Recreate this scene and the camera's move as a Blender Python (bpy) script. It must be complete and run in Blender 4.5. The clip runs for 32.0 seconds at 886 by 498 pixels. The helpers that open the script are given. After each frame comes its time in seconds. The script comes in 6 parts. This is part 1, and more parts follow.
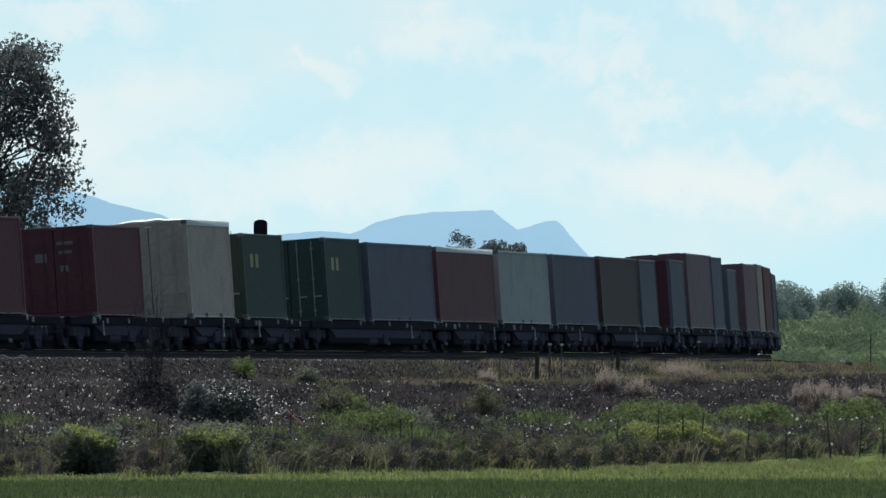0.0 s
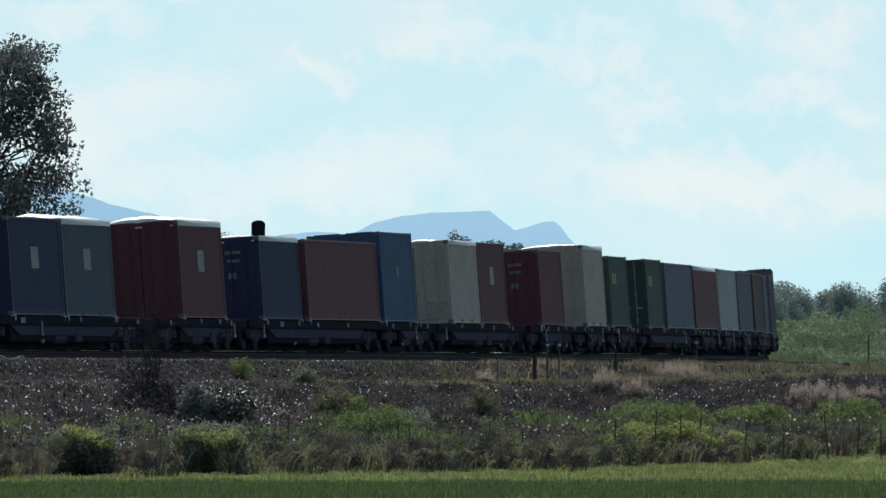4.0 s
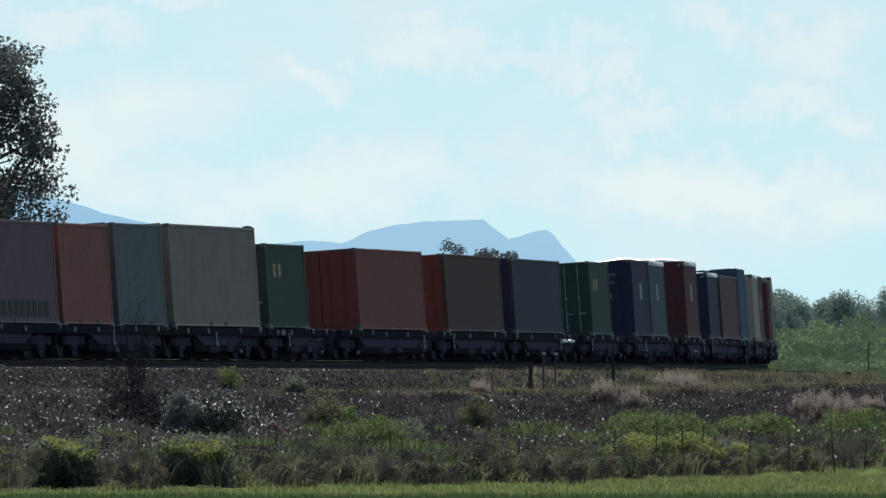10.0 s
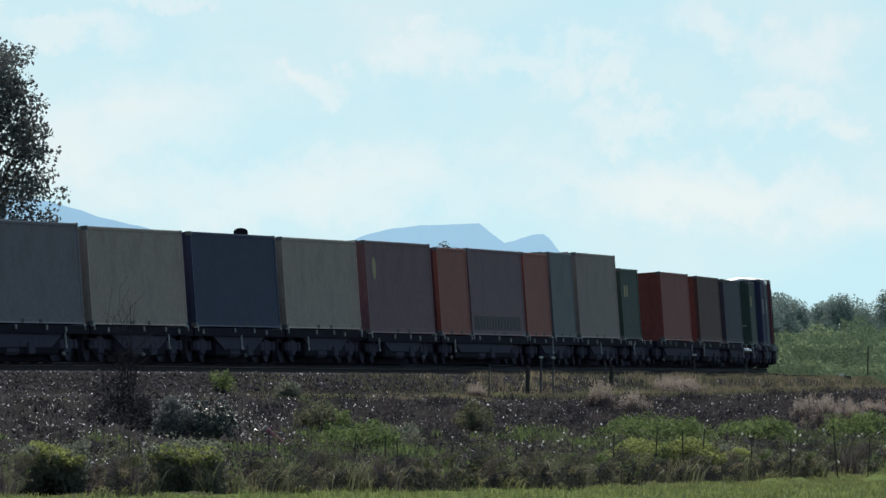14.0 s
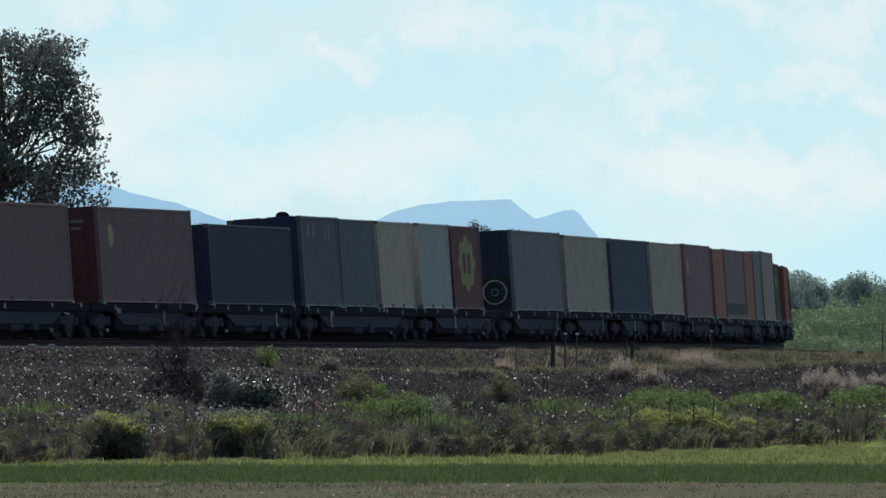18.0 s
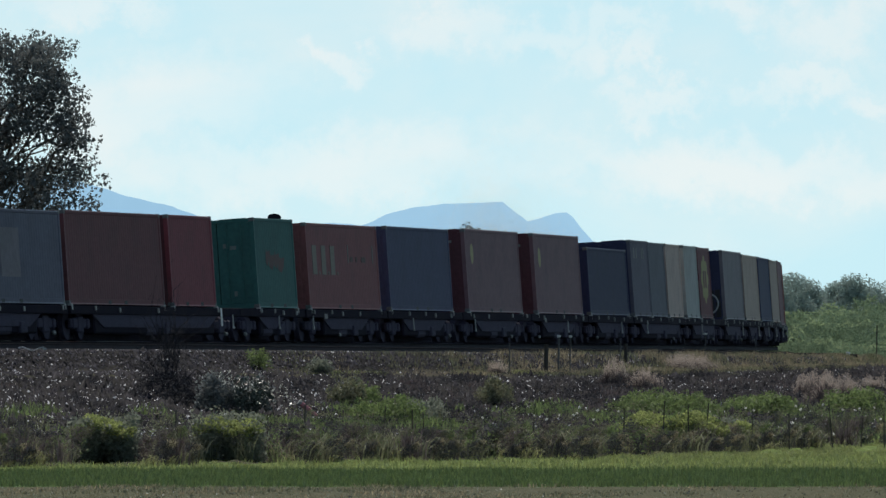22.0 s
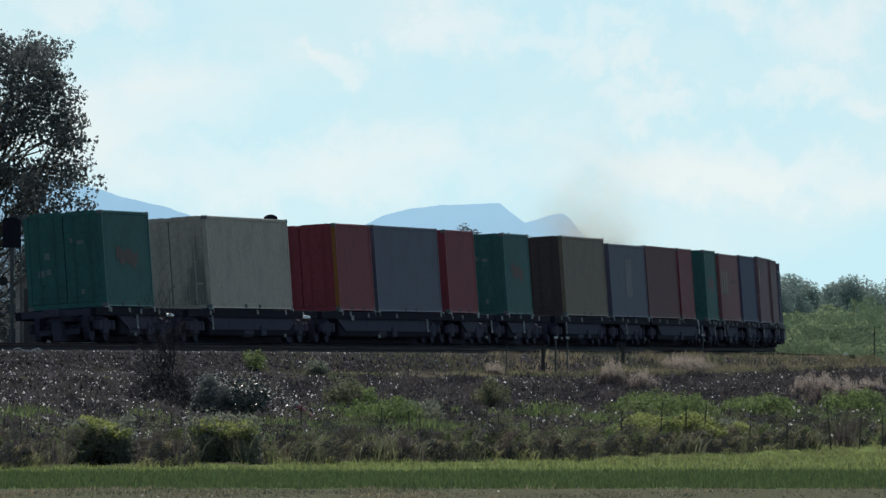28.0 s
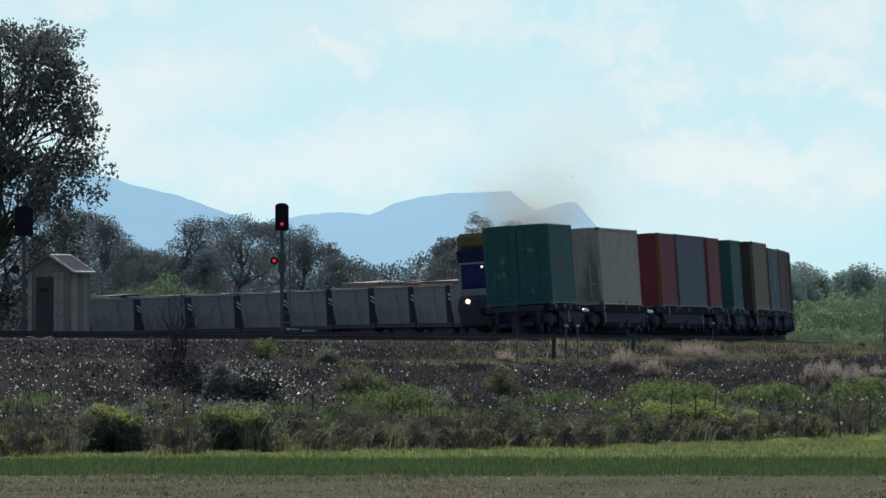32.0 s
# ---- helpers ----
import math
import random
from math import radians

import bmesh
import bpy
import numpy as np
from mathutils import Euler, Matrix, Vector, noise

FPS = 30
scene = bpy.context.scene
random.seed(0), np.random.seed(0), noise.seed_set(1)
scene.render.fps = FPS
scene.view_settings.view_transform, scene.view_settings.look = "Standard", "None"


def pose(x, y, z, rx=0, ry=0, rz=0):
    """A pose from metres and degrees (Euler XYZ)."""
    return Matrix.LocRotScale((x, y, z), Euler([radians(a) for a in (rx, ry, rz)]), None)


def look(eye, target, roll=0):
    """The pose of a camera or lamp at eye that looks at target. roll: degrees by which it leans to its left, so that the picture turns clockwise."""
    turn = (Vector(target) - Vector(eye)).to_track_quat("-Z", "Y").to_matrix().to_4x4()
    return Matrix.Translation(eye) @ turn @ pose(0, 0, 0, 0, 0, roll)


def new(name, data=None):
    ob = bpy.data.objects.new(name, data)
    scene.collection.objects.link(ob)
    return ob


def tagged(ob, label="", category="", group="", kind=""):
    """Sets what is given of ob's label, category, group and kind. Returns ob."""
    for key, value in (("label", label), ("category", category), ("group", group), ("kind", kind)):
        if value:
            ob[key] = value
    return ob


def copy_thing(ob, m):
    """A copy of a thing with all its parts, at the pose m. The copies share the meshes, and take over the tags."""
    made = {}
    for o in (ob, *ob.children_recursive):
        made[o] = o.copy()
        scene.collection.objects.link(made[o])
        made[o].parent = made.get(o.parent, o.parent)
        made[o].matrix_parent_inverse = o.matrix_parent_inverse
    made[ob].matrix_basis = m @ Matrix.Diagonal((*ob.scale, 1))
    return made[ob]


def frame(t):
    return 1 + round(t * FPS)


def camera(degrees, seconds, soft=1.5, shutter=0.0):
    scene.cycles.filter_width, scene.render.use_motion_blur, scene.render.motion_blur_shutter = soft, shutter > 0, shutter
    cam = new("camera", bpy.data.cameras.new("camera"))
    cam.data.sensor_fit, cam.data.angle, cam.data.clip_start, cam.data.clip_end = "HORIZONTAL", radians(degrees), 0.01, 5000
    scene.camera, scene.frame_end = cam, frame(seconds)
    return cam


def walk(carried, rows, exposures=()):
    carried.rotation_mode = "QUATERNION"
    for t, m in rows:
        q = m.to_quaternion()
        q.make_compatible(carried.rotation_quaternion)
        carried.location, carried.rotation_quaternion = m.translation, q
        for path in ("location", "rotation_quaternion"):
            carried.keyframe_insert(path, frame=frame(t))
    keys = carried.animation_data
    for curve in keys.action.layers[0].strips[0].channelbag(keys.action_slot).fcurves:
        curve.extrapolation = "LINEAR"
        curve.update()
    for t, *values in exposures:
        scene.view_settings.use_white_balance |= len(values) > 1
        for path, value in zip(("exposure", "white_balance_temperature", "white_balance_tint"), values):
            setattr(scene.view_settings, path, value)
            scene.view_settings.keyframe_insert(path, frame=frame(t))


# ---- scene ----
# ---- camera ----
# A long lens on a stand across the field; (seconds, metres forward, tilt, pan)
cam = camera(4.177, 32.0, soft=1.5)
walk(cam, [(t, pose(0, fwd, 2.5, tilt, 0, pan)) for t, fwd, tilt, pan in (
    (0, 0, 90.5434, 0), (0.5, 0.09, 90.5436, -0.0017), (1, 0.17, 90.5447, -0.004),
    (1.5, 0.24, 90.5458, -0.0061), (2, 0.2, 90.5467, -0.008), (2.5, 0.09, 90.5473, -0.0102),
    (3, -0.02, 90.5471, -0.0117), (3.5, -0.14, 90.5464, -0.0113), (5.5, 0.25, 90.5474, -0.0095),
    (6, 0.24, 90.5474, -0.0098), (6.5, 0.3, 90.5476, -0.0099), (7, 0.5, 90.5478, -0.0095),
    (7.5, 0.7, 90.548, -0.0099), (8, 0.84, 90.5484, -0.0106), (8.5, 1.41, 90.5507, -0.0091),
    (9, 3.25, 90.5589, -0.0075), (9.5, 6.34, 90.5737, -0.0161), (10, 9.63, 90.5895, -0.0414),
    (10.5, 12.02, 90.6006, -0.0782), (11, 13.4, 90.6055, -0.1123), (11.5, 14.13, 90.6069, -0.1252),
    (12, 14.39, 90.6071, -0.1171), (12.5, 14.4, 90.6075, -0.1031), (13, 14.46, 90.6084, -0.0895),
    (13.5, 14.63, 90.609, -0.0756), (14, 14.76, 90.6085, -0.0608), (14.5, 14.83, 90.6075, -0.0458),
    (16.5, -3.67, 90.5109, 0.0922), (17, -7.39, 90.4962, 0.0952), (17.5, -9.11, 90.4901, 0.0913),
    (18, -9.11, 90.4911, 0.0846), (18.5, -8.89, 90.4937, 0.0801), (19, -8.78, 90.4962, 0.0764),
    (19.5, -8.43, 90.498, 0.0718), (20, -7.81, 90.4993, 0.0667), (20.5, -7.31, 90.5003, 0.0611),
    (21, -7.21, 90.5009, 0.0562), (21.5, -7.16, 90.5017, 0.0531), (22, -7, 90.5037, 0.0507),
    (22.5, -6.77, 90.5058, 0.0486), (23, -6.45, 90.5072, 0.0467), (23.5, -6.28, 90.5087, 0.045),
    (24, -6.31, 90.5106, 0.0434), (24.5, -6.22, 90.5122, 0.0418), (25, -6.05, 90.5132, 0.04),
    (25.5, -6.1, 90.5132, 0.0387), (27.5, -5.75, 90.5103, 0.0312), (28, -5.83, 90.5097, 0.0357),
    (28.5, -5.99, 90.5093, 0.041), (29, -6.15, 90.5092, 0.0464), (29.5, -6.3, 90.5092, 0.0519),
    (30, -6.59, 90.508, 0.0588), (30.5, -6.94, 90.5028, 0.0662), (31, -7.04, 90.492, 0.073),
    (31.5, -6.98, 90.475, 0.0794), (32, -7, 90.4533, 0.0864),
)], exposures=[(0, 0.0), (32, 0.0)])

# ---- daylight ----
SUN_EL, SUN_AZ = radians(44), radians(-6)      # high, behind the train and a little to its left
sun_dir = Vector((math.sin(SUN_AZ) * math.cos(SUN_EL), math.cos(SUN_AZ) * math.cos(SUN_EL), math.sin(SUN_EL)))
lamp = bpy.data.lights.new("sun", "SUN")
lamp.energy, lamp.angle, lamp.color = 3.6, radians(0.53), (1.0, 0.95, 0.86)
sun = new("sun", lamp)
sun.matrix_world = look(sun_dir * 100, (0, 0, 0))

world = bpy.data.worlds.new("world")
scene.world = world
world.use_nodes = True
wn, wl = world.node_tree.nodes, world.node_tree.links
wn.clear()
w_out = wn.new("ShaderNodeOutputWorld")
w_bg = wn.new("ShaderNodeBackground")
w_sky = wn.new("ShaderNodeTexSky")
w_sky.sky_type = "NISHITA"
w_sky.sun_disc = False
w_sky.sun_elevation, w_sky.sun_rotation = SUN_EL, SUN_AZ
w_sky.air_density, w_sky.dust_density, w_sky.ozone_density = 1.0, 0.3, 3.0
w_up = wn.new("ShaderNodeMapping")      # a clear high sky down to the horizon
w_up.inputs["Location"].default_value = (0, 0, 0.22)
w_co = wn.new("ShaderNodeTexCoord")
w_map = wn.new("ShaderNodeMapping")
w_map.inputs["Scale"].default_value = (1.0, 1.0, 1.9)
w_map.inputs["Location"].default_value = (0.013, 0.0, 0.021)
w_no = wn.new("ShaderNodeTexNoise")
w_no.inputs["Scale"].default_value = 46
w_no.inputs["Detail"].default_value = 7
w_no.inputs["Roughness"].default_value = 0.5
w_no.inputs["Distortion"].default_value = 0.35
w_ra = wn.new("ShaderNodeValToRGB")
w_ra.color_ramp.elements[0].position, w_ra.color_ramp.elements[0].color = 0.42, (0, 0, 0, 1)
w_ra.color_ramp.elements[1].position, w_ra.color_ramp.elements[1].color = 0.62, (1, 1, 1, 1)
w_mix = wn.new("ShaderNodeMix")
w_mix.data_type = "RGBA"
w_cl = wn.new("ShaderNodeMix")        # cloud: the sky's own light, whitened
w_cl.data_type = "RGBA"
w_cl.blend_type = "MULTIPLY"
w_cl.inputs["Factor"].default_value = 1.0
w_cl.inputs["B"].default_value = (1.16, 1.02, 0.98, 1)
wl.new(w_co.outputs["Generated"], w_map.inputs["Vector"])
wl.new(w_co.outputs["Generated"], w_up.inputs["Vector"])
wl.new(w_up.outputs["Vector"], w_sky.inputs["Vector"])
wl.new(w_map.outputs["Vector"], w_no.inputs["Vector"])
wl.new(w_no.outputs["Fac"], w_ra.inputs["Fac"])
w_veil = wn.new("ShaderNodeMix")      # thin bright haze over the whole sky
w_veil.data_type, w_veil.blend_type = "RGBA", "MULTIPLY"
w_veil.inputs["Factor"].default_value = 1.0
w_veil.inputs["B"].default_value = (1.44, 1.42, 1.04, 1)
wl.new(w_sky.outputs["Color"], w_veil.inputs["A"])
wl.new(w_veil.outputs["Result"], w_cl.inputs["A"])
wl.new(w_veil.outputs["Result"], w_mix.inputs["A"])
wl.new(w_cl.outputs["Result"], w_mix.inputs["B"])
wl.new(w_ra.outputs["Color"], w_mix.inputs["Factor"])
# banks of broken cloud: (across, up, half width, half height, turn) in thousandths of a radian, ragged by noise
w_rag = wn.new("ShaderNodeTexNoise")
w_rag.inputs["Scale"].default_value, w_rag.inputs["Detail"].default_value, w_rag.inputs["Roughness"].default_value = 190, 10, 0.66
w_off = wn.new("ShaderNodeVectorMath")
w_off.operation = "MULTIPLY_ADD"
w_off.inputs[1].default_value, w_off.inputs[2].default_value = (0.017, 0, 0.013), (-0.0085, 0, -0.0065)
w_add = wn.new("ShaderNodeVectorMath")
wl.new(w_co.outputs["Generated"], w_rag.inputs["Vector"])
wl.new(w_rag.outputs["Color"], w_off.inputs[0])
wl.new(w_off.outputs["Vector"], w_add.inputs[0])
wl.new(w_co.outputs["Generated"], w_add.inputs[1])
w_sum = None
for cx, cz, rx, rz, turn in ((-0.5, 27.2, 5.5, 2.2, 4), (6.5, 27.0, 6.0, 2.0, 2), (12.5, 26.2, 4.5, 1.7, -30), (15.5, 25.0, 2.6, 1.5, -60), (23.5, 28.6, 4.0, 1.8, 10),
                             (31.0, 26.5, 4.5, 2.6, -15), (29.0, 22.2, 5.0, 1.5, 0), (17.0, 21.2, 5.0, 1.5, 0), (-9.0, 24.0, 2.4, 1.6, 20), (-30.0, 28.4, 6.5, 1.5, 6),
                             (-26.0, 20.5, 13, 4.0, -8), (-10.0, 15.5, 19, 3.0, -3), (24.0, 15.0, 17, 2.6, 4), (-22.0, 31.0, 5, 0.8, 6), (34.0, 20.5, 3.2, 1.3, 0)):
    bank = wn.new("ShaderNodeMapping")
    bank.vector_type = "TEXTURE"
    bank.inputs["Location"].default_value = (cx / 1000, 0, cz / 1000)
    bank.inputs["Rotation"].default_value = (0, radians(turn), 0)
    bank.inputs["Scale"].default_value = (rx / 1000, 60, rz / 1000)
    far = wn.new("ShaderNodeVectorMath")
    far.operation = "LENGTH"
    soft = wn.new("ShaderNodeMapRange")
    soft.interpolation_type = "SMOOTHSTEP"
    soft.inputs["From Min"].default_value, soft.inputs["From Max"].default_value = 1.5, 0.25
    wl.new(w_add.outputs["Vector"], bank.inputs["Vector"])
    wl.new(bank.outputs["Vector"], far.inputs[0])
    wl.new(far.outputs["Value"], soft.inputs["Value"])
    if w_sum is None:
        w_sum = soft.outputs["Result"]
    else:
        both = wn.new("ShaderNodeMath")
        both.operation = "MAXIMUM"
        wl.new(w_sum, both.inputs[0])
        wl.new(soft.outputs["Result"], both.inputs[1])
        w_sum = both.outputs["Value"]
w_wisp = wn.new("ShaderNodeMix")
w_wisp.data_type, w_wisp.blend_type = "RGBA", "MULTIPLY"
w_wisp.inputs["B"].default_value = (1.19, 1.04, 1.0, 1)
wl.new(w_sum, w_wisp.inputs["Factor"])
wl.new(w_mix.outputs["Result"], w_wisp.inputs["A"])
wl.new(w_wisp.outputs["Result"], w_bg.inputs["Color"])
wl.new(w_bg.outputs["Background"], w_out.inputs["Surface"])
w_bg.inputs["Strength"].default_value = 0.10


# ---- materials ----
def material(name, base, rough=0.7, metal=0.0, grain=40.0, spread=0.25, stain=1.5, stain_col=None, stain_amt=0.35,
             bump=0.15, per_object=0.0, spec=0.4, translucent=0.0, piece=0.0):
    """A principled surface with fine grain, larger stains and relief, in metres."""
    m = bpy.data.materials.new(name)
    m.use_nodes = True
    n, l = m.node_tree.nodes, m.node_tree.links
    b = n["Principled BSDF"]
    co = n.new("ShaderNodeTexCoord")
    fine, wide = n.new("ShaderNodeTexNoise"), n.new("ShaderNodeTexNoise")
    fine.inputs["Scale"].default_value, fine.inputs["Detail"].default_value = grain, 4
    wide.inputs["Scale"].default_value, wide.inputs["Detail"].default_value = stain, 5
    l.new(co.outputs["Object"], fine.inputs["Vector"])
    l.new(co.outputs["Object"], wide.inputs["Vector"])
    ramp = n.new("ShaderNodeMapRange")
    ramp.inputs["From Min"].default_value, ramp.inputs["From Max"].default_value = 0.3, 0.7
    ramp.inputs["To Min"].default_value, ramp.inputs["To Max"].default_value = 1 - spread, 1 + spread
    l.new(fine.outputs["Fac"], ramp.inputs["Value"])
    mul = n.new("ShaderNodeMix")
    mul.data_type, mul.blend_type = "RGBA", "MULTIPLY"
    mul.inputs["Factor"].default_value = 1
    mul.inputs["A"].default_value = (*base, 1)
    l.new(ramp.outputs["Result"], mul.inputs["B"])
    wr = n.new("ShaderNodeMapRange")
    wr.inputs["From Min"].default_value, wr.inputs["From Max"].default_value = 0.48, 0.72
    wr.inputs["To Min"].default_value, wr.inputs["To Max"].default_value = 0, stain_amt
    l.new(wide.outputs["Fac"], wr.inputs["Value"])
    mx = n.new("ShaderNodeMix")
    mx.data_type = "RGBA"
    mx.inputs["B"].default_value = (*(stain_col or [c * 0.45 for c in base]), 1)
    l.new(wr.outputs["Result"], mx.inputs["Factor"])
    l.new(mul.outputs["Result"], mx.inputs["A"])
    colour = mx.outputs["Result"]
    if per_object or piece:
        info = n.new("ShaderNodeObjectInfo" if piece else "ShaderNodeNewGeometry")
        pr = n.new("ShaderNodeMapRange")
        pr.inputs["To Min"].default_value, pr.inputs["To Max"].default_value = 1 - max(per_object, piece), 1 + max(per_object, piece)
        l.new(info.outputs["Random" if piece else "Random Per Island"], pr.inputs["Value"])
        pm = n.new("ShaderNodeMix")
        pm.data_type, pm.blend_type = "RGBA", "MULTIPLY"
        pm.inputs["Factor"].default_value = 1
        l.new(colour, pm.inputs["A"])
        l.new(pr.outputs["Result"], pm.inputs["B"])
        colour = pm.outputs["Result"]
    l.new(colour, b.inputs["Base Color"])
    b.inputs["Roughness"].default_value, b.inputs["Metallic"].default_value = rough, metal
    b.inputs["Specular IOR Level"].default_value = spec
    if bump:
        bp = n.new("ShaderNodeBump")
        bp.inputs["Strength"].default_value, bp.inputs["Distance"].default_value = bump, 0.02
        l.new(fine.outputs["Fac"], bp.inputs["Height"])
        l.new(bp.outputs["Normal"], b.inputs["Normal"])
    if translucent:
        tr = n.new("ShaderNodeBsdfTranslucent")
        l.new(colour, tr.inputs["Color"])
        ms = n.new("ShaderNodeMixShader")
        ms.inputs["Fac"].default_value = translucent
        l.new(b.outputs["BSDF"], ms.inputs[1])
        l.new(tr.outputs["BSDF"], ms.inputs[2])
        l.new(ms.outputs["Shader"], n["Material Output"].inputs["Surface"])
    return m


def glow(name, colour, strength):
    m = bpy.data.materials.new(name)
    m.use_nodes = True
    b = m.node_tree.nodes["Principled BSDF"]
    b.inputs["Base Color"].default_value = (*[0.3 * c for c in colour], 1)
    b.inputs["Emission Color"].default_value = (*colour, 1)
    b.inputs["Emission Strength"].default_value = strength
    return m


def paint(name, base, dirt=0.35):
    return material(name, base, rough=0.55, grain=9, spread=0.10, stain=0.9, stain_amt=dirt,
                    stain_col=[0.45 * c + 0.02 for c in base], bump=0.05, spec=0.08)


STEEL_DARK = material("dark_steel", (0.076, 0.068, 0.102), 0.9, 0.0, 30, 0.3, 2.0, spec=0.1)
STEEL_GREY = material("grey_steel", (0.16, 0.16, 0.165), 0.6, 0.2, 30, 0.2, 2.0)
RAIL = material("rail_steel", (0.052, 0.046, 0.056), 0.85, 0.0, 60, 0.2, 4.0, spec=0.15)
RAIL_HEAD = material("rusted_rail_head", (0.032, 0.028, 0.033), 0.95, 0.0, 60, 0.1, 4.0, spec=0.03)
SLEEPER = material("concrete_sleeper", (0.12, 0.11, 0.10), 0.9, 0, 50, 0.2, 3.0)
GALV = material("galvanised_steel", (0.42, 0.43, 0.44), 0.5, 0.5, 40, 0.15, 3.0)
WHITE_PAINT = material("white_paint", (0.72, 0.72, 0.70), 0.6, 0, 30, 0.08, 2.0)
TARP = material("pale_tarpaulin", (0.78, 0.77, 0.74), 0.38, 0, 12, 0.08, 1.2, stain_amt=0.2, bump=0.3, spec=0.6)
BLACK = material("black_paint", (0.02, 0.02, 0.022), 0.6, 0, 40, 0.2, 3.0)

# ---- plan: the curve on which all the main tracks lie ----
CX, CY, R = -1172.51, 608.62, 1188.80
HEAD0, SPEED, CANT = 0.21943, 18.995, 4.0
RAIL_Z = 2.92
TIGHT = 14.5


def tighten(s):
    """How far the curve draws in on its far side, in metres."""
    return TIGHT * np.maximum((np.asarray(s, float) - 300) / 270, 0) ** 1.5


def on_curve(s, d):
    """The place s metres along and d metres outside of the container train's flank, and the heading there."""
    a = HEAD0 - s / R
    q = R + d - float(tighten(s))
    slope = (float(tighten(s + 1)) - float(tighten(s - 1))) / 2
    return CX + q * math.cos(a), CY - q * math.sin(a), a - slope


def outside(x, y):
    s = (HEAD0 - np.arctan2(CY - y, x - CX)) * R
    return np.hypot(x - CX, y - CY) - R + tighten(s)


def sink(s):
    """How far the near track and the bank before it lie below the main line."""
    return np.interp(s, [-60, 0, 60, 120, 210], [0.05, 0.085, 0.19, 0.27, 0.34])


def fall(s):
    """How far the lines drop on the far side of the curve."""
    return np.interp(s, [400, 500], [0.0, 0.40])


BASE_P, BASE_N = (-9.55, 262.0), (-0.873, 0.488)   # the fence line at the foot of the bank


def lay(x, y):
    """Height of the ground."""
    x, y = np.asarray(x, float), np.asarray(y, float)
    d = outside(x, y)
    e1 = (x - BASE_P[0]) * BASE_N[0] + (y - BASE_P[1]) * BASE_N[1]
    e2 = np.maximum(d - 6.6, 0)
    w = np.where(e1 > 0, e1 / np.maximum(e1 + e2, 1e-6), 0)
    bank = np.interp(w, [0, 0.10, 0.30, 0.60, 0.88, 0.96, 1.0], [0, 0.04, 0.22, 0.75, 1.62, 1.88, 1.95])
    top = np.interp(-d, [-6.6, -5.2, -4.5, 3.4, 4.2, 5.6, 6.4, 10.6, 12.0, 18.0, 60.0], [1.95, 2.12, 2.70, 2.70, 2.5, 2.45, 2.68, 2.68, 2.3, 1.25, 0.9])
    z = np.where(d > 6.6, bank, top)
    level = np.interp(y, [400, 470], [0, 1]) * np.interp(d, [4.5, 5.2, 22, 40], [0, 1, 1, 0])
    z = np.where(z < 2.25, z + (2.25 - z) * level, z)
    s = (HEAD0 - np.arctan2(CY - y, x - CX)) * R
    return z - sink(s) * np.interp(d, [0.4, 1.4], [0, 1]) * np.clip(z / 1.95, 0, 1) - fall(s) * np.interp(np.abs(d + 4), [12, 20], [1, 0])


# ---- mesh helpers ----
def mesh_of(name, verts, faces, mat=None, smooth=False):
    me = bpy.data.meshes.new(name)
    me.from_pydata([tuple(v) for v in verts], [], [tuple(f) for f in faces])
    if mat:
        me.materials.append(mat)
    if smooth:
        me.polygons.foreach_set("use_smooth", [True] * len(me.polygons))
    me.update()
    return me


def bulk(name, V, F, mat, smooth=False):
    """A mesh from arrays: V (n, 3), F (m, k)."""
    me = bpy.data.meshes.new(name)
    k = F.shape[1]
    me.vertices.add(len(V))
    me.vertices.foreach_set("co", np.ascontiguousarray(V, dtype=np.float32).ravel())
    me.loops.add(F.size)
    me.loops.foreach_set("vertex_index", np.ascontiguousarray(F, dtype=np.int32).ravel())
    me.polygons.add(len(F))
    me.polygons.foreach_set("loop_start", np.arange(0, F.size, k, dtype=np.int32))
    me.polygons.foreach_set("loop_total", np.full(len(F), k, dtype=np.int32))
    if smooth:
        me.polygons.foreach_set("use_smooth", np.ones(len(F), dtype=bool))
    me.materials.append(mat)
    me.update(calc_edges=True)
    me.validate()
    return me


def box_bm(bm, x0, y0, z0, x1, y1, z1, bevel=0.0):
    r = bmesh.ops.create_cube(bm, size=1)
    vs = r["verts"]
    bmesh.ops.scale(bm, vec=(x1 - x0, y1 - y0, z1 - z0), verts=vs)
    bmesh.ops.translate(bm, vec=((x0 + x1) / 2, (y0 + y1) / 2, (z0 + z1) / 2), verts=vs)
    if bevel:
        es = list({e for v in vs for e in v.link_edges})
        bmesh.ops.bevel(bm, geom=es, offset=bevel, segments=1, affect="EDGES")
    return vs


def cyl_bm(bm, p, q, r0, r1=None, seg=10):
    p, q = Vector(p), Vector(q)
    h = (q - p).length
    m = Matrix.Translation((p + q) / 2) @ (q - p).to_track_quat("Z", "Y").to_matrix().to_4x4()
    return bmesh.ops.create_cone(bm, cap_ends=True, segments=seg, radius1=r0, radius2=r0 if r1 is None else r1, depth=h, matrix=m)["verts"]


def done(name, bm, mat, smooth=False):
    me = bpy.data.meshes.new(name)
    bm.to_mesh(me)
    bm.free()
    me.materials.append(mat)
    if smooth:
        me.polygons.foreach_set("use_smooth", [True] * len(me.polygons))
    return me


def part(name, me, parent, label="", at=None):
    ob = new(name, me)
    ob.parent = parent
    if at is not None:
        ob.matrix_basis = at
    if label:
        tagged(ob, label)
    return ob


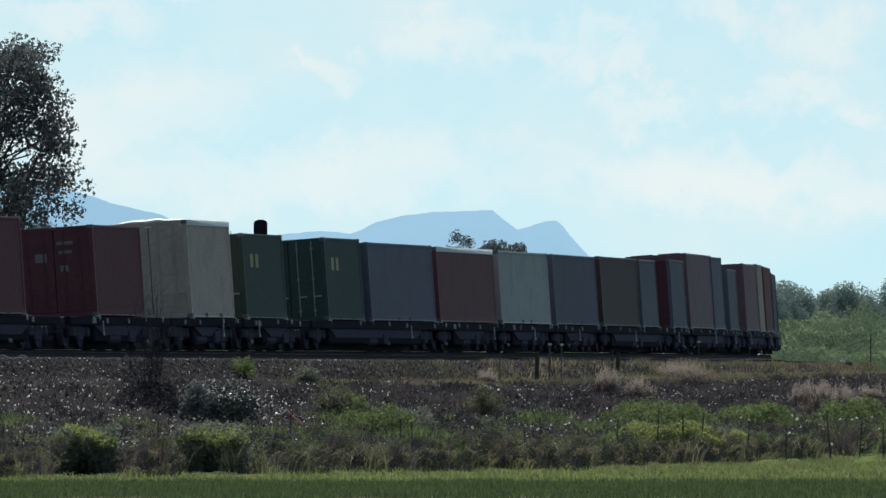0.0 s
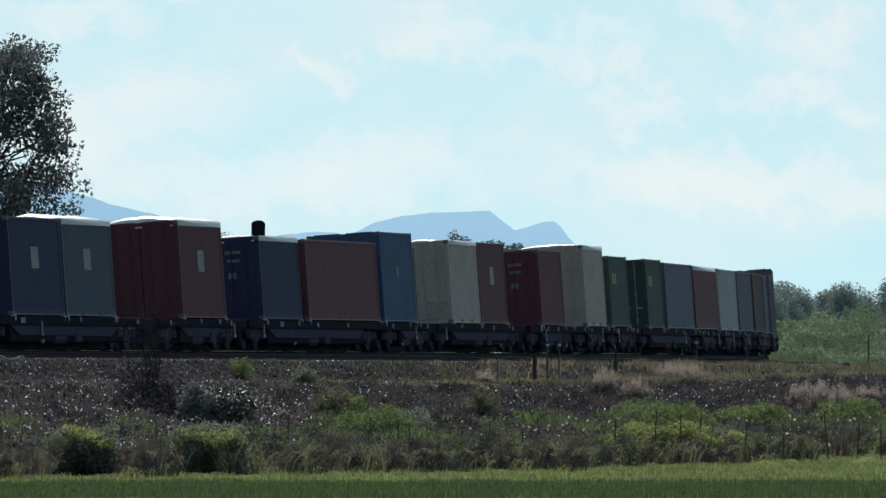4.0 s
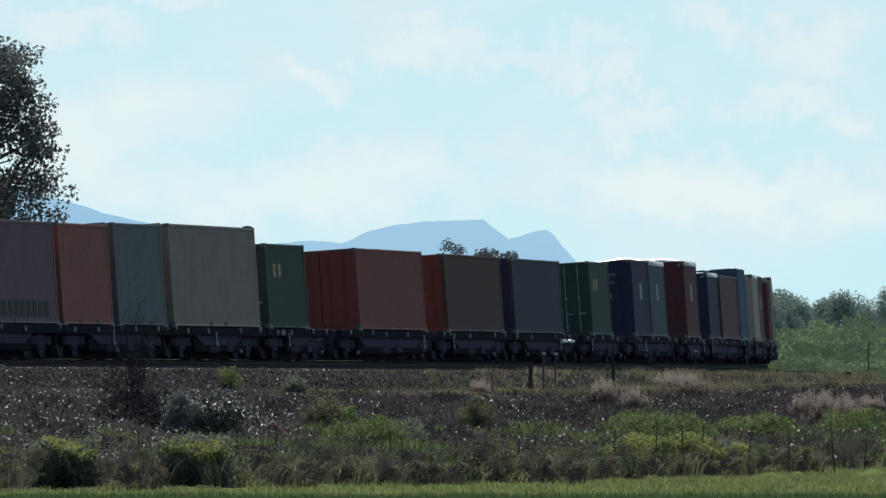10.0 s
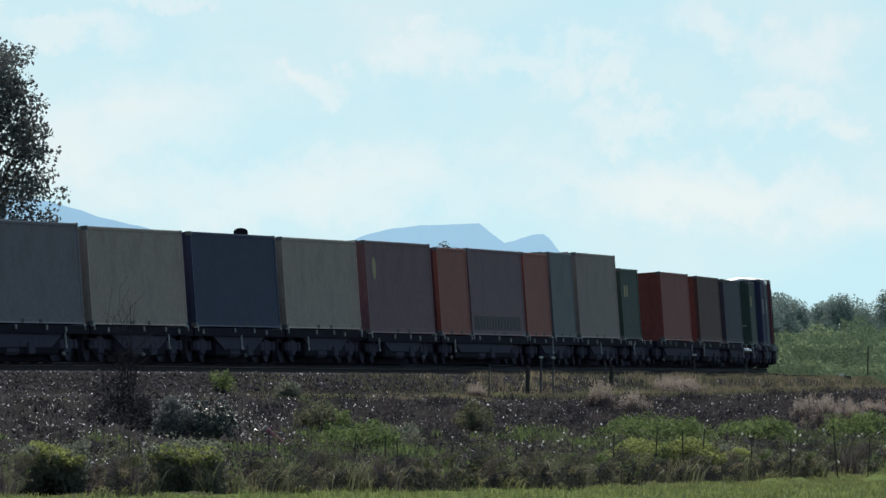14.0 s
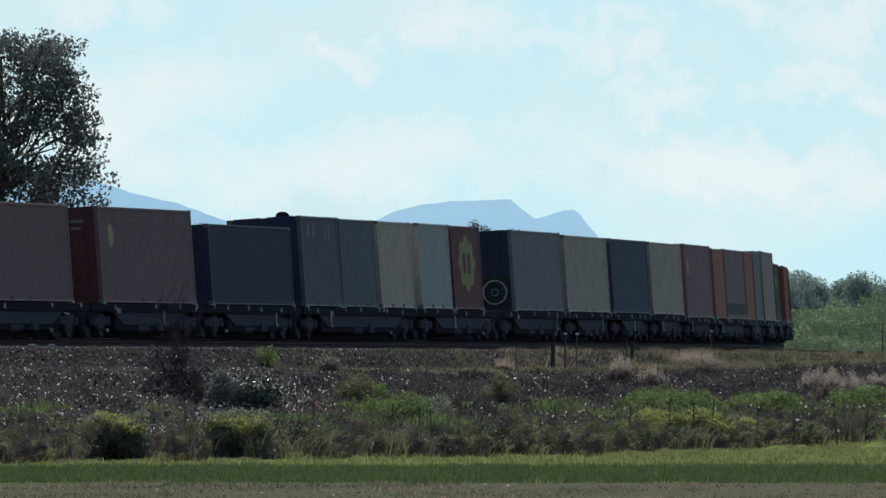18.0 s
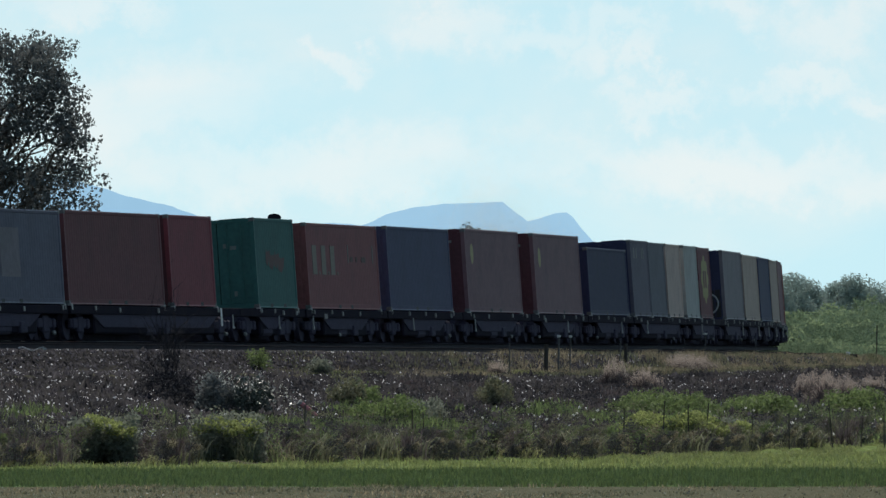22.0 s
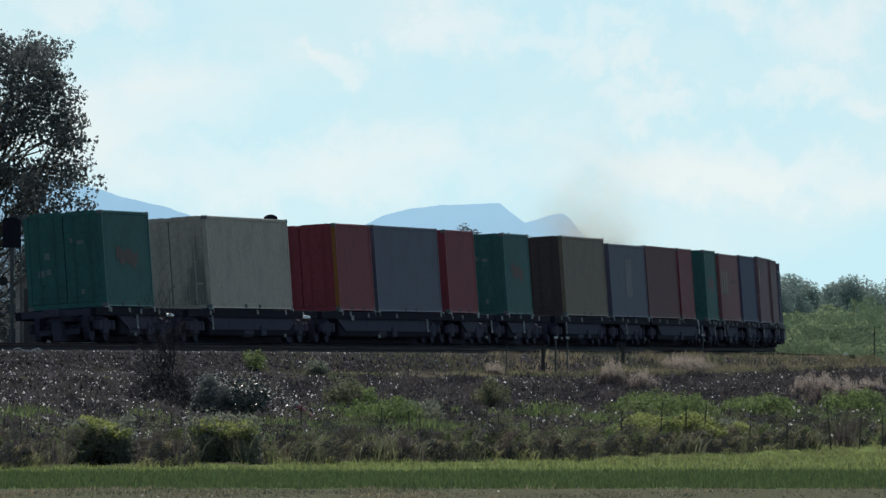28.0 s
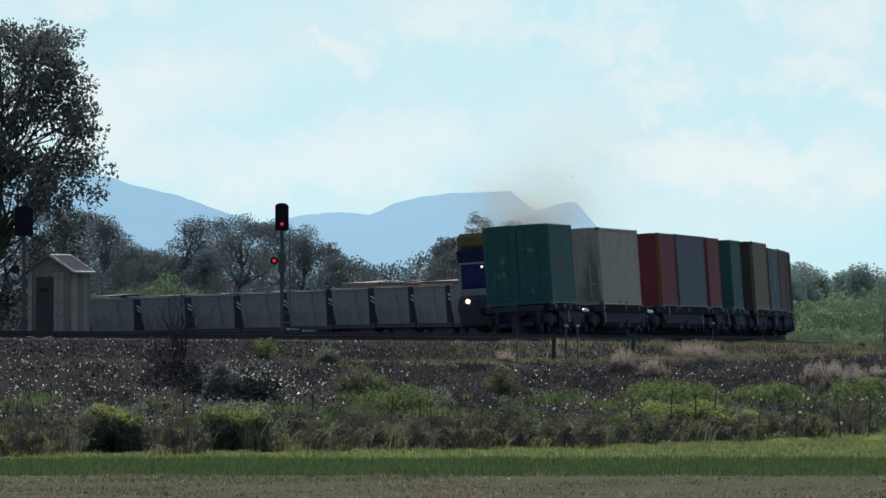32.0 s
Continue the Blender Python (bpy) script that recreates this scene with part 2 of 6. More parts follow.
def boxes(name, mat, *bb, bevel=0.0):
    bm = bmesh.new()
    for b in bb:
        box_bm(bm, *b, bevel=bevel)
    return done(name, bm, mat)

# ---- ground: one sheet to the horizon ----
GROUND = bpy.data.materials.new("field_and_bank")


def ground_material(m):
    m.use_nodes = True
    n, l = m.node_tree.nodes, m.node_tree.links
    b = n["Principled BSDF"]
    b.inputs["Roughness"].default_value = 0.95
    b.inputs["Specular IOR Level"].default_value = 0.03
    co = n.new("ShaderNodeTexCoord")

    def noise_at(scale, detail=5):
        t = n.new("ShaderNodeTexNoise")
        t.inputs["Scale"].default_value, t.inputs["Detail"].default_value = scale, detail
        l.new(co.outputs["Object"], t.inputs["Vector"])
        return t.outputs["Fac"]

    def mixed(fac, a, bb):
        x = n.new("ShaderNodeMix")
        x.data_type = "RGBA"
        for key, val in (("Factor", fac), ("A", a), ("B", bb)):
            if isinstance(val, bpy.types.NodeSocket):
                l.new(val, x.inputs[key])
            else:
                x.inputs[key].default_value = val if key == "Factor" else (*val, 1)
        return x.outputs["Result"]

    def span(v, a, c):
        r = n.new("ShaderNodeMapRange")
        r.inputs["From Min"].default_value, r.inputs["From Max"].default_value = a, c
        l.new(v, r.inputs["Value"])
        return r.outputs["Result"]

    zone = n.new("ShaderNodeAttribute")
    zone.attribute_name = "zone"             # 0 stubble, 1 dark green strip, 2 bright grass, 3 weedy bank, 4 stone bank, 5 ballast
    z = zone.outputs["Fac"]
    jig = n.new("ShaderNodeMath")
    jig.operation = "MULTIPLY_ADD"
    l.new(noise_at(0.7), jig.inputs[0])
    jig.inputs[1].default_value = 0.9
    l.new(z, jig.inputs[2])
    zj = jig.outputs["Value"]                # about zone + 0.45
    stub = mixed(span(noise_at(2.2), 0.38, 0.62), (0.112, 0.106, 0.066), (0.066, 0.072, 0.040))
    dark = mixed(span(noise_at(2.5), 0.35, 0.65), (0.055, 0.095, 0.028), (0.08, 0.125, 0.038))
    lush = mixed(span(noise_at(3.0), 0.35, 0.65), (0.17, 0.22, 0.06), (0.12, 0.17, 0.05))
    weed = mixed(span(noise_at(1.3), 0.38, 0.62), (0.05, 0.055, 0.03), (0.07, 0.058, 0.042))
    stone = mixed(span(noise_at(9.0), 0.38, 0.62), (0.010, 0.009, 0.011), (0.026, 0.022, 0.025))
    bal = mixed(span(noise_at(14.0), 0.35, 0.65), (0.012, 0.011, 0.012), (0.028, 0.024, 0.025))
    c = mixed(span(zj, 0.9, 1.0), stub, dark)
    c = mixed(span(zj, 1.9, 2.0), c, lush)
    c = mixed(span(zj, 2.9, 3.1), c, weed)
    c = mixed(span(zj, 3.85, 4.1), c, stone)
    c = mixed(span(zj, 4.85, 5.05), c, bal)
    l.new(c, b.inputs["Base Color"])
    bp = n.new("ShaderNodeBump")
    bp.inputs["Strength"].default_value, bp.inputs["Distance"].default_value = 0.7, 0.06
    l.new(noise_at(11.0, 6), bp.inputs["Height"])
    l.new(bp.outputs["Normal"], b.inputs["Normal"])


ground_material(GROUND)


def foot(u):
    """How far the grass verge runs up the bank."""
    return 5.4 * np.clip((u - 1190) / 380, 0, 1.2) ** 1.1


def zone_of(x, y):
    d = outside(x, y)
    e1 = (x - BASE_P[0]) * BASE_N[0] + (y - BASE_P[1]) * BASE_N[1]
    e2 = np.maximum(d - 6.6, 0)
    w = np.where(e1 > 0, e1 / np.maximum(e1 + e2, 1e-6), 0)
    z = np.interp(y, [223.5, 226.0, 255.0, 257.0], [0, 1, 1, 2])
    up = e1 - foot(784 + 21500 * x / np.maximum(y, 60)) * 1.25
    z = np.where(e1 > 0, np.interp(up, [0, 1.4], [2, 3]), z)
    z = np.where((up > 1.3) & (d > 6.6), np.interp(w, [0, 0.42, 0.55, 0.93, 0.97], [3, 3, 4, 4, 3.3]), z)
    z = np.where((d <= 6.6), np.interp(-d, [-6.6, -5.0, -4.6, 12, 13], [3.3, 3.6, 5, 5, 3]), z)
    z = np.where((y > 640) & (d > 0), 3, z)
    z = np.where((y > 470) & (d > 2.2), 3.0, z)
    return z


def build_ground():
    dense = np.linspace(-0.05, 0.056, 190)
    side = np.geomspace(0.058, 2.5, 22)
    tans = np.concatenate([-side[::-1], dense, side])
    ys = np.concatenate([[-400, -120, -30], np.linspace(6, 180, 12), np.linspace(184, 470, 290), np.linspace(474, 640, 60), np.geomspace(650, 4800, 24)])
    far = np.maximum(ys, 60)
    X = tans[None, :] * far[:, None]
    Y = np.repeat(ys[:, None], len(tans), 1)
    Z = lay(X, Y)
    near = (Y > 183) & (Y < 650)
    rough = np.array([[noise.noise((float(x) * 0.9, float(y) * 0.45, 0.0)) + 0.5 * noise.noise((float(x) * 2.7, float(y) * 1.3, 7.0)) if k else 0.0
                       for x, y, k in zip(a, b, c)] for a, b, c in zip(X, Y, near)])
    d = outside(X, Y)
    e1 = (X - BASE_P[0]) * BASE_N[0] + (Y - BASE_P[1]) * BASE_N[1]
    amp = np.where(d > 6.6, np.interp(e1, [-1, 0, 3], [0.015, 0.06, 0.24]), np.interp(d, [-14, -11, 4.6, 5.2, 6.6], [0.1, 0.0, 0.0, 0.05, 0.10]))
    Z = Z + rough * amp
    V = np.stack([X, Y, Z], -1).reshape(-1, 3)
    nr, nc = X.shape
    i = np.arange(nr - 1)[:, None] * nc + np.arange(nc - 1)[None, :]
    F = np.stack([i, i + 1, i + nc + 1, i + nc], -1).reshape(-1, 4)
    me = bulk("ground", V, F, GROUND, smooth=True)
    at = me.attributes.new("zone", "FLOAT", "POINT")
    at.data.foreach_set("value", zone_of(X, Y).ravel().astype(np.float32))
    ob = new("ground", me)
    return tagged(ob, "green field edge and stony weed-grown railway bank", "ground", kind="structure")


build_ground()


# ---- tracks ----
def sweep(profile, d, z, s0, s1, step, mat, name, low=0.0):
    """A closed profile of (across, up) pairs carried along the curve."""
    ss = np.arange(s0, s1 + step / 2, step)
    k = len(profile)
    V, F = [], []
    for s in ss:
        for a, u in profile:
            x, y, _ = on_curve(s, d + a)
            V.append((x, y, z + u - low * float(sink(s)) - float(fall(s))))
    for i in range(len(ss) - 1):
        for j in range(k):
            p, q = i * k + j, i * k + (j + 1) % k
            F.append((p, q, q + k, p + k))
    return mesh_of(name, V, F, mat)


RAIL_FOOT = [(-0.07, 0.0), (0.07, 0.0), (0.07, 0.012), (0.012, 0.03), (0.012, 0.125), (-0.012, 0.125), (-0.012, 0.03), (-0.07, 0.012)]
RAIL_TOP = [(-0.036, 0.125), (0.036, 0.125), (0.036, 0.158), (0.026, 0.165), (-0.026, 0.165), (-0.036, 0.158)]
SLEEPER_ME = boxes("sleeper", SLEEPER, (-1.25, -0.13, -0.2, 1.25, 0.13, 0.0), bevel=0.02)


def build_track(d, s0, s1, label, low=0.0):
    tr = tagged(new("railway_track"), label, "railway track", "main line tracks", "structure")
    for a in (-0.7535, 0.7535):
        rail = part("rail", sweep(RAIL_FOOT, d + a, RAIL_Z - 0.165, s0, s1, 4.0, RAIL, "rail", low), tr)
        part("rail_head", sweep(RAIL_TOP, d + a, RAIL_Z - 0.165, s0, s1, 4.0, RAIL_HEAD, "rail_head", low), rail, "rust-browned running surface")
    for i in range(int((s1 - s0) / 0.9 / 2)):
        s = i * 0.9 - 15
        if i > 150:
            break
        x, y, a = on_curve(s, d)
        part("sleeper", SLEEPER_ME, tr, at=pose(x, y, RAIL_Z - 0.168 - low * float(sink(s)), 0, 0, -math.degrees(a)))
    return tr


T_NEAR, T_TRAIN, T_LOCO = 2.75, -1.05, -8.4
build_track(T_NEAR, -60, 330, "empty near track with rusty rails on ballast", 1.0)
build_track(T_TRAIN, -540, 760, "curved canted track under the container train")
build_track(T_LOCO, -60, 1330, "far running line on ballast")

# ---- containers ----
PAINTS = dict(
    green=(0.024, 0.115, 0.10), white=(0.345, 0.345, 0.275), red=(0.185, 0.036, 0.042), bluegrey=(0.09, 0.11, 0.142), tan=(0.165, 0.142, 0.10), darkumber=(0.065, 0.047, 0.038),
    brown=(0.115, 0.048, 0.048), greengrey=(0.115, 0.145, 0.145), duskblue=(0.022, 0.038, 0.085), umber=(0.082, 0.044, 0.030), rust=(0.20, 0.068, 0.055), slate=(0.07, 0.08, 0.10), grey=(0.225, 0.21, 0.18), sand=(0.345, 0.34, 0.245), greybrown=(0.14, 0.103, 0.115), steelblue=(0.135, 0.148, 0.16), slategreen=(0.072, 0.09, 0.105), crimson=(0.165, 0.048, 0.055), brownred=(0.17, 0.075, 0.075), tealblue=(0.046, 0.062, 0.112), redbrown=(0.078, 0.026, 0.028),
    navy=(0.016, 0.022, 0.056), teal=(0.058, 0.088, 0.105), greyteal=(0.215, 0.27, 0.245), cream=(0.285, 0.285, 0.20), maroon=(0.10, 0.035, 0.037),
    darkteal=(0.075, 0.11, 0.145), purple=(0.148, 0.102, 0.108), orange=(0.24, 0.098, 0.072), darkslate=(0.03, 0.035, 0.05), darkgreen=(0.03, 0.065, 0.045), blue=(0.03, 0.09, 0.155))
HAZED = ("slate", "slategreen", "greyteal", "navy", "darkslate")     # lifted, with the haze before far containers put into the paint
PAINTS = {k: tuple(c * m * (1.22 if k in HAZED else 1.0) for c, m in zip(v, (1.44, 1.17, 1.24))) for k, v in PAINTS.items()}
PAINTS.update({k: (PAINTS[k][0] * 1.0, PAINTS[k][1] * 0.96, PAINTS[k][2] * 1.10) for k in ("cream", "sand")})
MATT = [k for k, v in PAINTS.items() if sum(v) < 0.42]       # the dark paints have gone dull and chalky
PAINTS.update({k: tuple(c + 0.13 * (d - c) * (c < d) + 0.016 for c, d in zip(PAINTS[k], (0.09, 0.08, 0.12))) for k in MATT})
PAINT = {k: material("container_" + k, v, rough=0.6, grain=7, spread=0.12, stain=0.8, stain_amt=0.45,
                     stain_col=[0.5 * c + 0.025 for c in v], bump=0.04, spec=0.035 if k in MATT else 0.06) for k, v in PAINTS.items()}
# paler paint for thin strips that put the edges' bright outlines into colour
BRIGHT_EDGE = {k: material("bright_edge_" + k, tuple(1.5 * c + 0.055 for c in v), rough=0.55, grain=11, spread=0.25, stain=2.5, stain_amt=0.5,
                      stain_col=[0.6 * c + 0.02 for c in v], bump=0.04, spec=0.1) for k, v in PAINTS.items()}
WORDS = dict(green="sea-green", white="dirty white", red="bright red", bluegrey="blue-grey", tan="dusty tan", darkumber="dark umber", brown="dull brown", duskblue="dusky blue", greengrey="dull green-grey", umber="olive-brown", rust="dark rust-red", slate="dark slate-grey", grey="mid grey", sand="pale sand-coloured", greybrown="dusty grey-brown", steelblue="pale steel-grey", slategreen="dark grey-green", crimson="crimson",
             brownred="brownish red", tealblue="slate teal", redbrown="dark red-brown", navy="navy blue", teal="dark teal", greyteal="pale grey-green",
             cream="pale cream", maroon="dark maroon", darkteal="dark blue-teal", purple="faded purplish brown", orange="rusty orange", darkslate="very dark slate", darkgreen="dark green", blue="sky blue")
LOGO_YELLOW = paint("faded_yellow_paint", (0.27, 0.22, 0.07))
DIM_YELLOW = paint("worn_yellow_paint", (0.40, 0.32, 0.16))
DIM_WHITE = paint("worn_white_paint", (0.22, 0.21, 0.205))
WORN_LETTER = paint("worn_cream_lettering", (0.21, 0.17, 0.145))
DARK_LETTER = paint("dark_lettering", (0.035, 0.03, 0.035))
LOGO_ORANGE = paint("faded_orange_paint", (0.105, 0.06, 0.055))
LOGO_WHITE = paint("faded_white_paint", (0.34, 0.33, 0.31))
STICKER = paint("dull_sticker_film", (0.17, 0.21, 0.205))
SOOT = paint("soot_streak", (0.27, 0.25, 0.225))
POST_ORANGE = paint("orange_corner_paint", (0.30, 0.13, 0.04))
FLOOR_H, HALF = 1.03, 1.22
_cache = {}


def ribbed(length, pitch, depth):
    """Offsets (along, in) of a trapezoid-ribbed sheet."""
    n = max(2, round(length / pitch))
    p = length / n
    out = []
    for i in range(n):
        a = i * p
        out += [(a, 0), (a + 0.26 * p, 0), (a + 0.5 * p, depth), (a + 0.76 * p, depth)]
    return out + [(length, 0)]


def container_meshes(L, h, col, end_col, bow=1.0):
    key = (L, h, col, end_col, bow)
    if key in _cache:
        return _cache[key]
    # several end paints are darker than the flank, with gap shade put in
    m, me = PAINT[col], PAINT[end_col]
    f, t = FLOOR_H, FLOOR_H + h
    y0, y1 = -L / 2, L / 2
    pb, pt = f + 0.16, t - 0.10

    def sheet(name, side, mat, axis):
        V, F = [], []
        prof = ribbed(L - 0.3, 0.28, 0.005) if axis == "y" else ribbed(2.16, 0.25, 0.03)
        for a, off in prof:
            if axis == "y":
                x, y = side * (HALF - 0.02 - off), y0 + 0.15 + a
            else:
                x, y = -1.08 + a, side * (L / 2 - 0.03 - off)
            V += [(x, y, pb), (x, y, pt)]
        for i in range(len(prof) - 1):
            F.append((2 * i, 2 * i + 2, 2 * i + 3, 2 * i + 1))
        return mesh_of(name, V, F, mat)

    posts = boxes("corner_post", m, (-0.07, -0.08, f, 0.07, 0.08, t), bevel=0.012)
    out = dict(
        side_a=sheet("side_panel", 1, m, "y"), side_b=sheet("side_panel", -1, m, "y"), front=sheet("front_panel", 1, me, "x"), post=posts,
        rail_b=boxes("bottom_rail", m, (-0.05, y0 + 0.14, f, 0.05, y1 - 0.14, f + 0.165), bevel=0.01),
        rail_t=boxes("top_rail", m, (-0.04, y0 + 0.14, t - 0.11, 0.04, y1 - 0.14, t - 0.004), bevel=0.01),
        header=boxes("end_header", me, (-1.08, -0.06, t - 0.12, 1.08, 0.06, t - 0.005), bevel=0.01),
        sill=boxes("end_sill", me, (-1.08, -0.06, f, 1.08, 0.06, f + 0.16), bevel=0.01),
        roof=boxes("roof", m, (-HALF + 0.05, y0 + 0.06, t - 0.05, HALF - 0.05, y1 - 0.06, t - 0.012)),
        floor=boxes("floor", STEEL_DARK, (-HALF + 0.06, y0 + 0.06, f + 0.02, HALF - 0.06, y1 - 0.06, f + 0.14)),
        trim=boxes("edge_trim", BRIGHT_EDGE[col], (0.001, -0.022, f + 0.1, 0.004, 0.022, t - 0.1), bevel=0.0), brow=boxes("edge_trim", BRIGHT_EDGE[col], (0.001, -L / 2 + 0.2, t - 0.04, 0.004, L / 2 - 0.2, t - 0.012)), pocket=boxes("fork_pocket", BLACK, (0.002, -0.18, f + 0.02, 0.006, 0.18, f + 0.13)), shoe=boxes("rail_scuff", BRIGHT_EDGE[col], (0.001, -L / 2 + 0.2, f + 0.006, 0.004, L / 2 - 0.2, f + 0.045)),
        casting=boxes("corner_casting", STEEL_GREY, (-0.085, -0.09, -0.06, 0.085, 0.09, 0.06), bevel=0.012))
    bm = bmesh.new()
    box_bm(bm, 0.012, -0.02, f + 0.17, 1.075, 0.02, t - 0.13, bevel=0.008)
    for k in range(3):
        zc = f + 0.35 + k * (h - 0.6) / 2.4
        box_bm(bm, 0.10, -0.032, zc, 0.98, -0.018, zc + (h - 0.7) / 3.4, bevel=0.006)
    out["door"] = done("door_leaf", bm, me)
    bm = bmesh.new()
    cyl_bm(bm, (0, -0.06, f + 0.12), (0, -0.06, t - 0.09), 0.02, seg=6)
    for zc in (f + 0.3, t - 0.35, f + h * 0.5):
        box_bm(bm, -0.05, -0.075, zc, 0.05, -0.03, zc + 0.05)
    box_bm(bm, -0.02, -0.09, f + 0.75, 0.24, -0.06, f + 0.80)
    out["rod"] = done("lock_rod", bm, me if col not in ("darkgreen",) else LOGO_WHITE)
    # bowed roof cover
    V, F = [], []
    nx, ny = 11, 18
    for j in range(ny + 1):
        v = j / ny
        sag = 0.85 + 0.15 * math.cos(v * math.pi * 6) if 0 < j < ny else 0.25
        for i in range(nx + 1):
            u = i / nx * 2 - 1
            rumple = 0.06 * noise.noise((u * 2.5 + L, v * 9, h * 7)) * (1 - u ** 4)
            V.append((u * (HALF + 0.01), y0 + 0.02 + v * (L - 0.04), t + 0.01 + max(0.0, 0.20 * bow * sag * (1 - u * u) + rumple)))
    for j in range(ny):
        for i in range(nx):
            p = j * (nx + 1) + i
            F.append((p, p + 1, p + nx + 2, p + nx + 1))
    e = len(V)
    V += [(-HALF - 0.01, y0 + 0.02, t - 0.16), (HALF + 0.01, y0 + 0.02, t - 0.16), (HALF + 0.01, y1 - 0.02, t - 0.16), (-HALF - 0.01, y1 - 0.02, t - 0.16)]
    F += [tuple([e, e + 1] + list(range(nx, -1, -1))),
          tuple([e + 1, e + 2] + [j * (nx + 1) + nx for j in range(ny, -1, -1)]),
          tuple([e + 3, e] + [j * (nx + 1) for j in range(ny + 1)])]
    out["tarp"] = mesh_of("roof_cover", V, F, TARP, True)
    _cache[key] = out
    return out


TRAIN = []      # (thing, metres along the train)


def deck(s):
    """How much lower the older wagons at the head of the train carry their loads."""
    return 0.09 if s > 250 else 0.0


def load(s, feet, h, col, end=None, tarp=False, note="", marks=()):
    """One container whose rear end stands s metres along the train."""
    L = 6.058 if feet == 20 else 12.192
    h += 1.35 * deck(s)
    q = container_meshes(L, h, col, end or col, float(tarp or 1.0))
    kind = "twenty-foot" if feet == 20 else "forty-foot"
    text = f"{WORDS[col]} {kind} freight container" + (" under pale bowed cover" if tarp else "") + (" " + note if note else "") + ", on flat wagon"
    ob = tagged(new("freight_container"), text, "container", "containers on the train")
    f, t = FLOOR_H, FLOOR_H + h
    part("side_panel", q["side_a"], ob)
    part("side_panel", q["side_b"], ob)
    part("front_panel", q["front"], ob)
    part("roof", q["roof"], ob)
    part("floor", q["floor"], ob)
    for sx in (-1, 1):
        part("bottom_rail", q["rail_b"], ob, at=pose(sx * (HALF - 0.05), 0, 0))
        part("top_rail", q["rail_t"], ob, at=pose(sx * (HALF - 0.04), 0, 0))
        for sy in (-1, 1):
            part("corner_post", q["post"], ob, at=pose(sx * (HALF - 0.075), sy * (L / 2 - 0.085), 0))
            for z in (f + 0.055, t - 0.052):
                part("corner_casting", q["casting"], ob, at=pose(sx * (HALF - 0.08), sy * (L / 2 - 0.085), z))
    # pale strips added along the edges as their bright outlines
    part("rail_scuff", q["shoe"], ob, "scuffed lower edge", at=pose(HALF, 0, 0))
    part("edge_trim", q["brow"], ob, "rubbed pale upper edge", at=pose(HALF, 0, 0))
    for sy in (-1, 1):
        part("edge_trim", q["trim"], ob, "rubbed pale corner edge", at=pose(HALF - 0.005, sy * (L / 2 - 0.03), 0))
    for y in (-1.02, 1.02):
        part("fork_pocket", q["pocket"], ob, "dark fork-lift pocket", at=pose(HALF, y, 0))
    for sy in (-1, 1):
        part("end_header", q["header"], ob, at=pose(0, sy * (L / 2 - 0.07), 0))
        part("end_sill", q["sill"], ob, at=pose(0, sy * (L / 2 - 0.07), 0))
    for rz in (0, 1):
        door = part("door_leaf", q["door"], ob, at=pose(0 if rz == 0 else -1.087, -L / 2 + 0.05, 0))
        for x in (0.30, 0.78):
            part("lock_rod", q["rod"], door, at=pose(x, 0, 0))
    if tarp:
        part("roof_cover", q["tarp"], ob, "bowed pale roof cover")
    for mk in marks:
        mk(ob, L, h)
    TRAIN.append((ob, s + L / 2))
    return ob


# painted marks stand a few millimetres proud of the sheets
def patch(name, mat, L, y0, y1, z0, z1, h):
    """A rectangle on the outer flank, by shares of its length and height."""
    f = FLOOR_H
    return boxes(name, mat, (HALF - 0.016, -L / 2 + y0 * L, f + z0 * h, HALF - 0.008, -L / 2 + y1 * L, f + z1 * h))


def mark_block(mat, y0, y1, z0, z1, label):
    return lambda ob, L, h: part("painted_panel", patch("painted_panel", mat, L, y0, y1, z0, z1, h), ob, label)


def mark_bars(mat, spans, z0, z1, label):
    def put(ob, L, h):
        for a, b in spans:
            part("painted_bar", patch("painted_bar", mat, L, a, b, z0, z1, h), ob, label)
    return put


def mark_oval(mat, yc, zc, ry, rz, label):
    def put(ob, L, h):
        V = [(HALF - 0.010, -L / 2 + yc * L, FLOOR_H + zc * h)]
        V += [(HALF - 0.010, -L / 2 + yc * L + ry * math.cos(k * math.pi / 10), FLOOR_H + zc * h + rz * math.sin(k * math.pi / 10)) for k in range(20)]
        F = [(0, 1 + k, 1 + (k + 1) % 20) for k in range(20)]
        part("painted_emblem", mesh_of("painted_emblem", V, F, mat), ob, label)
    return put


def mark_diamond(mat, inner, label):
    def put(ob, L, h):
        x, zc = HALF - 0.010, FLOOR_H + 0.55 * h
        V = []
        for k in range(32):
            ang = k * math.tau / 32
            rr = 1.0 - 0.16 * (k % 4 == 2) + 0.05 * (k % 4 == 0)
            V.append((x, 1.75 * rr * math.cos(ang), zc + 0.95 * rr * math.sin(ang) * (0.9 + 0.1 * abs(math.sin(ang)))))
        part("painted_diamond", mesh_of("painted_diamond", V, [tuple(range(32))], mat), ob, label)
        for y in (-0.8, 0.2):
            part("painted_bar", boxes("painted_bar", inner, (HALF - 0.009, y, zc - 0.35, HALF - 0.004, y + 0.55, zc + 0.35)), ob)
    return put


def mark_end(mat, cells, label):
    """Small squares on the door end: (across, share of height, width, tall)."""
    def put(ob, L, h):
        for x, z, w, tall in cells:
            part("door_sticker", boxes("door_sticker", mat, (x - w / 2, -L / 2 + 0.012, FLOOR_H + z * h, x + w / 2, -L / 2 + 0.018, FLOOR_H + z * h + tall)), ob, label)
    return put


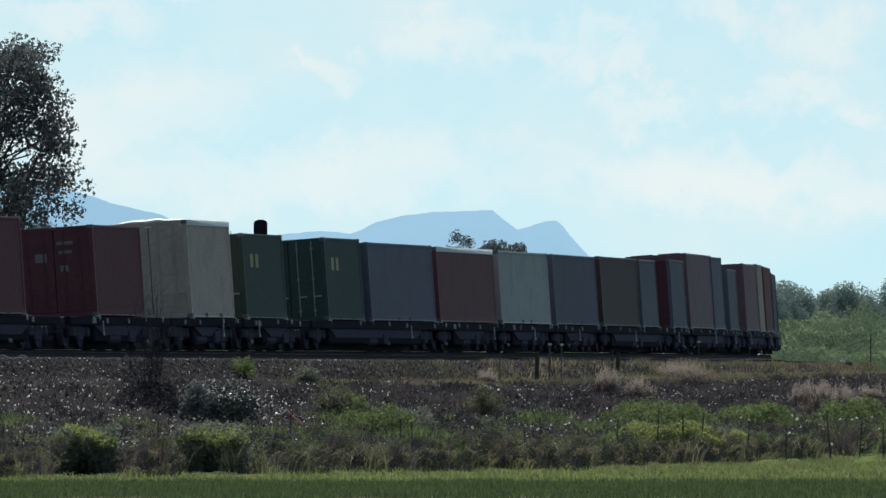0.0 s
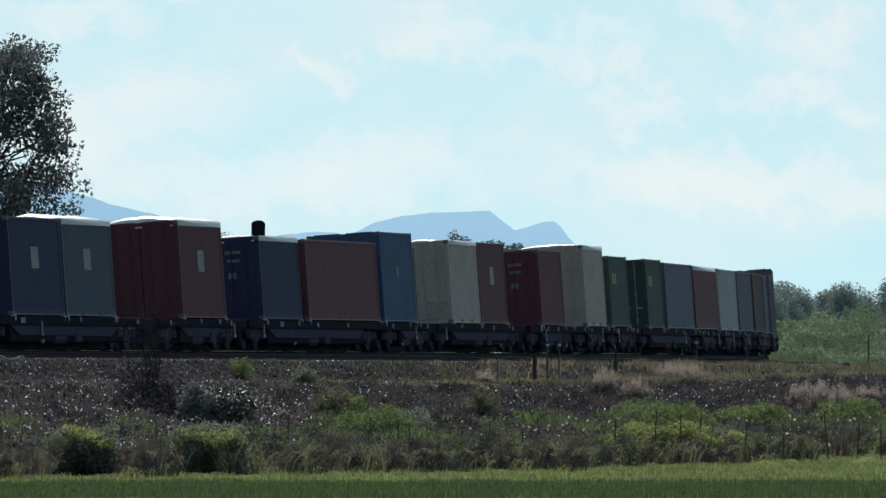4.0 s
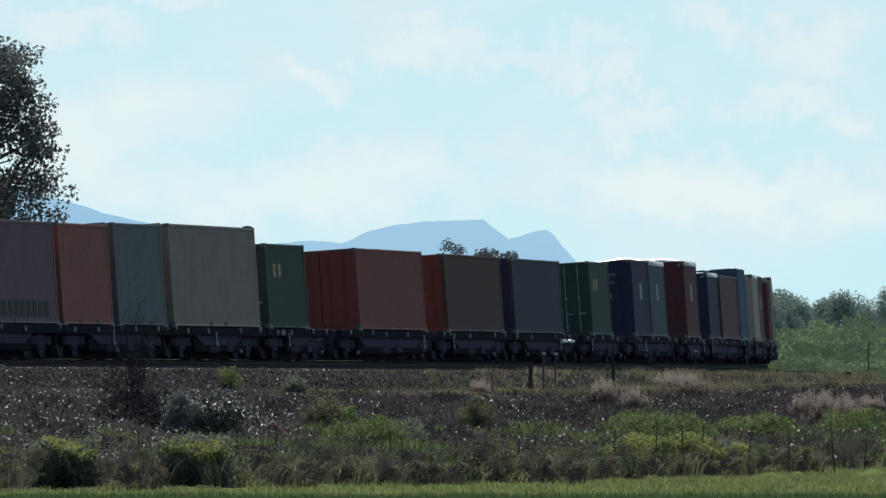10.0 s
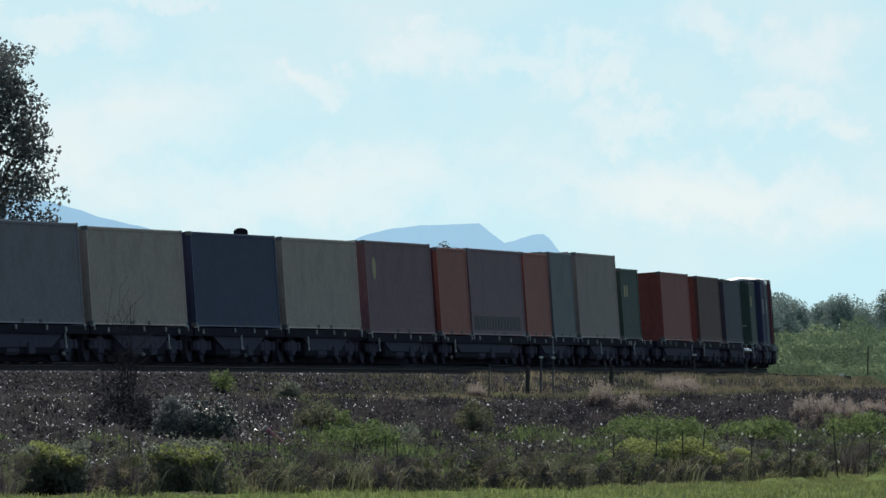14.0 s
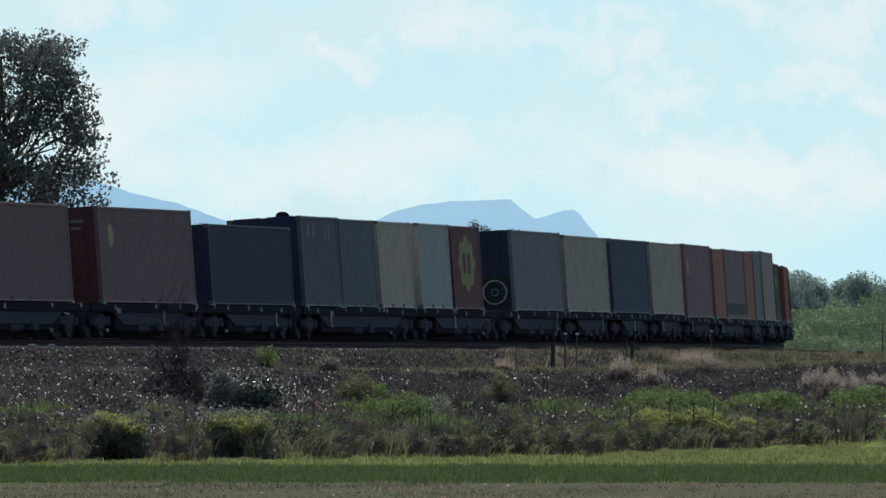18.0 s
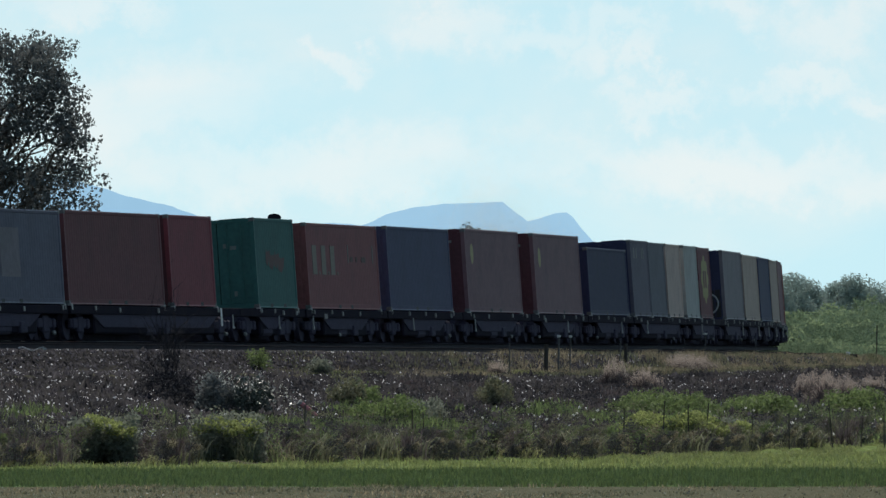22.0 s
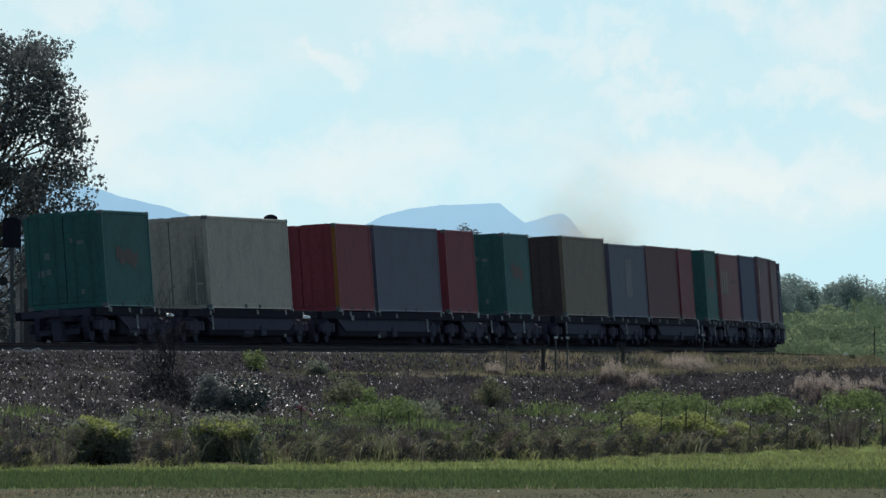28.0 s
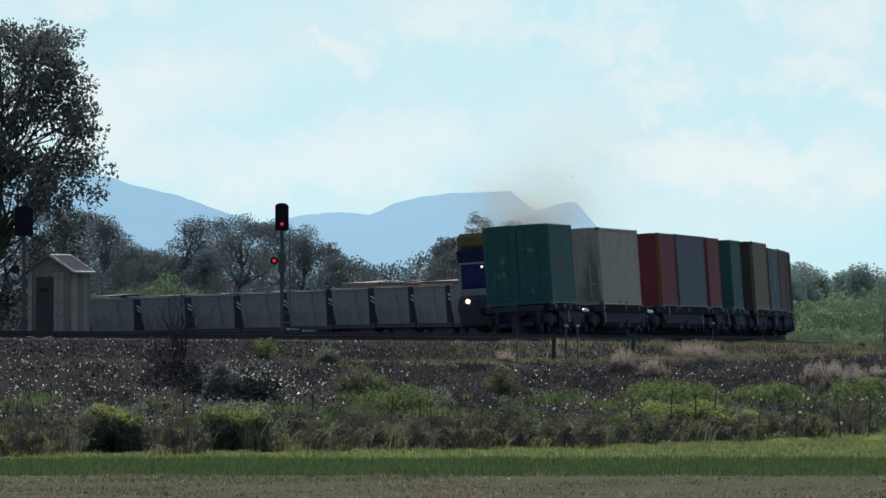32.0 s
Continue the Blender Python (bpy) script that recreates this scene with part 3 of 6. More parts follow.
def ring(name, radius, thick, mat, n=28, m=6):
    """A round bar bent into an upright ring."""
    V, F = [], []
    for a in range(n):
        for b in range(m):
            r = radius + thick * math.cos(b * math.tau / m)
            V.append((r * math.cos(a * math.tau / n), thick * math.sin(b * math.tau / m), r * math.sin(a * math.tau / n)))
            F.append((a * m + b, a * m + (b + 1) % m, (a + 1) % n * m + (b + 1) % m, (a + 1) % n * m + b))
    return mesh_of(name, V, F, mat, True)


def mark_fans(ob, L, h):
    """Cooling machinery on the end: a dark plate with two round fan guards."""
    part("machine_plate", boxes("machine_plate", BLACK, (-1.02, -L / 2 - 0.02, FLOOR_H + 0.1, 1.02, -L / 2 + 0.05, FLOOR_H + 1.25), bevel=0.01), ob)
    for x in (-0.5, 0.5):
        at = pose(x, -L / 2 - 0.06, FLOOR_H + 0.68)
        part("fan_guard", ring("fan_guard", 0.42, 0.03, GALV), ob, "bright round fan guard", at=at)
        part("fan_hub", ring("fan_hub", 0.12, 0.012, GALV), ob, at=at)


stickers = mark_end(STICKER, [(-0.55, 0.52, 0.16, 0.2), (-0.75, 0.34, 0.2, 0.2), (-0.52, 0.36, 0.14, 0.18), (0.5, 0.14, 0.1, 0.16), (0.25, 0.68, 0.14, 0.14), (0.5, 0.66, 0.2, 0.12)], "pale stickers")
writing = mark_end(DIM_WHITE, [(0.35, 0.80, 0.5, 0.10), (0.35, 0.70, 0.4, 0.10), (-0.4, 0.62, 0.35, 0.25), (0.3, 0.50, 0.25, 0.2)], "faded lettering as plain bars")


def orange_swoosh(ob, L, h):
    """Two slanted flourishes, faded."""
    x, z = HALF - 0.010, FLOOR_H + 0.52 * h
    for y0, up, w in ((-1.5, 0.14, 0.5), (-1.0, 0.02, 0.75), (-0.2, 0.06, 0.6), (0.35, -0.06, 0.85)):
        V = [(x, y0, z + up - 0.20), (x, y0 + w * 0.6, z + up - 0.30), (x, y0 + w, z + up - 0.12), (x, y0 + w + 0.22, z + up + 0.20), (x, y0 + 0.45 * w, z + up + 0.16), (x, y0 + 0.15, z + up + 0.28)]
        part("painted_emblem", mesh_of("painted_emblem", V, [tuple(range(6))], LOGO_ORANGE), ob, "faded orange emblem stroke")
        x += 0.001


yellow_oval = mark_oval(DIM_YELLOW, 0.12, 0.70, 0.34, 0.36, "faded yellow oval emblem")
yellow_box = mark_bars(DIM_YELLOW, [(0.17, 0.24), (0.30, 0.37)], 0.60, 0.76, "yellow emblem bars")
white_spot = mark_block(DIM_WHITE, 0.46, 0.54, 0.50, 0.62, "small pale panel")
white_tag = mark_block(LOGO_WHITE, 0.42, 0.56, 0.48, 0.70, "white data panel")

load(-48.4, 20, 2.89, "green", marks=[orange_swoosh, stickers], note="with closed doors")
lettering_band = mark_bars(DARK_LETTER, [(0.05 + 0.055 * k, 0.085 + 0.055 * k) for k in range(16)], 0.06, 0.22, "dark lettering as plain bars")


def soot(ob, L, h):
    """Soot thrown up over the corner, in thin runs that fade upwards."""
    rng = np.random.default_rng(17)
    V, n = [], 120
    for k in range(n):
        x = 0.82 + rng.normal() * 0.17
        low, w = FLOOR_H + 0.1 + 1.1 * rng.uniform(0, 1) ** 2, rng.uniform(0.006, 0.022)
        high = min(FLOOR_H + h - 0.2, low + rng.uniform(0.3, 1.9) * math.exp(-2.2 * abs(x - 0.82)))
        if x < HALF - 0.1:
            y = -L / 2 - 0.010 - 0.00005 * k
            V += [(x - w, y, low), (x + w, y, low), (x + 0.3 * w, y, high), (x - 0.3 * w, y, high)]
        else:
            y, o = -L / 2 + 0.25 * (x - HALF + 0.1), HALF + 0.004 + 0.00005 * k
            V += [(o, y - w, low), (o, y + w, low), (o, y + 0.3 * w, high), (o, y - 0.3 * w, high)]
    V = np.array(V)
    part("soot_stain", bulk("soot_stain", V, np.arange(n * 4).reshape(-1, 4), SOOT), ob, "dark sooty smear at the corner")


orange_post = lambda ob, L, h: part("painted_post", boxes("painted_post", POST_ORANGE, (HALF - 0.14, -L / 2 - 0.006, FLOOR_H + 0.12, HALF - 0.02, -L / 2 - 0.001, FLOOR_H + h - 0.12)), ob, "orange-painted corner post")
load(-34.5, 40, 2.88, "white", note="streaked with dirt", marks=[soot])
load(-14.4, 20, 2.86, "red", marks=[orange_post])
load(-7.7, 40, 2.87, "bluegrey")
load(6.2, 20, 2.86, "red")
load(19.0, 20, 2.87, "green", marks=[orange_swoosh, stickers])
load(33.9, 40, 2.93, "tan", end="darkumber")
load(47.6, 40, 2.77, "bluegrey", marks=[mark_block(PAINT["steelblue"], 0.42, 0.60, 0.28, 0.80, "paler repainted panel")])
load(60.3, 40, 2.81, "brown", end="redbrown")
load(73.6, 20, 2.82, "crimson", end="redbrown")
load(85.9, 20, 2.86, "green", marks=[orange_swoosh, stickers])
load(93.9, 40, 2.79, "brownred", marks=[mark_bars(WORN_LETTER, [(0.075, 0.135), (0.20, 0.26), (0.325, 0.385)], 0.40, 0.74, "tall worn pale bars"),
     mark_bars(WORN_LETTER, [(0.16, 0.175), (0.285, 0.30), (0.41, 0.425)], 0.40, 0.44, "small pale dots"), mark_bars(DIM_WHITE, [(0.57, 0.58), (0.92, 0.93)], 0.55, 0.76, "thin pale bars"), mark_bars(LOGO_ORANGE, [(0.60, 0.64), (0.68, 0.70), (0.76, 0.82)], 0.56, 0.62, "faint orange smudges")])
load(107.9, 40, 2.83, "tealblue")
hazard = mark_end(POST_ORANGE, [(0.1, 0.16, 0.5, 0.34)], "orange door sticker")
code_bars = mark_end(DIM_WHITE, [(0.45, 0.84, 0.6, 0.09), (0.5, 0.77, 0.3, 0.07)], "pale lettering bars")
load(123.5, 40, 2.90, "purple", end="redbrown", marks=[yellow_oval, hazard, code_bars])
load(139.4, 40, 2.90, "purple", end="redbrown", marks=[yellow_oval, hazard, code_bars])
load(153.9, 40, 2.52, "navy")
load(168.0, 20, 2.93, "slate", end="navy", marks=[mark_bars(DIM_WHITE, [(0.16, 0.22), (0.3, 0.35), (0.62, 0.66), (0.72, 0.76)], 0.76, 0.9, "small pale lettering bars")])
load(174.3, 20, 2.90, "slategreen")
load(181.0, 20, 2.90, "sand")
load(188.6, 20, 2.91, "greyteal")
load(195.2, 20, 2.89, "maroon", marks=[mark_diamond(LOGO_YELLOW, PAINT["maroon"], "large yellow stepped diamond emblem")])
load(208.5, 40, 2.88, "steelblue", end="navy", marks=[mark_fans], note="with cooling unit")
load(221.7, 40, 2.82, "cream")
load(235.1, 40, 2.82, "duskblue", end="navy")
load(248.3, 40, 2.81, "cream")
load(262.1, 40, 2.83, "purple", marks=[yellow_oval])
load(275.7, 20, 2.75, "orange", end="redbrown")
load(282.1, 40, 2.79, "greybrown", end="orange", marks=[lettering_band])
load(294.9, 20, 2.78, "orange")
load(301.7, 20, 2.86, "greengrey")
load(308.8, 40, 2.92, "grey")
load(322.5, 20, 2.47, "darkgreen", marks=[yellow_box])
load(337.2, 40, 2.48, "rust")
load(353.9, 40, 2.46, "umber", end="rust")
load(368.9, 40, 2.45, "darkslate", end="navy")
load(389.6, 20, 2.53, "darkgreen", marks=[yellow_box])
load(403.5, 20, 2.72, "navy", marks=[white_tag, writing])
load(409.8, 20, 2.72, "teal", tarp=True, marks=[white_tag])
load(424.8, 20, 2.85, "maroon", tarp=True, marks=[white_tag])
load(436.4, 20, 2.50, "navy", tarp=0.2, marks=[writing])
load(443.6, 40, 2.47, "brown")
load(456.7, 20, 2.85, "blue", marks=[white_spot])
load(470.1, 20, 2.70, "white", tarp=0.3)
load(476.4, 20, 2.70, "maroon", marks=[white_tag])
load(491.0, 20, 2.57, "maroon", marks=[writing])
load(503.4, 20, 2.85, "white", tarp=0.5)
load(511.3, 20, 2.53, "darkgreen", marks=[yellow_box])
load(524.2, 20, 2.53, "darkgreen", marks=[yellow_box])
load(531.6, 40, 2.45, "bluegrey")
load(544.7, 40, 2.42, "brown", tarp=0.3)
load(558.1, 40, 2.42, "greyteal")
load(571.7, 40, 2.42, "slate")
load(585.4, 40, 2.46, "darkumber")
load(598.8, 20, 2.46, "slategreen")
load(610.9, 20, 2.55, "slategreen", end="redbrown")
load(618.4, 40, 2.88, "greybrown")
load(631.4, 20, 2.85, "bluegrey")
load(640.9, 20, 2.42, "slategreen")
load(652.9, 40, 2.75, "purple")
load(666.4, 20, 2.83, "cream")
load(674.4, 40, 2.80, "brown")
load(688.4, 40, 2.60, "teal")
load(702.4, 40, 2.60, "brown")

# ---- flat wagons ----
WHEEL_R = 0.46
GRIME = material("grimy_sill_paint", (0.022, 0.019, 0.031), 0.9, 0, 20, 0.25, 1.2, stain_col=(0.03, 0.026, 0.034), stain_amt=0.6, spec=0.04)


def wheel_mesh():
    bm = bmesh.new()
    cyl_bm(bm, (-0.07, 0, 0), (0.065, 0, 0), WHEEL_R, seg=20)
    cyl_bm(bm, (-0.10, 0, 0), (-0.07, 0, 0), WHEEL_R + 0.03, seg=20)
    cyl_bm(bm, (0.065, 0, 0), (0.10, 0, 0), 0.14, seg=10)
    return done("wheel", bm, STEEL_DARK)


def bogie_mesh():
    bm = bmesh.new()
    for x in (-0.98, 0.98):
        vs = box_bm(bm, x - 0.07, -1.15, 0.34, x + 0.07, 1.15, 0.62, bevel=0.03)
        box_bm(bm, x - 0.09, -0.35, 0.2, x + 0.09, 0.35, 0.70, bevel=0.04)
        for y in (-0.88, 0.88):
            box_bm(bm, x - 0.12, y - 0.16, 0.32, x + 0.12, y + 0.16, 0.62, bevel=0.04)
        for y in (-0.12, 0.12):
            cyl_bm(bm, (x, y, 0.22), (x, y, 0.5), 0.075, seg=8)
    box_bm(bm, -1.0, -0.2, 0.42, 1.0, 0.2, 0.74, bevel=0.03)
    for y in (-0.88, 0.88):
        cyl_bm(bm, (-0.95, y, WHEEL_R), (0.95, y, WHEEL_R), 0.075, seg=8)
    return done("bogie", bm, STEEL_DARK)


WHEEL, BOGIE = wheel_mesh(), bogie_mesh()
COUPLER = boxes("coupler", STEEL_DARK, (-0.12, -0.55, 0.78, 0.12, 0.3, 0.98), (-0.2, -0.75, 0.76, 0.2, -0.45, 1.0), bevel=0.03)
PALE_METAL = material("pale_scuffed_metal", (0.46, 0.45, 0.45), 0.6, 0.1, 30, 0.3, 3.0, stain_amt=0.6)
FITTING = boxes("twist_lock", PALE_METAL, (-0.06, -0.09, 0.87, 0.06, 0.09, 1.05), (-0.04, -0.14, 0.92, 0.05, 0.14, 0.97), bevel=0.01)
HOSE = boxes("air_hose", PALE_METAL, (1.24, -0.03, 0.38, 1.28, 0.03, 0.78), (1.24, -0.05, 0.34, 1.29, 0.07, 0.42), bevel=0.012)
WORN_SHOE = boxes("brake_shoe", STEEL_GREY, (1.12, -0.16, 0.12, 1.2, 0.16, 0.24), bevel=0.03)
LEVER = boxes("data_plate", DIM_WHITE, (1.255, -0.26, 0.70, 1.262, 0.26, 0.86))
HOOK = boxes("tie_down_hook", PALE_METAL, (1.25, -0.05, 0.80, 1.30, 0.05, 0.94), bevel=0.012)


POLISHED = material("polished_steel", (0.92, 0.91, 0.88), 0.10, 1.0, 60, 0.03, 4.0, bump=0, spec=0.5)
GLINTS = ((379.9, 0.62), (381.8, 0.62), (-41.0, 0.74), (-21.0, 0.74))


def wagon(s0, s1, seats):
    L, low = s1 - s0, deck(s0)
    ob = tagged(new("flat_wagon"), "dark grimy steel container flat wagon on two bogies", "railway wagon", "wagons of the train")
    for x in (-1.16, 1.16):
        part("side_sill", boxes("side_sill", GRIME, (x - 0.09, -L / 2, 0.74 - low, x + 0.09, L / 2, 0.99 - low), bevel=0.012), ob, "grimy blackened sill")
    bm = bmesh.new()
    box_bm(bm, -0.28, -L / 2 + 0.1, 0.62 - low, 0.28, L / 2 - 0.1, 0.98 - low, bevel=0.015)
    n = max(3, int(L / 2.2))
    for k in range(n + 1):
        y = -L / 2 + 0.12 + k * (L - 0.24) / n
        box_bm(bm, -1.1, y - 0.08, 0.78 - low, 1.1, y + 0.08, 0.975 - low)
    part("centre_sill", done("centre_sill", bm, STEEL_DARK), ob)
    # dark panels added between the bogies, standing for the shade there
    for sx in (-1, 1):
        half = max(L * 0.16, L / 2 - 3.3)
        part("brake_gear_box", boxes("brake_gear_box", GRIME, (sx * 0.95 - 0.2, -half, 0.16, sx * 0.95 + 0.2, half, 0.74), bevel=0.05), ob)
    if L > 9:
        for x in (-1.16, 1.16):
            V = []
            for xx in (x - 0.03, x + 0.03):
                V += [(xx, -L / 2 + 2.9, 0.74), (xx, -L / 2 + 4.3, 0.36), (xx, L / 2 - 4.3, 0.36), (xx, L / 2 - 2.9, 0.74)]
            part("fishbelly_web", mesh_of("fishbelly_web", V, [(3, 2, 1, 0), (4, 5, 6, 7), (0, 1, 5, 4), (1, 2, 6, 5), (2, 3, 7, 6)], STEEL_DARK), ob)
        for sx in (-1, 1):
            bm = bmesh.new()
            cyl_bm(bm, (sx * 1.0, -1.2, 0.28), (sx * 1.0, 0.2, 0.28), 0.17, seg=10)
            part("brake_cylinder", done("brake_cylinder", bm, STEEL_DARK), ob)
            part("equipment_box", boxes("equipment_box", STEEL_DARK, (sx * 1.1 - 0.15, 1.0, 0.16, sx * 1.1 + 0.15, 1.7, 0.5), bevel=0.03), ob)
    # full-length plate with crossbars, added to close the view under the wagon
    bm = bmesh.new()
    box_bm(bm, -0.12, -L / 2 - 0.1, 0.03, 0.12, L / 2 + 0.1, 0.66, bevel=0.02)
    for k in range(max(4, int(L / 1.1))):
        y = -L / 2 + 0.3 + k * 1.1
        box_bm(bm, -0.62, y - 0.03, 0.24 + 0.1 * (k % 3), 0.62, y + 0.03, 0.40 + 0.1 * (k % 3))
    part("brake_rigging", done("brake_rigging", bm, STEEL_DARK), ob)
    for sy in (-1, 1):
        part("coupler", COUPLER, ob, at=pose(0, sy * (L / 2), 0, 0, 0, 0 if sy < 0 else 180))
        b = part("bogie", BOGIE, ob, at=pose(0, sy * (L / 2 - 1.9), 0))
        for y in (-0.88, 0.88):
            for sx in (-1, 1):
                part("wheel", WHEEL, b, at=pose(sx * 0.76, y, WHEEL_R + 0.005, 0, 0, 0 if sx > 0 else 180))
    for y in seats:
        part("twist_lock", FITTING, ob, at=pose(1.19, y - (s0 + s1) / 2, -0.01 - low))
    if int(s0 * 7) % 3 == 0:
        part("data_plate", LEVER, ob, "small white data plate", at=pose(0, -L * 0.27, 0))
    if s0 < 79.9 < s1:
        part("placard", boxes("placard", WHITE_PAINT, (1.27, -0.11, 0.42, 1.28, 0.11, 0.98), bevel=0.004), ob, "white hanging placard", at=pose(0, 79.9 - (s0 + s1) / 2, 0))
    for k in range(4):
        y = -L / 2 + 0.6 + ((k * 0.618 + s0 * 0.37) % 1.0) * (L - 1.2)
        part("tie_down_hook", HOOK, ob, at=pose(0, y, 0.05 * (k % 2) - low))
    part("air_hose", HOSE, ob, at=pose(0, ((s0 * 0.731) % 1.0 - 0.5) * (L - 1.5), 0))
    part("brake_shoe", WORN_SHOE, ob, at=pose(0, ((s0 * 0.531) % 1.0 - 0.5) * (L - 1.5), 0))
    for g, z in GLINTS:
        if s0 <= g < s1:
            bm = bmesh.new()
            bmesh.ops.create_uvsphere(bm, u_segments=24, v_segments=16, radius=0.19)
            bmesh.ops.scale(bm, vec=(1, 1, 0.55), verts=bm.verts)
            part("polished_cap", done("polished_cap", bm, POLISHED, True), ob, "bright polished steel cap", at=pose(1.30, g - (s0 + s1) / 2, z))
    TRAIN.append((ob, (s0 + s1) / 2))


def build_wagons():
    spans = sorted((s - (6.058 if "twenty" in ob["label"] else 12.192) / 2, s + (6.058 if "twenty" in ob["label"] else 12.192) / 2) for ob, s in TRAIN)
    groups, cur = [], [spans[0]]
    for a in spans[1:]:
        gap = a[0] - cur[-1][1]
        if gap > 1.35 or a[1] - cur[0][0] > 20.5:
            groups.append(cur)
            cur = [a]
        else:
            cur.append(a)
    groups.append(cur)
    for i, g in enumerate(groups):
        lo = g[0][0] - min(3.6, 1.6 if i == 0 else (g[0][0] - groups[i - 1][-1][1]) / 2 - 0.12)
        hi = g[-1][1] + (0.8 if i == len(groups) - 1 else min(3.6, (groups[i + 1][0][0] - g[-1][1]) / 2 - 0.12))
        wagon(lo, hi, [y for a, b in g for y in (a + 0.09, b - 0.09)])


build_wagons()


# ---- distance: blue ranges, the haze put into their own glow ----
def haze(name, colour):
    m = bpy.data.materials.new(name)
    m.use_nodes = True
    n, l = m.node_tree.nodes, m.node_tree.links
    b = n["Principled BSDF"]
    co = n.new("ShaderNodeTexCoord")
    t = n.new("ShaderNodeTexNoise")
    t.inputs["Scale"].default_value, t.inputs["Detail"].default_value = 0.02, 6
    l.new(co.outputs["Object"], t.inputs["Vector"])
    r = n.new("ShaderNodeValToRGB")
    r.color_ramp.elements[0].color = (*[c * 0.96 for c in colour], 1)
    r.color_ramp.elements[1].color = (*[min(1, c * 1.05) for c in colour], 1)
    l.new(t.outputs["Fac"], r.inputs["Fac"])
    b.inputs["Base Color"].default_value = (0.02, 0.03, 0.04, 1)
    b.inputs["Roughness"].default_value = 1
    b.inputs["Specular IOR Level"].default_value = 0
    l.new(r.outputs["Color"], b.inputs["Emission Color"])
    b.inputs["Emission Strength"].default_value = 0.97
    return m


def mountain(name, label, crest, dist, mat, seed):
    """A range whose crest is given as (across, up) in degrees from the view's middle and the horizon."""
    rng = np.random.default_rng(seed)
    a = np.linspace(crest[0][0], crest[-1][0], 240)
    h = np.interp(a, [c[0] for c in crest], [c[1] for c in crest])
    h = h + 0.006 * np.array([noise.fractal((float(v) * 9, seed, 0), 1.0, 2.0, 5) for v in a])
    V, F = [], []
    rows = 7
    for j in range(rows):
        v = j / (rows - 1)
        for x, y in zip(a, h):
            dd = dist + 500 * v * (1 + 0.1 * noise.noise((float(x) * 5, v * 3, seed)))
            V.append((math.tan(radians(x)) * dd, dd, 2.5 + math.tan(radians(max(y, 0.01))) * dd * v ** 0.8 - 15 * (1 - v)))
    k = len(a)
    for x, y in zip(a, h):
        V.append((math.tan(radians(x)) * (dist + 480), dist + 490, -20))
    for j in range(rows):
        for i in range(k - 1):
            p = j * k + i
            F.append((p, p + 1, p + k + 1, p + k))
    ob = new(name, mesh_of(name, V, F, mat, True))
    return tagged(ob, label, "mountain", kind="structure")


PX = math.degrees(1 / 21500)
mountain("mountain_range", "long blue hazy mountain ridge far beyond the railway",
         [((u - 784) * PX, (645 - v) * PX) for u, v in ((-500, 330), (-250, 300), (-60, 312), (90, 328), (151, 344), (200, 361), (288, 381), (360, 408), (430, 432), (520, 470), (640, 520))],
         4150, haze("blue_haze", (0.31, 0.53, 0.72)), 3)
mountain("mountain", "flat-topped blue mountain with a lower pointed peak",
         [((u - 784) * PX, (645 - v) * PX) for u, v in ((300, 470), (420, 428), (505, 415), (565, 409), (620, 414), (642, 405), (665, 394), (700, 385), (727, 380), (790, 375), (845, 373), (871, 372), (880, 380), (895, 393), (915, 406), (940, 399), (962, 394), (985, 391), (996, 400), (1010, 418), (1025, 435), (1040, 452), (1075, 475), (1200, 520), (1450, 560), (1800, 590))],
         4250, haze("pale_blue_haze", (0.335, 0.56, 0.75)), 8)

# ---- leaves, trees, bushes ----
# distance haze is put into this colour: leaves paled and blued
HAZE_GUM_LEAF = material("haze_gum_leaf", (0.235, 0.26, 0.275), 0.9, 0, 20, 0.1, 0.35, stain_amt=0.4, bump=0, per_object=0.08, translucent=0.2, spec=0.05)
TREE_LEAF = material("broad_leaf", (0.15, 0.165, 0.168), 0.75, 0, 20, 0.2, 0.6, stain_amt=0.3, bump=0, per_object=0.35, translucent=0.42, spec=0.2)
# still paler leaves, the haze before far trees put into the base colour
HAZE_PALE_LEAF = material("haze_pale_leaf", (0.37, 0.45, 0.41), 0.9, 0, 20, 0.1, 0.35, stain_amt=0.35, bump=0, per_object=0.08, translucent=0.25, spec=0.05)
BUSH_LEAF = material("bush_leaf", (0.215, 0.235, 0.19), 0.8, 0, 20, 0.25, 0.7, stain_amt=0.2, bump=0, per_object=0.12, translucent=0.5, spec=0.1)
SCRUB_LEAF = material("scrub_leaf", (0.22, 0.30, 0.19), 0.9, 0, 20, 0.15, 0.3, stain_amt=0.8, bump=0, per_object=0.1, translucent=0.35, spec=0.03)
SCRUB_SUNLIT = material("sunlit_scrub_leaf", (0.30, 0.38, 0.22), 0.9, 0, 20, 0.2, 0.3, stain_amt=0.6, bump=0, per_object=0.1, translucent=0.45, spec=0.03)
GLOSSY_LEAF = material("glossy_leaf", (0.04, 0.06, 0.045), 0.42, 0, 20, 0.2, 0.8, bump=0, per_object=0.6, spec=1.0)
# near-white colour paints the glints on the glossy bush's leaves
GLINT_LEAF = material("glint_pale_leaf", (0.62, 0.63, 0.58), 0.35, 0, 20, 0.15, 0.8, bump=0, per_object=0.3, translucent=0.35, spec=0.8)
BARK = material("bark", (0.10, 0.085, 0.07), 0.9, 0, 25, 0.3, 2.0)
TWIG = material("dark_dead_twig", (0.036, 0.032, 0.041), 0.9, 0, 25, 0.3, 2.0)
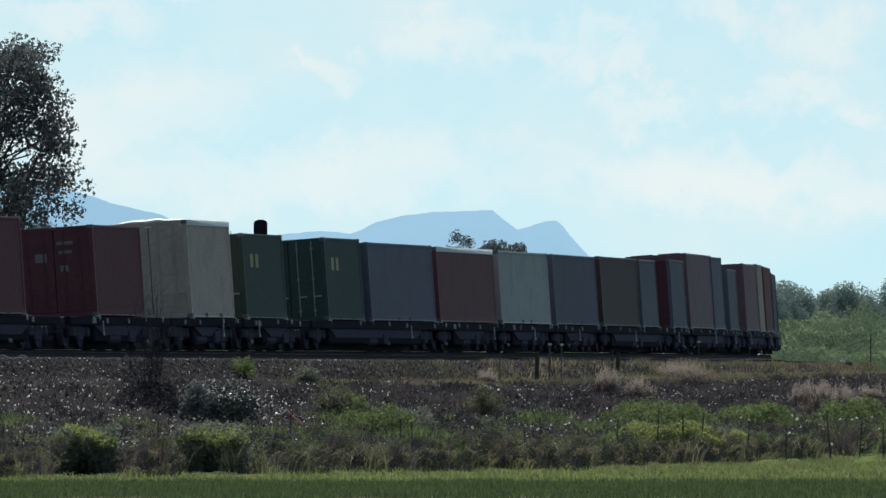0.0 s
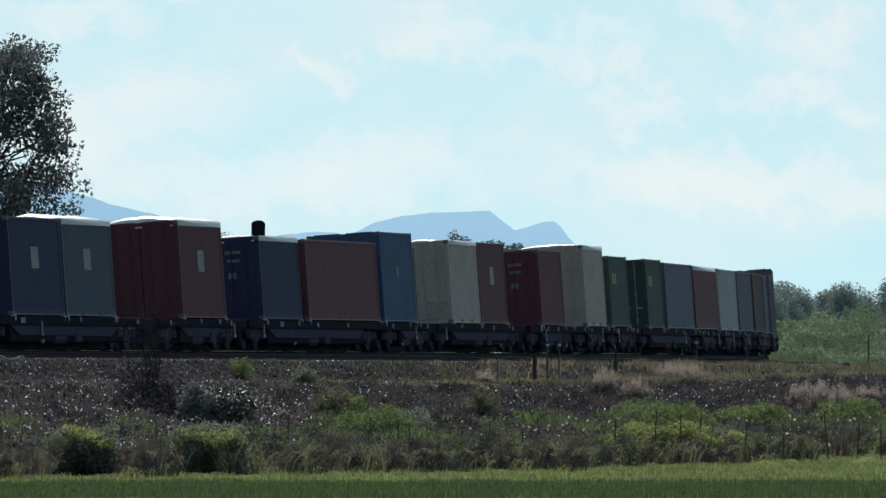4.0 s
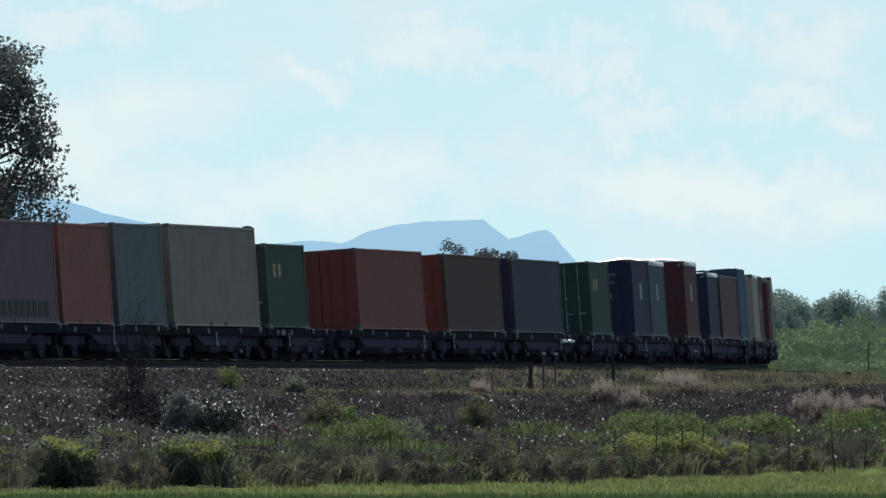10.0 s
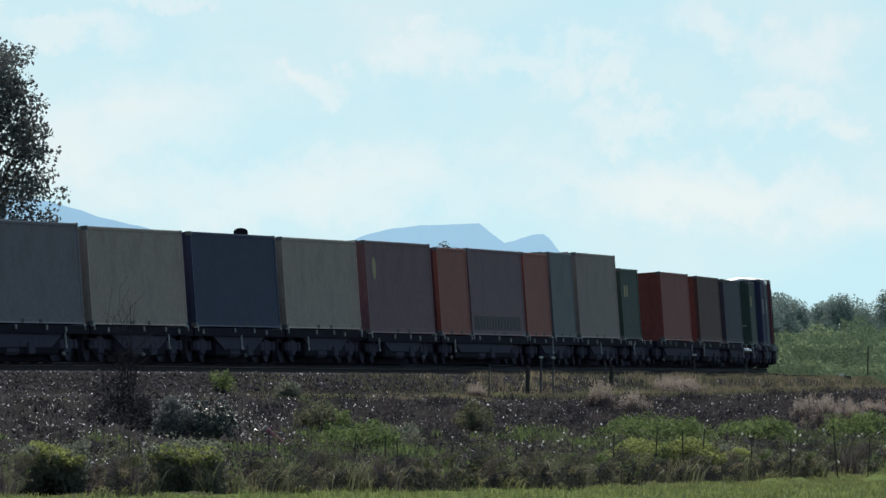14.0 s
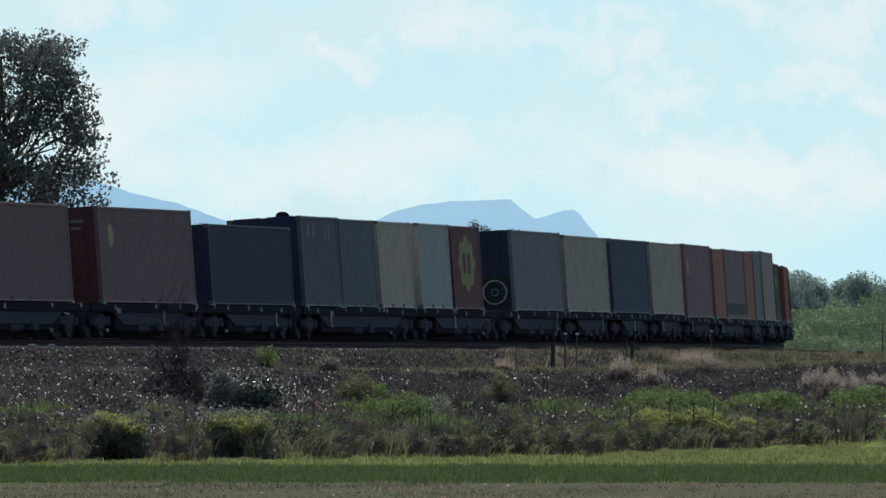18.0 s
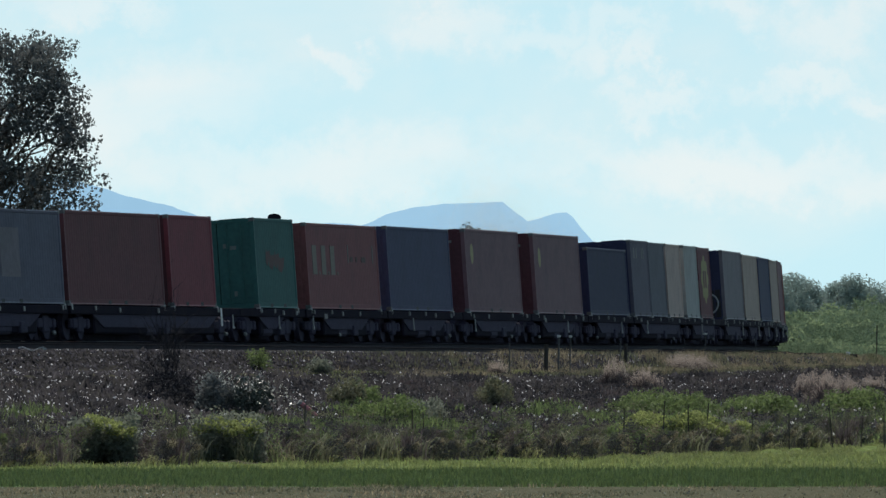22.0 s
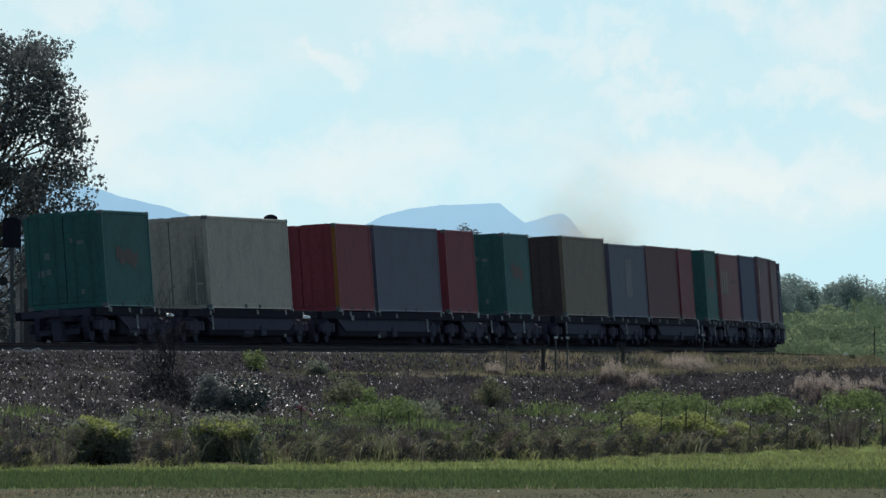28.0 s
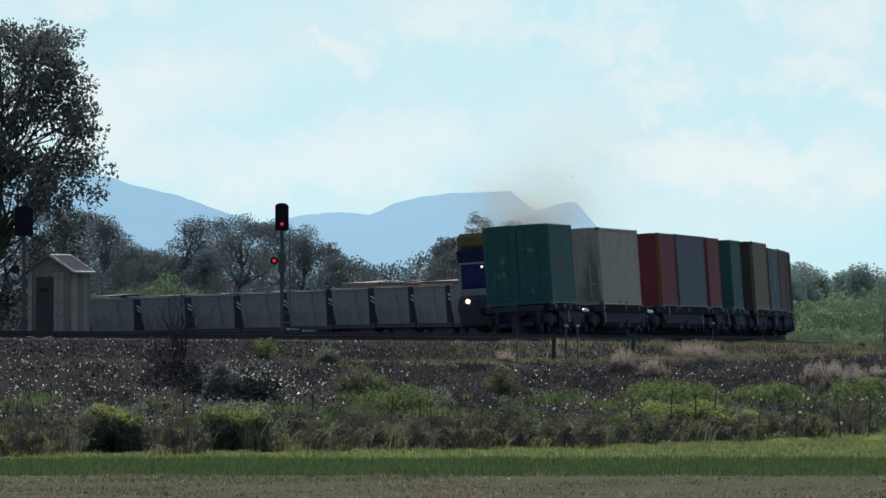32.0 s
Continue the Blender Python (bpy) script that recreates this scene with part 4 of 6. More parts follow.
GUM_LIMB = material("grey_gum_limb", (0.17, 0.165, 0.17), 0.85, 0, 12, 0.25, 1.5, spec=0.1)
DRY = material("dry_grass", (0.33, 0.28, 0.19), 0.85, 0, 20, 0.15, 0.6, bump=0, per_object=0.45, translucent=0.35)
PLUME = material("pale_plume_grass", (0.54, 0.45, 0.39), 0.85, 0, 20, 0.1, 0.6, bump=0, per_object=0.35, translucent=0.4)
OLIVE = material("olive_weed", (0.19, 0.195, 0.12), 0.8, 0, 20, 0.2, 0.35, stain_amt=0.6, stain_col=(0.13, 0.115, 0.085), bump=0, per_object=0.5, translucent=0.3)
# bright leaf colour that puts the sun on bush tops into the paint
SUNLIT_LEAF = material("sunlit_top_leaf", (0.31, 0.35, 0.13), 0.75, 0, 20, 0.2, 0.5, bump=0, per_object=0.4, translucent=0.5)
GREEN = material("green_weed", (0.16, 0.215, 0.085), 0.7, 0, 20, 0.2, 0.5, bump=0, per_object=0.4, translucent=0.5)
LUSH = material("lush_grass", (0.27, 0.305, 0.12), 0.7, 0, 20, 0.2, 0.5, stain_amt=0.6, bump=0, per_object=0.35, translucent=0.4)
FIELD = material("field_grass", (0.15, 0.20, 0.080), 0.7, 0, 20, 0.2, 0.4, bump=0, per_object=0.35, translucent=0.25)
STONE = material("bank_stone", (0.011, 0.010, 0.016), 0.85, 0, 30, 0.3, 0.5, stain_amt=0.7, bump=0.1, per_object=0.9, spec=0.1)
BALLAST = material("ballast_stone", (0.029, 0.027, 0.037), 0.85, 0, 30, 0.3, 0.5, stain_amt=0.6, bump=0.1, per_object=0.9, spec=0.1)
PALE_STONE = material("pale_stone", (0.54, 0.53, 0.57), 0.7, 0, 30, 0.2, 2.0, bump=0.1, per_object=0.4, spec=0.3)


def leaf_arrays(centres, per, spread, size, rng, flat=0.0, aspect=0.55):
    """Kite-shaped leaves strewn round the centres."""
    c = np.repeat(np.asarray(centres, float), per, 0)
    n = len(c)
    g = rng.normal(size=(n, 3))
    g *= rng.uniform(0, 1, (n, 1)) ** 0.4 / np.linalg.norm(g, axis=1, keepdims=True) * 1.75
    p = c + g * np.asarray(spread)
    a = rng.normal(size=(n, 3))
    a /= np.linalg.norm(a, axis=1, keepdims=True)
    b = rng.normal(size=(n, 3))
    b -= a * (a * b).sum(1, keepdims=True)
    b /= np.linalg.norm(b, axis=1, keepdims=True)
    s = size * rng.uniform(0.6, 1.3, (n, 1))
    bend = np.cross(a, b) * s * 0.15
    V = np.stack([p - a * s * 0.5, p + b * s * aspect * 0.5 + bend, p + a * s * 0.5, p - b * s * aspect * 0.5 + bend], 1).reshape(-1, 3)
    F = np.arange(n * 4).reshape(-1, 4)
    return V, F


def blades(points, h, w, rng, lean=0.35, per=4, wide=0.10):
    """Tufts of bent grass blades: points (n, 3), heights h (n,)."""
    p = np.repeat(points, per, 0)
    hh = np.repeat(np.broadcast_to(h, (len(points),)), per)[:, None] * rng.uniform(0.55, 1.15, (len(p), 1))
    p = p + np.c_[rng.normal(size=(len(p), 2)) * wide, np.zeros(len(p))]
    ang = rng.uniform(0, math.tau, len(p))
    d = np.c_[np.cos(ang), np.sin(ang), np.zeros(len(p))]
    side = np.c_[-d[:, 1], d[:, 0], np.zeros(len(p))] * w * rng.uniform(0.6, 1.4, (len(p), 1))
    ln = rng.uniform(0.1, lean, (len(p), 1)) * hh
    up = np.array([0, 0, 1.0])
    mid = p + d * ln * 0.35 + up * hh * 0.6
    tip = p + d * ln + up * hh
    V = np.stack([p - side, p + side, mid + side * 0.7, mid - side * 0.7, tip], 1).reshape(-1, 3)
    k = np.arange(len(p))[:, None] * 5
    F = np.concatenate([k + np.array([[0, 1, 2]]), k + np.array([[0, 2, 3]]), k + np.array([[3, 2, 4]])])
    return V, F


def limb_mesh(name, paths, mat, seg=6):
    """Tapered tubes along point paths with radii."""
    V, F = [], []
    for pts in paths:
        base = len(V)
        for i, (p, r) in enumerate(pts):
            q = pts[min(i + 1, len(pts) - 1)][0] - pts[max(i - 1, 0)][0]
            m = q.to_track_quat("Z", "Y").to_matrix()
            for k in range(seg):
                V.append(p + m @ Vector((r * math.cos(k * math.tau / seg), r * math.sin(k * math.tau / seg), 0)))
        for i in range(len(pts) - 1):
            for k in range(seg):
                a, b = base + i * seg + k, base + i * seg + (k + 1) % seg
                F.append((a, b, b + seg, a + seg))
        F.append(tuple(base + (len(pts) - 1) * seg + k for k in range(seg)))
    return mesh_of(name, V, F, mat, True)


def branch(p, q, r0, r1, rng, n=5, wob=0.06):
    p, q = Vector(p), Vector(q)
    ln = (q - p).length
    out = []
    for i in range(n + 1):
        v = i / n
        c = p.lerp(q, v)
        if 0 < i < n:
            c += Vector(rng.normal(size=3)) * ln * wob
        out.append((c, r0 + (r1 - r0) * v))
    return out


def tree(x, y, height, radius, label, leaf_mat, bark_mat, seed, clumps=26, per=42, size=0.32, spread=0.5, bare=0.30, name="gum_tree", group="trees behind the railway", sparse=1.0, broad=False):
    rng = np.random.default_rng(seed)
    z0 = float(lay(x, y)) - 0.1
    ob = tagged(new(name), label, "tree", group)
    ob.matrix_basis = pose(x, y, z0)
    top = Vector((rng.normal() * 0.3, rng.normal() * 0.3, height * 0.86))
    paths = [branch((0, 0, 0), top, 0.022 * height, 0.05, rng, 7, 0.02)]
    cs = []
    for i in range(clumps):
        v = rng.uniform(0, 1)
        ang = rng.uniform(0, math.tau)
        zz = height * (bare + (0.94 - bare) * v)
        rr = radius * (1 - abs(2 * v - 0.85) ** 2.6 * 0.55) * math.sqrt(rng.uniform(0.12, 1.0))
        if broad:
            rr = radius * (1 - 0.6 * max(0.0, v - 0.5) ** 2 * 4) * math.sqrt(rng.uniform(0.05, 1.0))
        c = Vector((rr * math.cos(ang), rr * math.sin(ang), zz))
        cs.append(c)
        if i % 3 == 0:
            foot = Vector(paths[0][min(6, 2 + int(v * 4))][0])
            paths.append(branch(foot, c, 0.009 * height, 0.025, rng, 4, 0.06))
    part("trunk", limb_mesh("trunk", paths[:1], bark_mat), ob)
    part("limb_work", limb_mesh("limbs", paths[1:], bark_mat, 5), ob)
    V, F = leaf_arrays(cs, per, (spread, spread, spread * 0.7), size, rng)
    part("crown", bulk("crown", V, F, leaf_mat), ob)
    return ob


def far_tree(u, v, dist, wide, seed, **kw):
    x = (u - 784) / 21500 * dist
    h = (645 - v) / 21500 * dist + 2.5 - float(lay(x, dist))
    args = dict(clumps=92, per=170, size=0.165, spread=0.58, bare=0.06) if u < 543 else dict(clumps=46, per=110, size=0.22, spread=0.6, bare=0.12)
    args.update(kw)
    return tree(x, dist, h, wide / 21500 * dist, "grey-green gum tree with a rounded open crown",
                kw.get("leaf", HAZE_GUM_LEAF), GUM_LIMB, seed, **{k: v2 for k, v2 in args.items() if k != "leaf"})


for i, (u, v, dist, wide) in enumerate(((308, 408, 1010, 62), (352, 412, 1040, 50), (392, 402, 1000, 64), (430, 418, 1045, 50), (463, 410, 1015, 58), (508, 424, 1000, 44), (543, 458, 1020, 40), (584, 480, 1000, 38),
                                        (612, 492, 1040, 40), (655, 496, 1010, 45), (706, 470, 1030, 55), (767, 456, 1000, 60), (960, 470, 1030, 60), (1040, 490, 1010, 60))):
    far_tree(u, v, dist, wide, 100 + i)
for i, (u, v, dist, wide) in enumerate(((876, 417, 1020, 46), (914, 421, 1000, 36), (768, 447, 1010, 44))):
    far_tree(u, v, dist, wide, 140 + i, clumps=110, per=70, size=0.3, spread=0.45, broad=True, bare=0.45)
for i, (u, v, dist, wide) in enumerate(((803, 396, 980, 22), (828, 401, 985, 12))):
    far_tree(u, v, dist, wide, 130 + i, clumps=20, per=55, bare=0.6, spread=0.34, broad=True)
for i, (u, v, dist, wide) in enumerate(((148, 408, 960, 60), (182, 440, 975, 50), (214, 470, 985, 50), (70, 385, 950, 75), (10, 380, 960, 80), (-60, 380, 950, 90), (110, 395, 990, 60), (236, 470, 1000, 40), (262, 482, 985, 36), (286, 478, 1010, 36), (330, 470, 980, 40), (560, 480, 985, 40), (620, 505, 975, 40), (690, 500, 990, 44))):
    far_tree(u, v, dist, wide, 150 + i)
for i, (u, v, dist, wide) in enumerate(((1362, 494, 790, 30), (1392, 490, 800, 34), (1418, 512, 815, 24), (1446, 520, 830, 26), (1474, 510, 810, 30), (1502, 496, 800, 34), (1530, 514, 825, 26), (1562, 532, 830, 30), (1590, 490, 800, 44), (1630, 480, 820, 50))):
    far_tree(u, v, dist, wide, 170 + i, clumps=40, per=230, size=0.17, spread=0.52, leaf=HAZE_PALE_LEAF)


def big_tree():
    rng = np.random.default_rng(5)
    x, y = -17.4, 442.0
    z0 = float(lay(x, y)) - 0.1
    ob = tagged(new("broadleaf_tree"), "tall dark broad-leaved tree with sky showing through its crown", "tree")
    ob.matrix_basis = pose(x, y, z0)
    trunk = branch((0, 0, 0), (0.3, 0.2, 12.4), 0.32, 0.06, rng, 9, 0.012)
    limbs, cs = [], []
    while len(cs) < 740:
        ang, zz = rng.uniform(0, math.tau), rng.uniform(2.0, 13.05)
        lobe = 1.0 + 0.10 * noise.noise((math.cos(ang) * 1.4, math.sin(ang) * 1.4, zz * 0.55)) + 0.05 * noise.noise((ang * 3, 1.0, zz * 1.7))
        rr = float(np.interp(zz, [2, 4.5, 6.5, 8, 9.6, 10.8, 11.7, 12.5, 13.05], [3.0, 3.5, 3.9, 4.1, 4.2, 3.75, 3.55, 3.45, 3.0])) * lobe
        rr *= rng.uniform(0.02, 1.0) ** 0.45
        c = Vector((rr * math.cos(ang), rr * math.sin(ang), zz))
        if rng.uniform(0, 1) > np.interp(zz, [6.0, 8.0], [0.25, 1.0]):
            continue
        if zz > 7.2 and noise.noise((c.x * 0.62, c.y * 0.3, c.z * 0.62)) < -0.28:
            continue
        cs.append(c)
        if len(cs) % 6 == 0:
            k = min(8, max(2, int((c.z - 2) / 1.5)))
            limbs.append(branch(trunk[k][0], c, 0.07, 0.015, rng, 5, 0.05))
    part("trunk", limb_mesh("trunk", [trunk], BARK, 9), ob)
    part("limb_work", limb_mesh("limbs", limbs, BARK, 5), ob)
    V, F = leaf_arrays(cs, 56, (0.30, 0.40, 0.25), 0.165, rng, aspect=0.62)
    part("crown", bulk("crown", V, F, TREE_LEAF), ob)


big_tree()


def bush(x, y, w, dpt, h, mat, label, seed, per=30, size=0.10, name="bush", n=60, group="bushes on the bank", spread=0.12, stems=True, aspect=0.55, boxy=False):
    rng = np.random.default_rng(seed)
    ob = tagged(new(name), label, "bush", group)
    ob.matrix_basis = pose(x, y, float(lay(x, y)))
    cs, st = [], []
    for i in range(n):
        ang, rr = rng.uniform(0, math.tau), math.sqrt(rng.uniform(0, 1))
        px, py = rr * math.cos(ang), rr * math.sin(ang)
        hz = h * (1 - 0.45 * rr ** 3) * rng.uniform(0.12, 0.97)
        if boxy:
            px, py = rng.uniform(-0.92, 0.92, 2)
            hz = h * rng.uniform(0.06, 0.93)
        hz *= 0.92 + 0.45 * noise.noise((px * w * 0.9, py * dpt * 0.5, seed * 1.7)) + 0.25 * noise.noise((px * w * 2.6, py * dpt, seed * 2.3))
        cs.append((px * w / 2, py * dpt / 2, hz))
        if stems and i % 5 == 0:
            st.append(branch((px * w / 6, py * dpt / 6, -0.05), cs[-1], 0.014, 0.005, rng, 3, 0.05))
    if st:
        part("stem_work", limb_mesh("stems", st, BARK, 4), ob)
    V, F = leaf_arrays(cs, per, spread, size, rng, aspect=aspect)
    part("foliage", bulk("foliage", V, F, mat), ob)
    return ob


def sunlit_tops(ob, w, dpt, h, seed):
    """Yellow-green leaves over a bush's top, coloured as if sunlit."""
    rng = np.random.default_rng(seed)
    n = int(105 * w * dpt)
    r = rng.uniform(-0.5, 0.5, (n, 2)) * np.array([w, dpt]) * 0.95
    rr = np.clip(np.hypot(r[:, 0] / w, r[:, 1] / dpt) * 2, 0, 1)
    pts = np.c_[r, h * (0.98 - 0.22 * rr ** 4) - 0.06 + 0.08 * np.sin(r[:, 0] * 5 + seed)]
    V, F = leaf_arrays(pts - np.c_[np.zeros((n, 2)), rng.uniform(0, 0.16, n)], 12, (0.06, 0.08, 0.045), 0.075, rng, aspect=0.5)
    part("new_growth", bulk("new_growth", V, F, SUNLIT_LEAF), ob, "yellow-green young shoots")


# bushes along the fence and on the bank
sunlit_tops(bush(-8.02, 271.5, 1.5, 2.0, 0.98, BUSH_LEAF, "dense squarish green bush by the fence", 11, n=250, size=0.10, boxy=True), 1.45, 2.0, 1.05, 311)
sunlit_tops(bush(-5.24, 275.5, 1.65, 2.4, 0.98, BUSH_LEAF, "dense yellow-green bush by the fence", 12, n=270, size=0.10, boxy=True), 1.6, 2.4, 1.06, 312)
sunlit_tops(bush(5.5, 298.0, 2.9, 3.6, 1.0, GREEN, "broad spreading green bush by the fence", 13, n=330, size=0.10), 2.8, 3.6, 1.0, 313)
sunlit_tops(bush(7.0, 302.0, 1.3, 2.4, 0.75, BUSH_LEAF, "low green bush by the fence", 14, n=240, size=0.10), 1.2, 2.4, 0.75, 314)
glinting = bush(-5.4, 309.0, 1.25, 2.2, 0.95, GLOSSY_LEAF, "dark bush with glinting pale glossy leaves", 15, n=120, size=0.09)
rng = np.random.default_rng(315)
arch = rng.uniform(0, 1, 130)
V, F = leaf_arrays(np.c_[-0.75 + 2.0 * arch + rng.normal(size=130) * 0.12, rng.normal(size=130) * 0.4 - 0.8, 0.95 - 1.0 * np.clip(arch - 0.25, 0, 1) ** 1.6 + rng.normal(size=130) * 0.13], 2, 0.03, 0.062, rng, aspect=0.5)
part("pale_leaves", bulk("pale_leaves", V, F, GLINT_LEAF), glinting, "small pale shining leaves")
bush(-6.15, 308.5, 0.9, 1.6, 1.1, TREE_LEAF, "dark dense shrub on the stones", 16, n=80)
bush(-5.85, 355.2, 0.7, 1.6, 0.55, GREEN, "small bright green shrub on the bank top", 17, n=26, size=0.08)
bush(-4.0, 359.1, 0.55, 1.0, 0.5, BUSH_LEAF, "small green weed clump on the bank top", 18, n=36)
bush(-1.75, 312.0, 1.9, 4.0, 0.70, GREEN, "bright green weed thicket on the bank", 19, n=170, size=0.085)
bush(-2.55, 326.0, 0.8, 3.0, 0.55, GREEN, "green weeds running down the stones", 28, n=60, size=0.085)
bush(-2.9, 323.0, 0.9, 2.6, 0.8, OLIVE, "tall olive weeds on the stones", 20, n=70)
bush(-0.85, 318.0, 1.3, 3.0, 0.5, BUSH_LEAF, "low green weeds on the bank", 21, n=90)
bush(1.15, 334.0, 0.9, 2.6, 0.8, OLIVE, "olive weed clump on the bank", 22, n=80)
bush(6.0, 338.0, 3.2, 8.0, 0.6, GREEN, "bright green weeds spreading on the bank", 23, n=330, size=0.085)
bush(8.9, 345.0, 2.2, 6.0, 0.6, GREEN, "low green weeds on the bank", 24, n=140)
bush(12.0, 356.0, 2.0, 6.0, 0.7, GREEN, "low green weeds on the bank", 26, n=120)
bush(-7.65, 314.0, 1.5, 1.8, 1.05, TWIG, "dark twiggy dead bush on the stones", 25, n=52, size=0.24, aspect=0.07, spread=0.16)
bush(-7.0, 311.0, 0.9, 1.4, 0.7, TWIG, "dark twiggy dead bush on the stones", 27, n=26, size=0.24, aspect=0.07, spread=0.16)


def bare_shrub():
    rng = np.random.default_rng(31)
    x, y = -7.75, 322.0
    ob = tagged(new("bare_shrub"), "leafless dark twiggy shrub on the stony bank", "shrub")
    ob.matrix_basis = pose(x, y, float(lay(x, y)))
    st = []
    for i in range(40):
        ang, rr = rng.uniform(0, math.tau), rng.uniform(0.1, 1.0)
        q = Vector((math.cos(ang) * rr * 1.25, math.sin(ang) * rr, rng.uniform(1.2, 3.2) * (1.1 - 0.3 * rr)))
        b = branch((rng.normal() * 0.12, rng.normal() * 0.12, -0.05), q, 0.015, 0.003, rng, 5, 0.05)
        st.append(b)
        for k in range(4):
            f = b[2 + k % 3][0]
            st.append(branch(f, f + Vector(rng.normal(size=3)) * 0.28 + Vector((0, 0, 0.32)), 0.005, 0.002, rng, 3, 0.08))
    arch = branch((0.3, 0, 0.1), (0.75, 0, 0.62), 0.03, 0.02, rng, 4, 0.03) + branch((0.75, 0, 0.62), (1.15, 0, 0.40), 0.02, 0.012, rng, 4, 0.03)
    st.append(arch)
    part("branch_work", limb_mesh("branches", st, TWIG, 4), ob)


bare_shrub()

# far low scrub that closes the view under the trees
rng = np.random.default_rng(41)
cs = []
for i in range(620):
    u = rng.uniform(-120, 1330)
    dist = rng.uniform(930, 1060)
    x = (u - 784) / 21500 * dist
    cs.append((x, dist, float(lay(x, dist)) + rng.uniform(0.3, 4.2)))
V, F = leaf_arrays(cs, 34, (1.0, 1.0, 0.7), 0.5, rng)
tagged(new("far_scrub", bulk("far_scrub", V, F, SCRUB_LEAF)), "dark low scrub below the far trees", "scrub", kind="stuff")
cs = []
for i in range(150):
    u = rng.uniform(140, 320)
    dist = rng.uniform(925, 955)
    x = (u - 784) / 21500 * dist
    cs.append((x, dist, float(lay(x, dist)) + 7.0 * rng.uniform(0.05, 1) * (0.75 + 0.4 * noise.noise((x * 0.5, 0, 2)))))
V, F = leaf_arrays(cs, 60, (0.5, 0.6, 0.5), 0.24, rng)
tagged(new("sapling_thicket", bulk("sapling_thicket", V, F, SCRUB_LEAF)), "yellow-green sapling thicket beyond the far line", "scrub", kind="stuff")
cs = []
for i in range(190):
    u, dist = rng.uniform(1360, 1690), rng.uniform(640, 795)
    x = (u - 784) / 21500 * dist
    rise = max(0.0, dist - 665) / 100 * 2.5 + 0.7 * noise.noise((x * 0.2, dist * 0.03, 4.0))
    rad = rng.uniform(0.6, 1.5)
    g = rng.normal(size=(150, 3))
    g[:, 2] = np.abs(g[:, 2]) * 1.2 - 0.5
    g /= np.linalg.norm(g, axis=1, keepdims=True)
    g *= rad * (0.75 + 0.3 * np.sin(g[:, :1] * 5 + i) * np.cos(g[:, 2:] * 4 + i)) * rng.uniform(0.75, 1.05, (150, 1))
    cs.extend(g * np.array([1.0, 1.6, 0.85]) + np.array([x, dist, float(lay(x, dist)) + max(0.2, rise)]))
V, F = leaf_arrays(cs, 4, (0.13, 0.2, 0.11), 0.15, rng)
# upper leaves in a lighter colour stand for sun on the mounds
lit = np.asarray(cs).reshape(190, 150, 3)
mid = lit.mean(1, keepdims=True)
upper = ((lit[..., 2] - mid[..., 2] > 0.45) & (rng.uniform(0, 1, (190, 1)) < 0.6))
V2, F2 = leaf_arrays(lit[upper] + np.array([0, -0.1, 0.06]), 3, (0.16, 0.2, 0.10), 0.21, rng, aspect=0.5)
tagged(new("sunlit_scrub_tops", bulk("sunlit_scrub_tops", V2, F2, SCRUB_SUNLIT)), "lighter green tops of the scrub beyond the curve", "scrub", kind="stuff")
tagged(new("green_scrub", bulk("green_scrub", V, F, SCRUB_LEAF)), "dense green scrub rising beyond the curve", "scrub", kind="stuff")
cs = []
for i in range(90):
    x, y, _ = on_curve(rng.uniform(10, 26), rng.uniform(-13.5, -12.2))
    cs.append((x + rng.normal() * 0.8, y, float(lay(x, y)) + rng.uniform(0.2, 2.6)))
V, F = leaf_arrays(cs, 34, (0.4, 0.5, 0.35), 0.16, rng)
tagged(new("dark_thicket", bulk("dark_thicket", V, F, HAZE_PALE_LEAF)), "grey-green thicket under the tall tree", "scrub", kind="stuff")

# ---- grass, weeds and stones on the bank ----
def strew(n, u0, u1, pick, seed, y0=186, y1=520, fine=1.0):
    """Points on the ground in front of the tracks; pick(u, y, e1, w, d) gives the chance to keep each."""
    rng = np.random.default_rng(seed)
    u = rng.uniform(u0, u1, n)
    y = rng.uniform(y0, y1, n)
    x = (u - 784) / 21500 * y
    d = outside(x, y)
    e1 = (x - BASE_P[0]) * BASE_N[0] + (y - BASE_P[1]) * BASE_N[1]
    w = np.where(e1 > 0, e1 / np.maximum(e1 + np.maximum(d - 6.6, 0), 1e-6), 0)
    may = pick(u, y, e1, w, d, np.full(n, 0.6)) + pick(u, y, e1, w, d, np.full(n, -0.6)) > 0
    u, y, x, d, e1, w = u[may], y[may], x[may], d[may], e1[may], w[may]
    patchy = np.array([noise.noise((float(a) * 0.5 * fine, float(b) * 0.16 * fine, seed * 3.7)) for a, b in zip(x, y)])
    keep = rng.uniform(0, 1, len(u)) < pick(u, y, e1, w, d, patchy)
    p = np.c_[x, y, lay(x, y) - 0.03][keep]
    return p, patchy[keep], rng


def stuff(name, V, F, mat, label, cat):
    return tagged(new(name, bulk(name, V, F, mat)), label, cat, kind="stuff")


PETAL = material("white_petal", (0.75, 0.74, 0.70), 0.7, 0, 20, 0.1, 0.6, bump=0, translucent=0.5)
SLOPE_WEED = material("dark_slope_weed", (0.058, 0.056, 0.066), 0.9, 0, 20, 0.2, 0.4, bump=0, per_object=0.5, translucent=0.12, spec=0.05)
PALE_BLADE = material("pale_dry_blade", (0.29, 0.29, 0.14), 0.8, 0, 20, 0.2, 0.5, bump=0, per_object=0.4, translucent=0.45)
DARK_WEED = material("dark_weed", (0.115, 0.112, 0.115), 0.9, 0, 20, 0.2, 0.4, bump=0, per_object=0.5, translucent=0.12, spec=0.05)
